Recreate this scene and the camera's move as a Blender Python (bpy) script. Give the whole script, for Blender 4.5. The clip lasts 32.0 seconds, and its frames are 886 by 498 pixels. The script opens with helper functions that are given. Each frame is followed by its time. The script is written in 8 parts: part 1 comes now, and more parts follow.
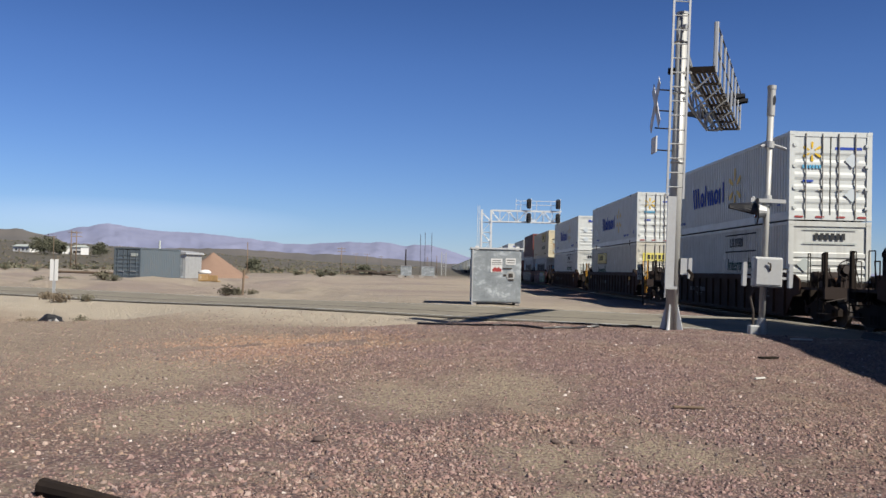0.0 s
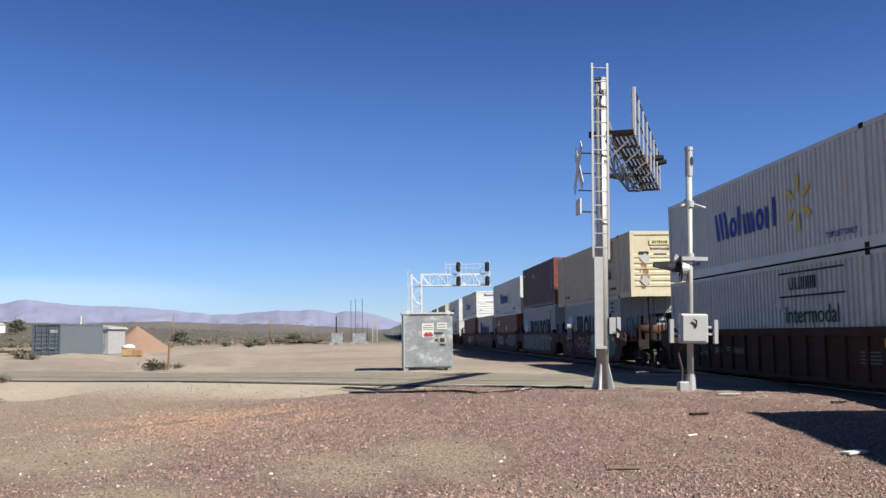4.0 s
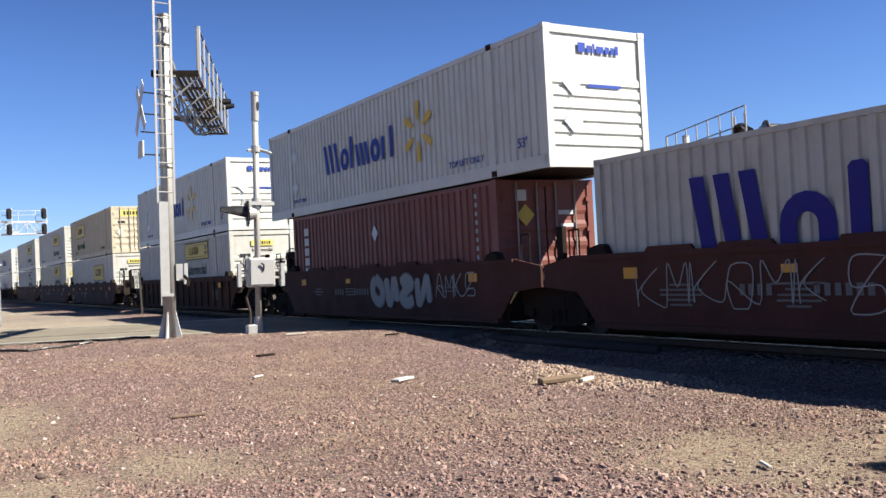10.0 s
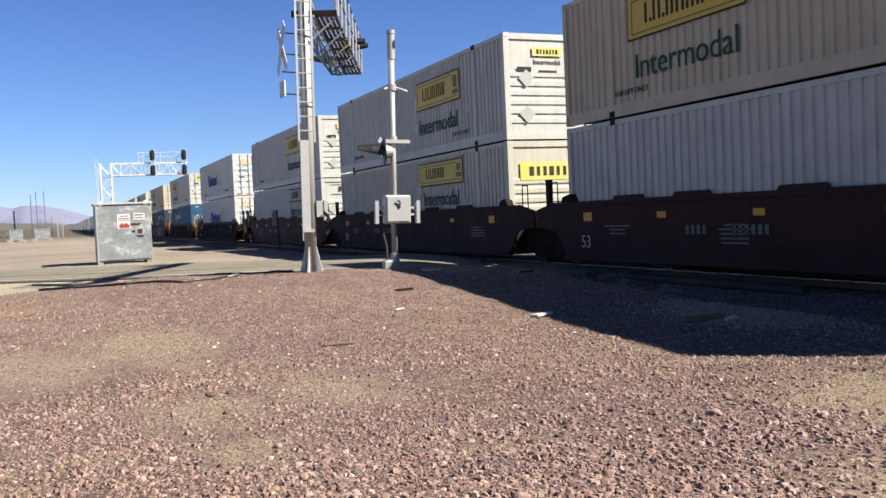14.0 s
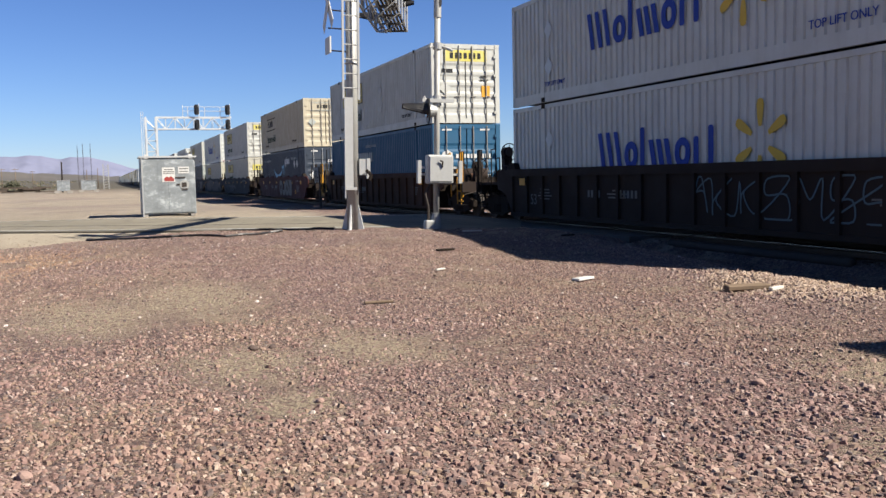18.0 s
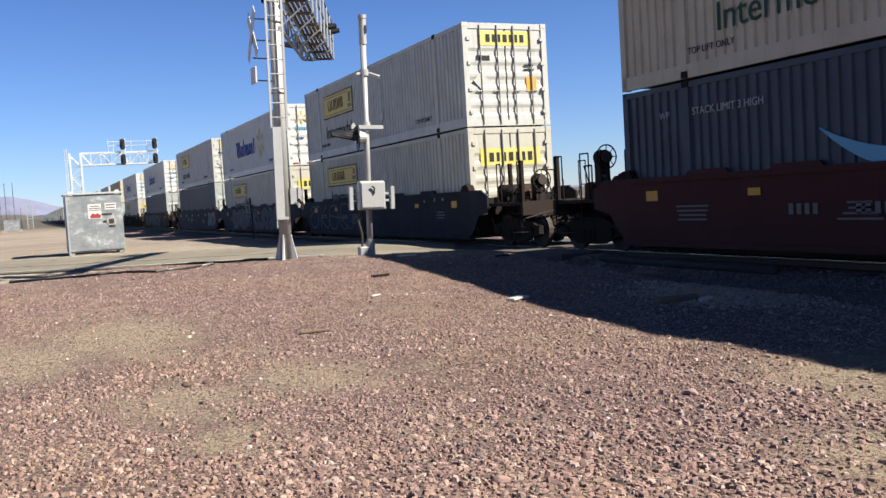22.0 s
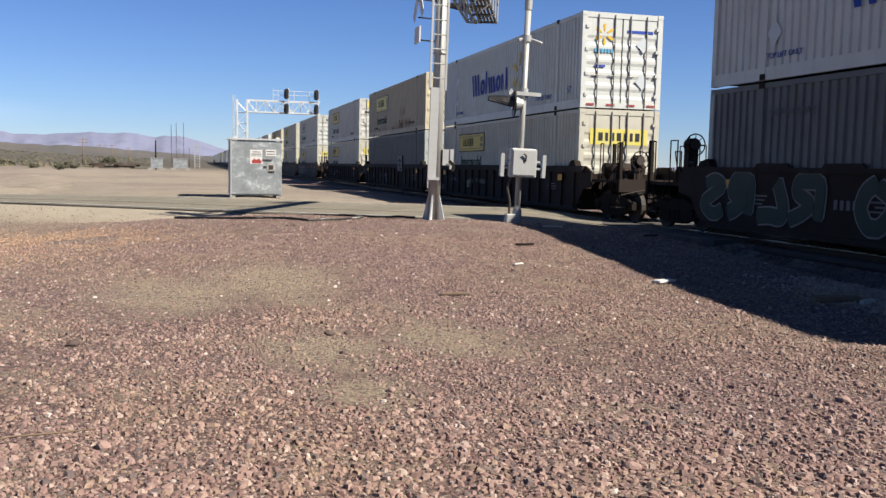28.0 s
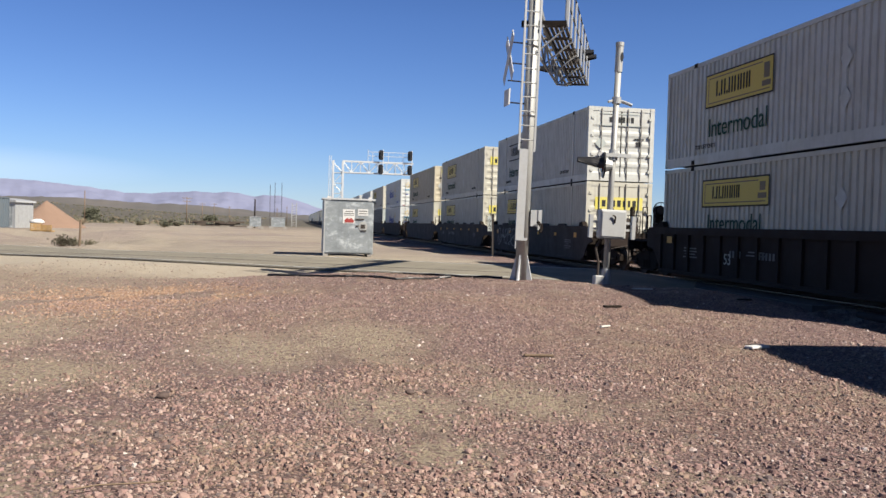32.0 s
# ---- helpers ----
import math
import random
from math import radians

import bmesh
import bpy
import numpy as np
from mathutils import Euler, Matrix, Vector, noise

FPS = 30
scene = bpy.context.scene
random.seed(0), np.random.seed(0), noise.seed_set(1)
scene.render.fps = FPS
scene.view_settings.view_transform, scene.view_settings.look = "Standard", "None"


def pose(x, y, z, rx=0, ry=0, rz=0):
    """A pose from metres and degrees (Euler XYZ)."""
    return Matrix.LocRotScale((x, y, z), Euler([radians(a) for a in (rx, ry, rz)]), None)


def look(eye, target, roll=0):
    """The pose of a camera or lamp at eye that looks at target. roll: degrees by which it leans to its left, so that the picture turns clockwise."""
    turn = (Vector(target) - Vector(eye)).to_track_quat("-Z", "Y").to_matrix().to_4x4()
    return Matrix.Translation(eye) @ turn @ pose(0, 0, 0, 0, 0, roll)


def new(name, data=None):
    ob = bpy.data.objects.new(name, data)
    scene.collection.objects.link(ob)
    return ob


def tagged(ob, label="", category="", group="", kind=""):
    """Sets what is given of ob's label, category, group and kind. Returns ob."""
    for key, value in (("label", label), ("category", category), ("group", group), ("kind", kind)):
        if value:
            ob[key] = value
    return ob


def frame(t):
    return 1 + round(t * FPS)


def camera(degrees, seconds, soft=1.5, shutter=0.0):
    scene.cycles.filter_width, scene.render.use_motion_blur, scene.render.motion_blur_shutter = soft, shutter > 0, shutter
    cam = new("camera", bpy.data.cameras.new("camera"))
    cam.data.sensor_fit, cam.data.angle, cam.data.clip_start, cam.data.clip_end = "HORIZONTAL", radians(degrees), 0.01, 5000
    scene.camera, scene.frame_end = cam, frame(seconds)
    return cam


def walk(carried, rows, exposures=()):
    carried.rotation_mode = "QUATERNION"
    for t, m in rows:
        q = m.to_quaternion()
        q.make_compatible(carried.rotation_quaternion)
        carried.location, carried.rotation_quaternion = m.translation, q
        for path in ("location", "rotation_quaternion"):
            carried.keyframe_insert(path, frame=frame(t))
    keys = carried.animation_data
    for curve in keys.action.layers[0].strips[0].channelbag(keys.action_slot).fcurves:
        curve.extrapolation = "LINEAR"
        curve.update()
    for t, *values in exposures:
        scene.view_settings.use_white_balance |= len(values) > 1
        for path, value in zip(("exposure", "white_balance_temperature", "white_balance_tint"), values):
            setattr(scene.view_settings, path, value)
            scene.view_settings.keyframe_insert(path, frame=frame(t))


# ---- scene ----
cam = camera(52.14, 32.0)
PATH = [
    (0, (0.021, -0.151, 1.481), (0.017, 9.846, 1.711), 1.30),
    (0.5, (0.030, -0.162, 1.486), (0.507, 9.822, 1.787), 0.35),
    (1, (0.015, -0.149, 1.483), (0.642, 9.829, 1.283), 5.59),
    (1.5, (0.042, -0.191, 1.499), (0.786, 9.780, 1.671), 5.29),
    (2, (0.047, -0.195, 1.504), (0.344, 9.778, 2.165), 1.74),
    (2.5, (0.044, -0.193, 1.514), (0.327, 9.762, 2.418), 0.81),
    (4.5, (0.029, -0.079, 1.512), (1.359, 9.789, 2.436), -2.20),
    (5, (0.069, -0.091, 1.506), (2.649, 9.546, 2.201), -2.51),
    (5.5, (0.100, -0.040, 1.505), (4.031, 9.119, 2.307), -1.61),
    (6, (0.103, 0.022, 1.511), (4.316, 9.059, 2.270), -0.51),
    (6.5, (0.109, 0.018, 1.521), (4.349, 9.057, 2.086), 0.27),
    (7, (0.133, 0.009, 1.525), (4.809, 8.839, 1.937), -0.55),
    (7.5, (0.147, 0.015, 1.518), (4.915, 8.799, 1.816), -1.12),
    (8, (0.162, 0.008, 1.512), (4.644, 8.945, 1.728), -0.98),
    (8.5, (0.179, 0.041, 1.506), (5.145, 8.719, 1.665), -2.41),
    (9, (0.170, -0.002, 1.493), (5.254, 8.609, 1.588), -3.94),
    (9.5, (0.180, -0.049, 1.493), (5.447, 8.452, 1.528), -3.85),
    (10, (0.171, -0.051, 1.500), (5.293, 8.536, 1.698), -2.91),
    (10.5, (0.156, -0.041, 1.507), (5.003, 8.702, 1.751), -2.50),
    (11, (0.134, -0.049, 1.501), (5.045, 8.661, 1.620), -2.21),
    (11.5, (0.087, -0.059, 1.480), (4.703, 8.812, 1.552), -1.31),
    (12, (0.013, -0.050, 1.433), (4.635, 8.815, 1.205), -1.85),
    (12.5, (-0.011, 0.007, 1.439), (4.818, 8.752, 0.977), -1.78),
    (13, (-0.035, 0.025, 1.436), (4.663, 8.832, 0.823), -0.04),
    (13.5, (-0.048, 0.032, 1.445), (4.325, 9.008, 0.885), -1.55),
    (14, (-0.071, 0.002, 1.439), (3.814, 9.208, 1.053), -2.59),
    (14.5, (-0.068, 0.004, 1.438), (3.482, 9.345, 1.053), -2.25),
    (15, (-0.068, -0.008, 1.436), (3.055, 9.486, 1.120), -3.47),
    (15.5, (-0.078, 0.005, 1.451), (2.772, 9.575, 0.902), -3.23),
    (17.5, (-0.104, 0.036, 1.440), (3.179, 9.448, 0.650), -1.37),
    (18, (-0.102, 0.038, 1.439), (3.360, 9.385, 0.635), -1.21),
    (18.5, (-0.105, 0.037, 1.446), (3.492, 9.342, 0.755), -1.20),
    (19, (-0.107, 0.029, 1.444), (3.624, 9.287, 0.850), -1.06),
    (19.5, (-0.104, 0.023, 1.443), (3.854, 9.188, 0.861), -1.22),
    (20, (-0.090, 0.011, 1.441), (4.063, 9.095, 0.946), -1.60),
    (20.5, (-0.075, 0.015, 1.444), (4.002, 9.132, 0.926), -1.85),
    (21, (-0.067, 0.020, 1.442), (3.984, 9.141, 0.812), -2.32),
    (21.5, (-0.065, 0.023, 1.443), (4.174, 9.057, 0.789), -3.14),
    (22, (-0.069, 0.019, 1.439), (4.056, 9.112, 0.875), -3.44),
    (22.5, (-0.089, 0.021, 1.438), (3.813, 9.210, 0.867), -2.95),
    (23, (-0.081, 0.023, 1.443), (3.856, 9.186, 0.700), -3.09),
    (23.5, (-0.084, 0.014, 1.452), (3.671, 9.238, 0.545), -2.98),
    (24, (-0.079, 0.031, 1.447), (3.535, 9.306, 0.496), -2.58),
    (24.5, (-0.081, 0.027, 1.441), (3.496, 9.322, 0.552), -2.16),
    (26.5, (-0.051, 0.076, 1.448), (3.825, 9.245, 0.495), 1.67),
    (27, (-0.045, 0.071, 1.450), (3.337, 9.441, 0.579), 0.61),
    (27.5, (-0.068, 0.079, 1.450), (2.988, 9.560, 0.572), 1.03),
    (28, (-0.082, 0.079, 1.453), (2.546, 9.685, 0.556), 1.21),
    (28.5, (-0.076, 0.087, 1.445), (1.940, 9.843, 0.569), 0.55),
    (29, (-0.062, 0.101, 1.452), (1.610, 9.940, 0.814), -0.13),
    (29.5, (-0.020, 0.101, 1.453), (1.597, 9.960, 1.019), 0.74),
    (30, (0.025, 0.083, 1.446), (2.026, 9.863, 0.868), 1.26),
    (30.5, (0.049, 0.073, 1.443), (2.219, 9.814, 0.810), 0.56),
    (31, (0.034, 0.076, 1.448), (1.916, 9.882, 0.908), 0.24),
    (31.5, (0.016, 0.053, 1.457), (1.704, 9.902, 1.071), 0.62),
    (32, (-0.003, 0.044, 1.459), (1.636, 9.906, 1.197), 1.66),
]
walk(cam, [(t, look(eye, target, roll)) for t, eye, target, roll in PATH],
     ((0, 0.77, 6380, 10), (1, 0.90, 6380, 10), (2.5, 1.02, 6380, 10), (4.5, 1.13, 6380, 10), (5, 1.16, 6380, 10), (6, 1.48, 6380, 10), (7, 1.57, 6510, 10), (8, 1.65, 6600, 10), (9, 1.65, 6650, 10), (10, 1.46, 6650, 10), (11, 1.47, 6650, 10), (12, 1.22, 6650, 10), (13, 1.34, 6650, 10), (14, 1.34, 6650, 10), (15, 1.26, 6640, 10), (18, 1.17, 6610, 10), (19, 1.16, 6600, 10), (21, 1.20, 6600, 10), (22, 1.33, 6600, 10), (23, 1.22, 6600, 10), (24, 1.18, 6600, 10), (27, 1.20, 6600, 10), (29, 0.96, 6600, 10), (30, 1.02, 6600, 10), (32, 1.09, 6600, 10)))

# ---------------------------------------------------------------- light
SUN = Vector((5.2, -4.45, 6.28)).normalized()
world = bpy.data.worlds.new("world")
scene.world = world
world.use_nodes = True
wn = world.node_tree
sky = wn.nodes.new("ShaderNodeTexSky")
sky.sky_type, sky.sun_disc = "NISHITA", False
sky.sun_elevation = math.asin(SUN.z)
sky.sun_rotation = math.atan2(SUN.x, SUN.y)
sky.altitude, sky.air_density, sky.dust_density, sky.ozone_density = 300, 1.0, 0.0, 6.0
tint = wn.nodes.new("ShaderNodeMix")
tint.data_type, tint.blend_type = "RGBA", "MULTIPLY"
tint.inputs[0].default_value = 1.0
# paler haze low over the horizon, deeper blue overhead
toward, up, haze = (wn.nodes.new(n) for n in ("ShaderNodeTexCoord", "ShaderNodeSeparateXYZ", "ShaderNodeValToRGB"))
wn.links.new(toward.outputs["Generated"], up.inputs[0])
wn.links.new(up.outputs[2], haze.inputs[0])
haze.color_ramp.elements.new(0.22)
haze.color_ramp.elements.new(0.34)
for e, (p, c) in zip(haze.color_ramp.elements, ((0.0, (0.76, 0.87, 1.16)), (0.22, (0.585, 0.71, 1.02)), (0.34, (0.41, 0.54, 0.82)), (0.62, (0.20, 0.30, 0.45)))):
    e.position, e.color = p, (*c, 1)
# a faint bank of thin cloud low over the western hills
shift, span, bank, veil = (wn.nodes.new(n) for n in ("ShaderNodeMapping", "ShaderNodeVectorMath", "ShaderNodeMapRange", "ShaderNodeMix"))
shift.inputs["Location"].default_value = (0.34 * 4.6, -0.94 * 4.6, -0.046 * 44)
shift.inputs["Scale"].default_value = (4.6, 4.6, 44)
wn.links.new(toward.outputs["Generated"], shift.inputs[0])
span.operation = "LENGTH"
wn.links.new(shift.outputs[0], span.inputs[0])
bank.inputs[1].default_value, bank.inputs[2].default_value, bank.inputs[3].default_value, bank.inputs[4].default_value = 0.3, 1.0, 0.22, 0.0
wn.links.new(span.outputs["Value"], bank.inputs[0])
veil.data_type = "RGBA"
veil.inputs[7].default_value = (8.2, 9.6, 12.4, 1)
wn.links.new(bank.outputs[0], veil.inputs[0])
wn.links.new(haze.outputs[0], tint.inputs[7])
wn.links.new(sky.outputs[0], tint.inputs[6])
wn.links.new(tint.outputs[2], veil.inputs[6])
wn.links.new(veil.outputs[2], wn.nodes["Background"].inputs[0])
wn.nodes["Background"].inputs[1].default_value = 0.05
sun = new("sun", bpy.data.lights.new("sun", "SUN"))
sun.data.energy, sun.data.angle, sun.data.color = 5.0, radians(0.53), (1.0, 0.93, 0.82)
sun.matrix_world = look((0, 0, 50), tuple(Vector((0, 0, 50)) - SUN))

# ---------------------------------------------------------------- materials


def mix_rgb(nt, fac, a, b, blend="MIX"):
    m = nt.nodes.new("ShaderNodeMix")
    m.data_type, m.blend_type = "RGBA", blend
    for sock, v in ((m.inputs[0], fac), (m.inputs[6], a), (m.inputs[7], b)):
        if hasattr(v, "links"):
            nt.links.new(v, sock)
        elif isinstance(v, (int, float)):
            sock.default_value = v
        else:
            sock.default_value = (*v[:3], 1)
    return m.outputs[2]


def noise_tex(nt, coord, scale, detail=4.0, rough=0.6, stretch=None):
    if stretch:
        mp = nt.nodes.new("ShaderNodeMapping")
        mp.inputs["Scale"].default_value = stretch
        nt.links.new(coord, mp.inputs[0])
        coord = mp.outputs[0]
    n = nt.nodes.new("ShaderNodeTexNoise")
    n.inputs["Scale"].default_value, n.inputs["Detail"].default_value, n.inputs["Roughness"].default_value = scale, detail, rough
    nt.links.new(coord, n.inputs["Vector"])
    return n.outputs["Fac"]


def ramp(nt, fac, lo, hi, a=0.0, b=1.0):
    r = nt.nodes.new("ShaderNodeMapRange")
    r.inputs[1].default_value, r.inputs[2].default_value, r.inputs[3].default_value, r.inputs[4].default_value = lo, hi, a, b
    nt.links.new(fac, r.inputs[0])
    return r.outputs[0]


def bump(nt, bsdf, height, strength, distance):
    b = nt.nodes.new("ShaderNodeBump")
    b.inputs["Strength"].default_value, b.inputs["Distance"].default_value = strength, distance
    nt.links.new(height, b.inputs["Height"])
    nt.links.new(b.outputs[0], bsdf.inputs["Normal"])


def blank(name, rough=0.6, metal=0.0):
    m = bpy.data.materials.new(name)
    m.use_nodes = True
    b = m.node_tree.nodes["Principled BSDF"]
    b.inputs["Roughness"].default_value, b.inputs["Metallic"].default_value = rough, metal
    tc = m.node_tree.nodes.new("ShaderNodeTexCoord")
    return m, m.node_tree, b, tc.outputs["Object"]


def weathered(name, col, dirt=(0.12, 0.09, 0.06), amount=0.35, rough=0.55, metal=0.0, scale=1.5, streak=True, rust=0.0, grain=60.0, depth=0.002):
    """Paint or metal with soiling at two scales, runs down the sides, and rust spots."""
    m, nt, b, co = blank(name, rough, metal)
    big = noise_tex(nt, co, scale, 5, 0.65)
    f = ramp(nt, big, 0.42, 0.8, 0, amount)
    c = mix_rgb(nt, f, col, dirt)
    if streak:
        run = noise_tex(nt, co, 3.0, 3, 0.6, (2.2, 2.2, 0.12))
        c = mix_rgb(nt, ramp(nt, run, 0.5, 0.78, 0, amount * 0.8), c, dirt)
    fine = noise_tex(nt, co, grain, 3, 0.7)
    c = mix_rgb(nt, ramp(nt, fine, 0.35, 0.7, 0, 0.16), c, tuple(v * 0.55 for v in col))
    if rust:
        spot = noise_tex(nt, co, 2.3, 6, 0.75, (1, 1, 0.35))
        c = mix_rgb(nt, ramp(nt, spot, 0.62, 0.70, 0, rust), c, (0.17, 0.055, 0.018))
    nt.links.new(c, b.inputs["Base Color"])
    nt.links.new(ramp(nt, big, 0.3, 0.8, rough - 0.1, min(rough + 0.2, 1)), b.inputs["Roughness"])
    bump(nt, b, fine, 0.25, depth)
    return m


def plain(name, col, rough=0.6, metal=0.0):
    m, nt, b, co = blank(name, rough, metal)
    f = noise_tex(nt, co, 25, 4, 0.7)
    c = mix_rgb(nt, ramp(nt, f, 0.3, 0.75, 0, 0.22), col, tuple(v * 0.5 for v in col))
    nt.links.new(c, b.inputs["Base Color"])
    return m


def drift(nt, co):
    """A slow change of hue over the ground, from violet-grey to orange-tan."""
    return mix_rgb(nt, ramp(nt, noise_tex(nt, co, 0.28, 3, 0.55), 0.36, 0.64), (0.965, 0.935, 1.0), (1.0, 0.975, 0.93))


def stone_mat(name, cols, bumpy=True):
    """Loose stones: each stone its own colour."""
    m, nt, b, co = blank(name, 0.85)
    g = nt.nodes.new("ShaderNodeNewGeometry")
    cr = nt.nodes.new("ShaderNodeValToRGB")
    cr.color_ramp.interpolation = "CONSTANT"
    while len(cr.color_ramp.elements) < len(cols):
        cr.color_ramp.elements.new(0.5)
    for i, (e, c) in enumerate(zip(cr.color_ramp.elements, cols)):
        e.position, e.color = i / len(cols), (*c, 1)
    nt.links.new(g.outputs["Random Per Island"], cr.inputs[0])
    f = noise_tex(nt, co, 40, 4, 0.7)
    c = mix_rgb(nt, ramp(nt, f, 0.3, 0.75, 0, 0.4), cr.outputs[0], (0.13, 0.10, 0.085))
    c = mix_rgb(nt, 1.0, c, drift(nt, co), "MULTIPLY")
    nt.links.new(c, b.inputs["Base Color"])
    bump(nt, b, f, 0.4, 0.004)
    return m


M = {}
M["walmart"] = weathered("paint_white_cool", (0.5042, 0.5267, 0.506), amount=0.16, rough=0.45)
M["jbwhite"] = weathered("paint_white", (0.4603, 0.4712, 0.441), amount=0.28, rough=0.5)
M["jbcream"] = weathered("paint_cream", (0.4546, 0.4425, 0.371), amount=0.28, rough=0.5)
M["beige"] = weathered("paint_beige", (0.465, 0.425, 0.32), (0.235, 0.175, 0.105), amount=0.35, rough=0.6, rust=0.2)
M["rusty"] = weathered("paint_rusty_cream", (0.385, 0.362, 0.285), (0.24, 0.185, 0.115), amount=0.35, rough=0.65, rust=0.35)
M["rustend"] = weathered("paint_rust_eaten", (0.47, 0.44, 0.315), (0.40, 0.275, 0.135), amount=0.6, rough=0.65, scale=0.9, rust=0.6)
M["maroon"] = weathered("paint_maroon", (0.0524, 0.00975, 0.0126), amount=0.25)
M["redox"] = weathered("paint_oxide_red", (0.154, 0.0315, 0.021), amount=0.3, rust=0.2)
M["maersk"] = weathered("paint_grey_blue", (0.28, 0.322, 0.35), amount=0.25)
M["matson"] = weathered("paint_offwhite", (0.433, 0.433, 0.392), amount=0.3)
M["chblue"] = weathered("paint_blue", (0.00225, 0.0748, 0.162), (0.05, 0.06, 0.06), amount=0.12)
M["navy"] = weathered("paint_navy", (0.019, 0.033, 0.056), amount=0.15)
M["grey53"] = weathered("paint_grey", (0.088, 0.098, 0.10), amount=0.25)
M["palegrey"] = weathered("paint_pale_grey", (0.35, 0.385, 0.363), amount=0.25)
M["carbrown"] = weathered("car_brown", (0.0375, 0.0199, 0.0132), (0.04, 0.028, 0.02), 0.6, rough=0.75, rust=0.35)
M["carrust"] = weathered("car_rust_brown", (0.0662, 0.0331, 0.0199), (0.04, 0.028, 0.02), 0.6, rough=0.8, rust=0.4)
M["carbnsf"] = weathered("car_oxide", (0.076, 0.031, 0.024), (0.046, 0.032, 0.027), 0.55, rough=0.75)
M["carmaroon"] = weathered("car_maroon", (0.064, 0.0175, 0.0165), (0.05, 0.03, 0.025), 0.45, rough=0.7)
M["carnavy"] = weathered("car_navy", (0.0123, 0.015, 0.023), (0.048, 0.04, 0.032), 0.45, rough=0.7)
M["cargrey"] = weathered("car_grey_brown", (0.0574, 0.0486, 0.0442), (0.04, 0.032, 0.024), 0.5, rough=0.75)
M["cardark"] = weathered("car_dark_brown", (0.0265, 0.0186, 0.0159), (0.032, 0.024, 0.02), 0.5, rough=0.75)
M["cardkred"] = weathered("car_dark_red", (0.045, 0.0185, 0.0165), (0.038, 0.028, 0.024), 0.5, rough=0.75)
M["under"] = weathered("undergear", (0.0147, 0.011, 0.0092), (0.035, 0.025, 0.018), 0.6, rough=0.9)
M["steel"] = weathered("wheel_steel", (0.036, 0.028, 0.023), (0.022, 0.016, 0.012), 0.6, rough=0.7, metal=0.1)
M["rustwash"] = weathered("rust_wash", (0.30, 0.16, 0.065), (0.14, 0.06, 0.025), 0.8, rough=0.85, scale=3.0)
M["rustrun"] = weathered("rust_run", (0.16, 0.076, 0.0342), (0.076, 0.0342, 0.0152), 0.6, rough=0.85)
M["galv"] = weathered("galvanised", (0.40, 0.41, 0.41), (0.25, 0.25, 0.24), 0.5, rough=0.5, metal=0.4, scale=4)
M["grating"] = weathered("dull_zinc", (0.17, 0.16, 0.145), (0.10, 0.085, 0.07), 0.5, rough=0.65, metal=0.3, scale=4)
M["lockrod"] = weathered("dusty_zinc_rod", (0.26, 0.25, 0.23), (0.14, 0.11, 0.08), 0.5, rough=0.55, metal=0.2, scale=4)
M["alu"] = weathered("aluminium_paint", (0.37, 0.375, 0.36), (0.24, 0.23, 0.21), 0.45, rough=0.5, metal=0.25, scale=5)


def zinc():
    """Old galvanised sheet: dull grey with pale cloudy blooms and spangle."""
    m, nt, b, co = blank("zinc_sheet", 0.5, 0.3)
    bloom = noise_tex(nt, co, 1.5, 6, 0.72, (1.0, 1.0, 1.5))
    c = mix_rgb(nt, ramp(nt, bloom, 0.36, 0.56), (0.185, 0.205, 0.215), (0.265, 0.29, 0.30))
    c = mix_rgb(nt, ramp(nt, bloom, 0.54, 0.64, 0, 0.85), c, (0.50, 0.535, 0.55))
    spot = noise_tex(nt, co, 6.0, 5, 0.75)
    c = mix_rgb(nt, ramp(nt, spot, 0.55, 0.68, 0, 0.5), c, (0.48, 0.51, 0.53))
    runs = noise_tex(nt, co, 4.0, 3, 0.6, (2.0, 2.0, 0.15))
    c = mix_rgb(nt, ramp(nt, runs, 0.52, 0.75, 0, 0.45), c, (0.14, 0.155, 0.16))
    nt.links.new(c, b.inputs["Base Color"])
    bump(nt, b, spot, 0.15, 0.003)
    return m


M["cabinet"] = zinc()
M["brightgalv"] = weathered("bright_galvanised", (0.50, 0.52, 0.53), (0.4, 0.41, 0.41), 0.3, rough=0.5, metal=0.1, scale=2)
for q in ("under", "carbrown", "carrust", "carbnsf", "carmaroon", "carnavy", "cargrey", "cardark", "cardkred"):
    M[q].node_tree.nodes["Principled BSDF"].inputs["Specular IOR Level"].default_value = 0.15
M["black"] = plain("black_paint", (0.012, 0.012, 0.013), 0.45)
M["rubber"] = plain("rubber", (0.02, 0.02, 0.02), 0.8)
M["white"] = plain("white_mark", (0.546, 0.546, 0.532), 0.6)
M["yellow"] = plain("yellow_mark", (0.53, 0.39, 0.028), 0.5)
M["sunyellow"] = plain("sun_yellow_mark", (0.559, 0.363, 0.014), 0.5)
M["cream_sign"] = weathered("bleached_sign", (0.52, 0.48, 0.21), (0.46, 0.43, 0.3), 0.6, rough=0.55, scale=2.0)
M["lemon"] = weathered("faded_lemon_sign", (0.56, 0.49, 0.085), (0.52, 0.48, 0.30), 0.7, rough=0.5, scale=2.5)
M["pale_lemon"] = weathered("bleached_yellow_sign", (0.43, 0.34, 0.055), (0.34, 0.31, 0.22), 0.8, rough=0.55, scale=0.7)
M["orange"] = plain("amber_mark", (0.62, 0.30, 0.02), 0.55)
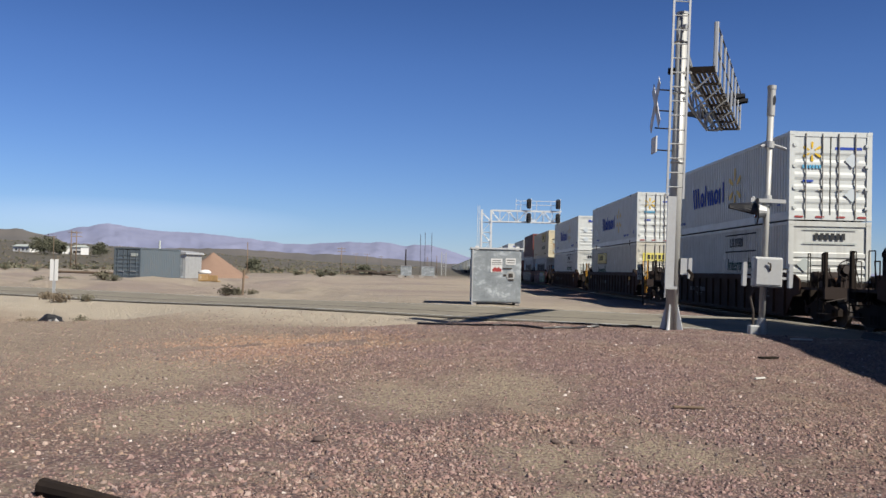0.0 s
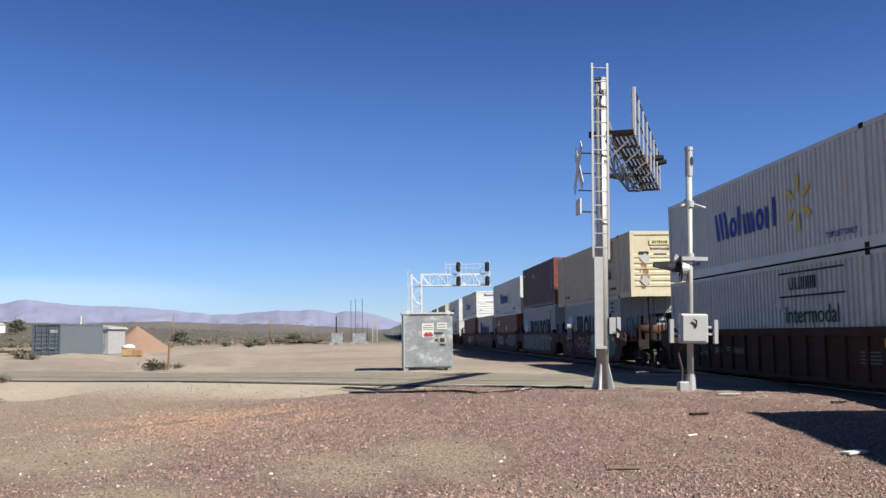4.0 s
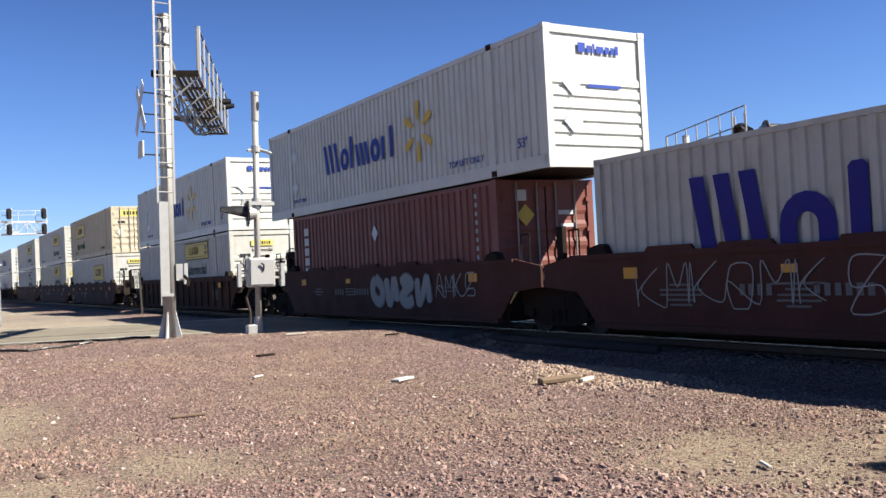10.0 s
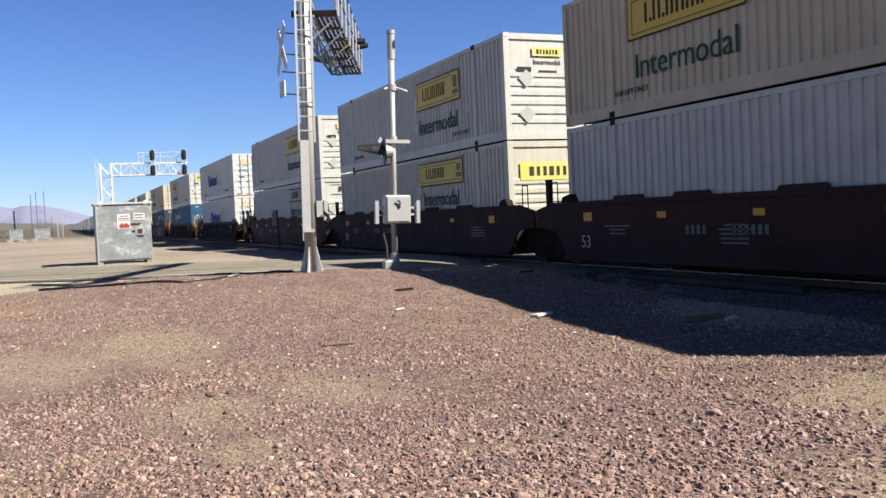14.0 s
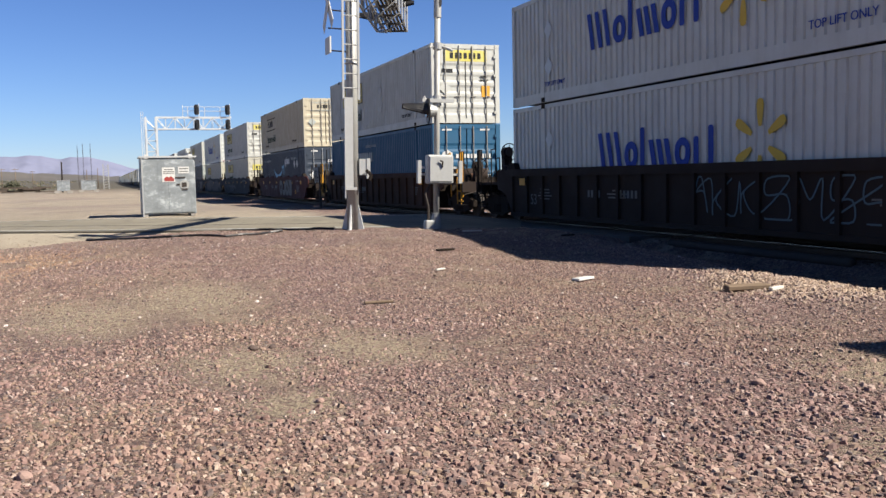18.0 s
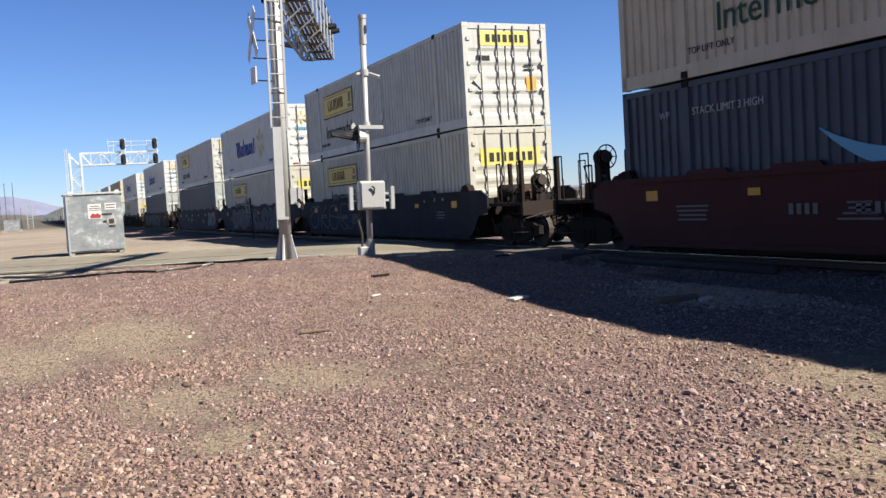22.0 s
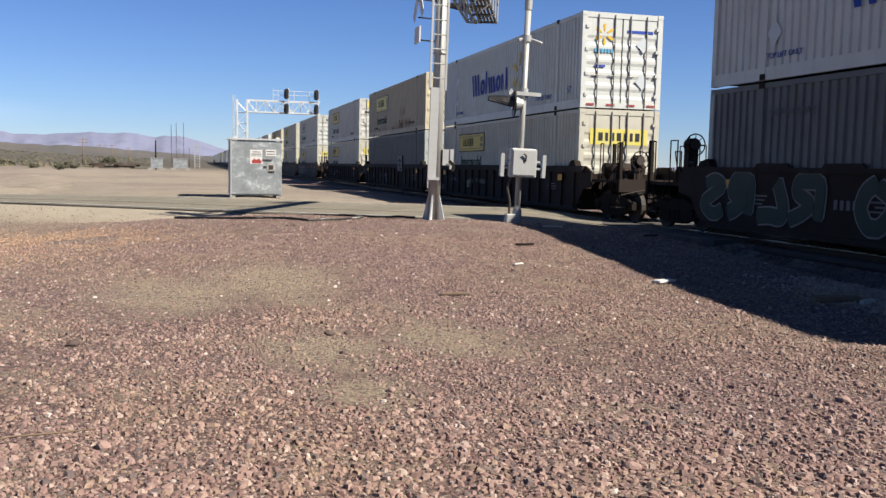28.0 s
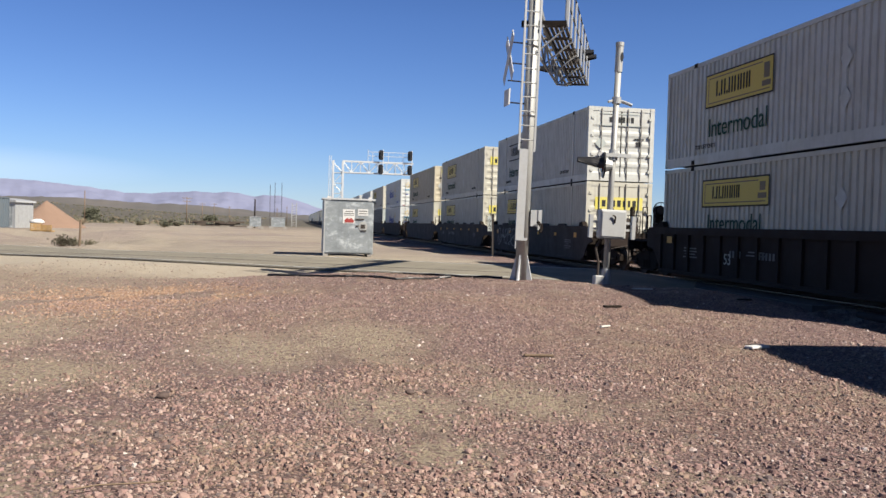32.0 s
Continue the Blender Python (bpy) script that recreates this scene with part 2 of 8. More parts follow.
M["lblue"] = plain("light_blue_mark", (0.0836, 0.304, 0.471), 0.5)
M["wblue"] = plain("blue_mark", (0.0152, 0.0532, 0.319), 0.85)
M["mblue"] = plain("deep_blue_mark", (0.0152, 0.0152, 0.182), 0.85)
M["green"] = plain("green_mark", (0.00912, 0.057, 0.038), 0.85)
M["dark"] = plain("dark_mark", (0.0152, 0.0167, 0.019), 0.85)
M["red"] = plain("red_mark", (0.28, 0.04, 0.035), 0.5)
M["signline"] = plain("sign_line", (0.122, 0.076, 0.0152), 0.5)
M["silver"] = plain("foil_mark", (0.471, 0.517, 0.532), 0.4)
M["graf"] = plain("spray_white", (0.27, 0.275, 0.27), 0.7)
M["grafd"] = plain("spray_grey", (0.125, 0.125, 0.12), 0.7)
M["grafg"] = plain("spray_green", (0.085, 0.075, 0.05), 0.7)
M["grafs"] = plain("spray_silver", (0.0975, 0.09425, 0.091), 0.6)
M["grafd2"] = plain("spray_pale_grey", (0.19, 0.19, 0.185), 0.7)
M["spraygreen"] = plain("spray_leaf_green", (0.06, 0.15, 0.05), 0.7)
M["grafr"] = plain("spray_red", (0.20, 0.09, 0.07), 0.7)
M["grafv"] = plain("spray_violet_grey", (0.13, 0.11, 0.13), 0.7)
M["grafy"] = plain("spray_mustard", (0.24, 0.18, 0.08), 0.7)
M["grafgd"] = plain("spray_dark_green", (0.02, 0.035, 0.025), 0.7)
M["grafn"] = plain("spray_slate", (0.045, 0.05, 0.06), 0.7)
M["grafb"] = plain("spray_blue", (0.07, 0.115, 0.14), 0.7)
M["concrete"] = weathered("concrete", (0.274, 0.258, 0.236), (0.152, 0.129, 0.106), 0.4, rough=0.9, streak=False)
M["panel"] = weathered("crossing_asphalt", (0.076, 0.0684, 0.0608), (0.0456, 0.038, 0.0342), 0.5, rough=0.9, streak=False)
M["wood"] = weathered("weathered_wood", (0.152, 0.106, 0.0684), (0.0684, 0.0494, 0.0342), 0.5, rough=0.85)
M["pale_wood"] = weathered("pale_wood", (0.471, 0.456, 0.418), (0.304, 0.274, 0.228), 0.3, rough=0.85)
M["tie"] = weathered("tie_wood", (0.057, 0.0418, 0.0319), (0.0912, 0.076, 0.0608), 0.5, rough=0.9)
M["rail"] = weathered("rail_steel", (0.076, 0.0456, 0.0304), (0.152, 0.137, 0.122), 0.3, rough=0.6, metal=0.6)
M["railtop"] = plain("rail_head", (0.45, 0.44, 0.43), 0.25, 0.9)
M["slate"] = weathered("paint_slate", (0.076, 0.0988, 0.118), (0.122, 0.114, 0.0988), 0.3, rough=0.55)
M["glass"] = plain("lamp_lens", (0.076, 0.00912, 0.0076), 0.15)

# ---------------------------------------------------------------- mesh helpers


def mesh_of(bm, name, mat, smooth=False):
    bmesh.ops.recalc_face_normals(bm, faces=bm.faces)
    me = bpy.data.meshes.new(name)
    bm.to_mesh(me)
    bm.free()
    if smooth:
        for p in me.polygons:
            p.use_smooth = True
    if mat:
        me.materials.append(mat)
    return me


def box(bm, x0, x1, y0, y1, z0, z1):
    v = [bm.verts.new((x, y, z)) for x in (x0, x1) for y in (y0, y1) for z in (z0, z1)]
    for f in ((0, 1, 3, 2), (4, 6, 7, 5), (0, 4, 5, 1), (2, 3, 7, 6), (0, 2, 6, 4), (1, 5, 7, 3)):
        bm.faces.new([v[i] for i in f])
    return bm


def prism(bm, outline, axis, a, b):
    """An outline of (u, v) pushed along an axis from a to b; for x it is (y, z), for y (x, z), for z (x, y)."""
    def at(u, v, w):
        return {"x": (w, u, v), "y": (u, w, v), "z": (u, v, w)}[axis]
    lo = [bm.verts.new(at(u, v, a)) for u, v in outline]
    hi = [bm.verts.new(at(u, v, b)) for u, v in outline]
    n = len(outline)
    for i in range(n):
        bm.faces.new((lo[i], lo[(i + 1) % n], hi[(i + 1) % n], hi[i]))
    bm.faces.new(lo[::-1])
    bm.faces.new(hi)
    return bm


def rod(bm, p, q, r, n=8, r2=None):
    """A round bar from p to q."""
    p, q = Vector(p), Vector(q)
    d = (q - p).normalized()
    u = d.orthogonal().normalized()
    w = d.cross(u)
    rings = []
    for c, rr in ((p, r), (q, r if r2 is None else r2)):
        rings.append([bm.verts.new(c + rr * (math.cos(2 * math.pi * i / n) * u + math.sin(2 * math.pi * i / n) * w)) for i in range(n)])
    for i in range(n):
        bm.faces.new((rings[0][i], rings[0][(i + 1) % n], rings[1][(i + 1) % n], rings[1][i]))
    bm.faces.new(rings[0][::-1])
    bm.faces.new(rings[1])
    return bm


def pipe(bm, pts, r, n=6):
    for p, q in zip(pts, pts[1:]):
        rod(bm, p, q, r, n)
    return bm


def ring(bm, c, axis, r, t, n=20):
    """A round hoop of bar t round c, its axis 'x', 'y' or 'z'."""
    pts = []
    for i in range(n):
        a, b = r * math.cos(2 * math.pi * i / n), r * math.sin(2 * math.pi * i / n)
        pts.append(Vector(c) + Vector({"x": (0, a, b), "y": (a, 0, b), "z": (a, b, 0)}[axis]))
    ax = Vector({"x": (1, 0, 0), "y": (0, 1, 0), "z": (0, 0, 1)}[axis])
    rows = []
    for p in pts:
        out = (p - Vector(c)).normalized()
        rows.append([bm.verts.new(p + t * (math.cos(1.2566 * j) * out + math.sin(1.2566 * j) * ax)) for j in range(5)])
    for i in range(n):
        a, b = rows[i], rows[(i + 1) % n]
        for j in range(5):
            bm.faces.new((a[j], a[(j + 1) % 5], b[(j + 1) % 5], b[j]))
    return bm


def part(name, bm, mat, parent, label="", smooth=False):
    me = bm if isinstance(bm, bpy.types.Mesh) else mesh_of(bm, name, mat, smooth)
    ob = new(name, me)
    ob.parent = parent
    if label:
        ob["label"] = label
    return ob


def thing(name, label, category, m=None, group="", kind="", mesh=None):
    ob = new(name, mesh)
    if m is not None:
        ob.matrix_basis = m
    return tagged(ob, label, category, group, kind)


TEXTS = {}


def text_mesh(words, size, mat, depth=0.004):
    """Lettering standing in the x-z plane, centred on its origin."""
    key = (words, size, mat.name)
    if key not in TEXTS:
        cu = bpy.data.curves.new("lettering", "FONT")
        cu.body, cu.size, cu.align_x, cu.align_y, cu.extrude, cu.resolution_u = words, size, "CENTER", "CENTER", depth, 3
        ob = bpy.data.objects.new("lettering", cu)
        scene.collection.objects.link(ob)
        me = bpy.data.meshes.new_from_object(ob.evaluated_get(bpy.context.evaluated_depsgraph_get()))
        bpy.data.objects.remove(ob)
        me.transform(Matrix.Rotation(radians(90), 4, "X"))
        me.materials.clear()
        me.materials.append(mat)
        TEXTS[key] = me
    return TEXTS[key]


# ---------------------------------------------------------------- ground, road, tracks


def smooth(a, b, v):
    t = min(max((v - a) / (b - a), 0.0), 1.0)
    return t * t * (3 - 2 * t)


TRACKS = (12.89, 17.2)          # centre lines, rail tops at z = 0
ROAD = ((70, 0), (32, 12), (17.2, 19.6), (12.8, 21.9), (9, 23.8), (4, 26.3), (-1, 29.6), (-6, 33.8), (-14, 40.0), (-22, 45), (-40, 53), (-70, 63), (-140, 80), (-500, 150))
ROAD_HALF = 3.7


def road_at(x):
    for (x1, y1), (x0, y0) in zip(ROAD, ROAD[1:]):
        if x0 <= x <= x1:
            return y0 + (y1 - y0) * (x - x0) / (x1 - x0)
    return ROAD[0][1] if x > 0 else ROAD[-1][1]


def road_gap(x, y):
    """About how far a point lies from the road's centre line."""
    return abs(y - road_at(x)) / math.hypot(1, (road_at(x + 1) - road_at(x - 1)) / 2)


def road_x(x, y):
    """Where the road's centre line lies square to a point."""
    s = (road_at(x + 1) - road_at(x - 1)) / 2
    return x + (y - road_at(x)) * s / (1 + s * s)


def road_z(x):
    return 0.02 + 0.2 * smooth(-12, 0, x) - 0.24 * smooth(8, 11, x) if x < 11 else -0.02


def lift(x, y):
    """The height of the ground, without its roughness."""
    r = smooth(7.5, 20, y)
    z = -0.05 - 0.14 * (1 - r) + 0.36 * r * smooth(-5, 2.5, x) * (1 - smooth(21, 24, y))
    z += 0.25 * smooth(24, 26, y) * smooth(-9, 0, x) * (1 - smooth(38, 60, y))
    z -= 0.5 * math.exp(-(((x + 12.5) / 4.2) ** 2 + ((y - 28) / 3.4) ** 2))
    z += 0.24 * math.exp(-(((x + 6.5) / 3.2) ** 2 + ((y - 28) / 2.2) ** 2))
    z += 0.10 * noise.noise((x * 0.45, y * 0.45, 11)) * smooth(-4, -8, x) * smooth(18, 23, y)
    # hollows and low banks of sand beyond the road
    w = smooth(-4.5, -8, x) * smooth(4.2, 8, y - road_at(x)) * (1 - smooth(75, 110, y)) * (1 - smooth(60, 90, -x))
    if w > 0:
        z += w * (0.95 * noise.noise((x * 0.11, y * 0.10, 51)) + 0.3 * noise.noise((x * 0.33, y * 0.27, 52)) - 0.1)
    # the trackbed
    t = smooth(8.6, 10.6, x)
    z = z * (1 - t) + (-0.33) * t
    for c in TRACKS:
        z = max(z, min(-0.17, -0.17 - (abs(x - c) - 1.5) * 0.45)) if x > 8 else z
    # under the road
    d = road_gap(x, y)
    k = 1 - smooth(ROAD_HALF + 0.2, ROAD_HALF + 2.0, d)
    z = z * (1 - k) + (road_z(road_x(x, y)) - 0.03) * k
    # the plain climbs to the hills, most to the left of the line
    r = math.hypot(x, y)
    if r > 180 and y > 0:
        b = math.degrees(math.atan2(-x, y))
        z += (min(r, 700) - 180) * (0.0035 + 0.027 * smooth(0, 26, b)) * smooth(180, 900, r) + max(r - 700, 0) * (0.0035 + 0.011 * smooth(0, 26, b))
    if y < -60:
        z += 0.004 * (-60 - y)
    return z


def spaced(lo, hi, step, far_lo, far_hi, grow=1.13):
    out = list(np.arange(lo, hi + 1e-6, step))
    s = step
    while out[-1] < far_hi:
        s *= grow
        out.append(out[-1] + s)
    s = step
    while out[0] > far_lo:
        s *= grow
        out.insert(0, out[0] - s)
    return out


xs = spaced(-15, 20, 0.22, -4600, 4600)
ys = spaced(-3, 44, 0.22, -4600, 4700)
gv = []
for y in ys:
    for x in xs:
        near = 1 if -20 < x < 24 and -6 < y < 60 else 0
        z = lift(x, y)
        d = road_gap(x, y)
        off = smooth(ROAD_HALF - 0.2, ROAD_HALF + 1, d)
        z += off * (0.03 * noise.noise((x * 0.8, y * 0.8, 3)) + (0.018 * noise.noise((x * 3.1, y * 3.1, 7)) if near else 0))
        if y > 60 or x < -20:
            z += 0.25 * noise.noise((x * 0.05, y * 0.05, 1)) * smooth(0, 60, max(y - 60, -20 - x)) * (1 - smooth(6, 2, abs(x - 13)) if x > 0 else 1) * (1 if x < 6 else 0)
        gv.append((x, y, z))
nx = len(xs)
gf = [(j * nx + i, j * nx + i + 1, (j + 1) * nx + i + 1, (j + 1) * nx + i) for j in range(len(ys) - 1) for i in range(nx - 1)]
gm = bpy.data.meshes.new("ground")
gm.from_pydata(gv, [], gf)
for p in gm.polygons:
    p.use_smooth = True


# bare sandy patches among the gravel: x, y, radius
BALD = ((1.11, 6.5, 0.52), (0.98, 8.05, 0.78), (0.85, 12.0, 1.2), (-0.35, 11.1, 1.15), (2.2, 8.35, 0.75), (6.02, 5.04, 1.08), (7.21, 3.93, 1.3), (-2.81, 9.73, 1.09), (-4.22, 13.17, 1.71), (4.35, 3.5, 0.8), (-1.9, 5.2, 0.8))


def ground_material():
    m, nt, b, co = blank("desert_ground", 0.95)
    L = nt.links
    sep = nt.nodes.new("ShaderNodeSeparateXYZ")
    L.new(co, sep.inputs[0])
    X, Y = sep.outputs[0], sep.outputs[1]

    def calc(op, a, c):
        n = nt.nodes.new("ShaderNodeMath")
        n.operation = op
        for s, v in zip(n.inputs, (a, c)):
            if hasattr(v, "links"):
                L.new(v, s)
            else:
                s.default_value = v
        return n.outputs[0]

    wob = calc("MULTIPLY", calc("SUBTRACT", noise_tex(nt, co, 0.35, 4, 0.6), 0.5), 9.0)
    wob2 = calc("MULTIPLY", calc("SUBTRACT", noise_tex(nt, co, 1.3, 5, 0.65), 0.5), 3.0)
    fine = noise_tex(nt, co, 22, 6, 0.8)
    mid = noise_tex(nt, co, 2.2, 5, 0.7)
    vor = nt.nodes.new("ShaderNodeTexVoronoi")
    vor.inputs["Scale"].default_value = 34
    L.new(co, vor.inputs["Vector"])
    peb = nt.nodes.new("ShaderNodeValToRGB")
    peb.color_ramp.interpolation = "CONSTANT"
    cols = ((0.185, 0.109, 0.092), (0.226, 0.144, 0.12), (0.121, 0.072, 0.063), (0.276, 0.198, 0.159), (0.145, 0.091, 0.081), (0.202, 0.124, 0.106), (0.378, 0.296, 0.238), (0.081, 0.056, 0.052), (0.244, 0.176, 0.125))
    while len(peb.color_ramp.elements) < len(cols):
        peb.color_ramp.elements.new(0.5)
    for i, (e, c) in enumerate(zip(peb.color_ramp.elements, cols)):
        e.position, e.color = i / len(cols), (*c, 1)
    sc = nt.nodes.new("ShaderNodeSeparateColor")
    L.new(vor.outputs["Color"], sc.inputs[0])
    L.new(sc.outputs[0], peb.inputs[0])
    # pebbles darken towards their rims: shade of the gaps painted into the colour
    gravel = mix_rgb(nt, ramp(nt, vor.outputs["Distance"], 0.42, 0.7, 0, 0.8), peb.outputs[0], (0.095, 0.063, 0.056))
    gravel = mix_rgb(nt, ramp(nt, fine, 0.4, 0.7, 0, 0.25), gravel, (0.11, 0.074, 0.063))
    sand = mix_rgb(nt, ramp(nt, mid, 0.3, 0.7), (0.301, 0.245, 0.173), (0.216, 0.173, 0.124))
    sand = mix_rgb(nt, ramp(nt, fine, 0.4, 0.75, 0, 0.4), sand, (0.124, 0.0912, 0.0654))
    speck = ramp(nt, sc.outputs[1], 0.72, 0.74, 0, 0.75)
    sand = mix_rgb(nt, speck, sand, peb.outputs[0])
    pale = mix_rgb(nt, ramp(nt, fine, 0.4, 0.75, 0, 0.35), (0.37, 0.323, 0.249), (0.215, 0.172, 0.129))
    # how far the red gravel pad reaches
    edge = calc("ADD", calc("ADD", calc("MULTIPLY", X, 0.75), calc("MULTIPLY", Y, -0.30)), calc("ADD", wob, wob2))
    pad = ramp(nt, calc("ADD", edge, calc("MULTIPLY", wob2, 1.6)), -12.5, -2.8, 0, 1)
    pad = ramp(nt, calc("ADD", pad, calc("MULTIPLY", calc("SUBTRACT", sc.outputs[2], 0.5), 0.5)), 0.3, 0.7, 0, 1)
    pad = calc("MULTIPLY", pad, ramp(nt, calc("ADD", Y, wob2), 22.0, 23.5, 1, 0))
    bald = ramp(nt, calc("ADD", mid, calc("MULTIPLY", noise_tex(nt, co, 0.55, 3, 0.5), 0.9)), 0.98, 1.12, 0, 0.65)
    pad = calc("MULTIPLY", pad, calc("SUBTRACT", 1.0, bald))
    rust = ramp(nt, calc("ADD", noise_tex(nt, co, 0.3, 3, 0.5), calc("MULTIPLY", mid, 0.35)), 0.74, 0.86, 0, 0.4)
    sand = mix_rgb(nt, rust, sand, (0.236, 0.163, 0.118))
    # beyond the road: pale yellow sand and pinkish stony bands
    band = noise_tex(nt, co, 0.09, 5, 0.62)
    dune = mix_rgb(nt, ramp(nt, band, 0.4, 0.52), (0.232, 0.187, 0.165), (0.314, 0.271, 0.209))
    dune = mix_rgb(nt, ramp(nt, band, 0.56, 0.66, 0, 0.8), dune, (0.351, 0.314, 0.242))
    dune = mix_rgb(nt, ramp(nt, fine, 0.4, 0.75, 0, 0.35), dune, (0.151, 0.118, 0.0952))
    dune = mix_rgb(nt, ramp(nt, mid, 0.4, 0.65, 0, 0.4), dune, (0.22, 0.189, 0.155))
    dune = mix_rgb(nt, ramp(nt, noise_tex(nt, co, 0.42, 5, 0.7, (1, 1.6, 1)), 0.46, 0.62, 0, 0.5), dune, (0.20, 0.155, 0.125))
    sand = mix_rgb(nt, ramp(nt, calc("ADD", calc("MULTIPLY", X, 0.7), calc("ADD", Y, wob2)), 30, 36, 0, 0.9), sand, dune)
    bed = ramp(nt, calc("ADD", X, wob2), 6.3, 7.8, 0, 1)
    bed = calc("MULTIPLY", bed, ramp(nt, calc("ADD", Y, wob2), 27.0, 30.0, 0, 1))
    pad = calc("MAXIMUM", pad, bed)
    spots = None
    for bx, by, br in BALD:
        px, py = calc("SUBTRACT", X, bx), calc("MULTIPLY", calc("SUBTRACT", Y, by), 0.75)
        rr = calc("DIVIDE", calc("SQRT", calc("ADD", calc("MULTIPLY", px, px), calc("MULTIPLY", py, py)), 0), br)
        spots = rr if spots is None else calc("MINIMUM", spots, rr)
    spots = ramp(nt, calc("ADD", spots, calc("MULTIPLY", wob2, 0.3)), 0.45, 1.15, 0.95, 0)
    spots = calc("MULTIPLY", spots, ramp(nt, sc.outputs[1], 0.62, 0.64, 1, 0.25))
    pad = calc("MULTIPLY", pad, calc("SUBTRACT", 1.0, spots))
    sand = mix_rgb(nt, spots, sand, mix_rgb(nt, fine, (0.345, 0.284, 0.196), (0.238, 0.189, 0.130)))
    shoulder = calc("MULTIPLY", ramp(nt, calc("ADD", calc("ADD", Y, wob2), calc("MULTIPLY", X, 0.62)), 20.0, 23.0, 0, 1), ramp(nt, calc("ADD", calc("MULTIPLY", X, 0.62), calc("ADD", Y, wob2)), 30.0, 37.0, 1, 0))
    base = mix_rgb(nt, shoulder, sand, pale)
    gravel = mix_rgb(nt, 1.0, gravel, drift(nt, co), "MULTIPLY")
    base = mix_rgb(nt, pad, base, gravel)
    # scrub plain in the distance; further off, haze is mixed into its colour as grey
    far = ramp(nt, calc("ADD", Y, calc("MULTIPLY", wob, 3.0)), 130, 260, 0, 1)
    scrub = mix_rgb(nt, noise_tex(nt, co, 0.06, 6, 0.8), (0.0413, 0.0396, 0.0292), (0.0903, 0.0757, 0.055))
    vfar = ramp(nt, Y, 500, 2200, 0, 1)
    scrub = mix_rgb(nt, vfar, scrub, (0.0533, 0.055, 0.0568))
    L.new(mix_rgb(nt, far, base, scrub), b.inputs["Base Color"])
    hgt = calc("ADD", calc("MULTIPLY", vor.outputs["Distance"], -0.6), fine)
    bump(nt, b, hgt, 0.9, 0.05)
    return m


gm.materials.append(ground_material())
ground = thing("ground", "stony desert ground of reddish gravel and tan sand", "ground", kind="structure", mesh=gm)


def asphalt():
    m, nt, b, co = blank("worn_asphalt", 0.9)
    big = noise_tex(nt, co, 0.5, 5, 0.6)
    c = mix_rgb(nt, ramp(nt, big, 0.35, 0.65), (0.148, 0.132, 0.096), (0.205, 0.185, 0.138))
    fine = noise_tex(nt, co, 60, 3, 0.7)
    c = mix_rgb(nt, ramp(nt, fine, 0.35, 0.7, 0, 0.4), c, (0.085, 0.0752, 0.0654))
    crack = nt.nodes.new("ShaderNodeTexVoronoi")
    crack.feature, crack.inputs["Scale"].default_value = "DISTANCE_TO_EDGE", 0.7
    mp = nt.nodes.new("ShaderNodeMapping")
    mp.inputs["Scale"].default_value = (0.7, 1.5, 1)
    nt.links.new(co, mp.inputs[0])
    nt.links.new(mp.outputs[0], crack.inputs["Vector"])
    c = mix_rgb(nt, ramp(nt, crack.outputs["Distance"], 0.0, 0.03, 0.6, 0), c, (0.0392, 0.0359, 0.0327))
    nt.links.new(c, b.inputs["Base Color"])
    bump(nt, b, fine, 0.4, 0.006)
    return m


M["asphalt"] = asphalt()
M["edge_strip"] = plain("edge_strip", (0.105, 0.094, 0.072), 0.9)
M["tar"] = plain("tar", (0.057, 0.0532, 0.0456), 0.85)
M["line"] = weathered("road_line", (0.456, 0.456, 0.433), (0.228, 0.205, 0.167), 0.9, rough=0.8, streak=False, scale=3)


def strip(offset, half, lift_z, x_from, x_to, step=0.7):
    """A ribbon along the road, offset metres towards the far side, with real thickness."""
    pts = []
    x = x_from
    while x <= x_to:
        e = 0.4
        d = Vector((2 * e, road_at(x + e) - road_at(x - e), 0)).normalized()
        n = Vector((-d.y, d.x, 0))
        pts.append((Vector((x, road_at(x), road_z(x) + lift_z)), n))
        x += step * (1 if abs(x) < 40 else 6)
    bm = bmesh.new()
    rows = []
    for c, n in pts:
        ea, eb = (0.22 * noise.noise((c.x * 0.9, c.y * 0.9, s)) if half > 1 else 0.0 for s in (1, 2))
        skirt = 0.25 if half > 1 else 0.0
        lo, hi = offset - half + ea, offset + half + eb
        rows.append([bm.verts.new(c + n * lo), bm.verts.new(c + n * hi), bm.verts.new(c + n * (hi + skirt) - Vector((0, 0, 0.05))), bm.verts.new(c + n * (lo - skirt) - Vector((0, 0, 0.05)))])
    for a, b2 in zip(rows, rows[1:]):
        for i in range(4):
            bm.faces.new((a[i], a[(i + 1) % 4], b2[(i + 1) % 4], b2[i]))
    return bm


road = thing("road", "worn grey desert road of cracked asphalt leading over the tracks", "road", kind="structure", mesh=mesh_of(strip(0, ROAD_HALF, 0.0, -480, 11.0), "road", M["asphalt"]))
for off in (-ROAD_HALF + 0.45, ROAD_HALF - 0.45):
    part("seam", strip(off * 1.06 if off < 0 else -1.1, 0.055, 0.004, -70, 6.5, 0.5), M["tar"], road, "dark tarred seam")
    part("edge_line", strip(off, 0.06, 0.006, -60, 8.2), M["line"], road, "faded white edge line")

# dark strip drawn just outside the road's near edge
part("dark_edge_strip", strip(-ROAD_HALF - 0.16, 0.11, 0.008, -20, 7.5, 0.35), M["edge_strip"], road, "dark strip along the near edge of the asphalt")

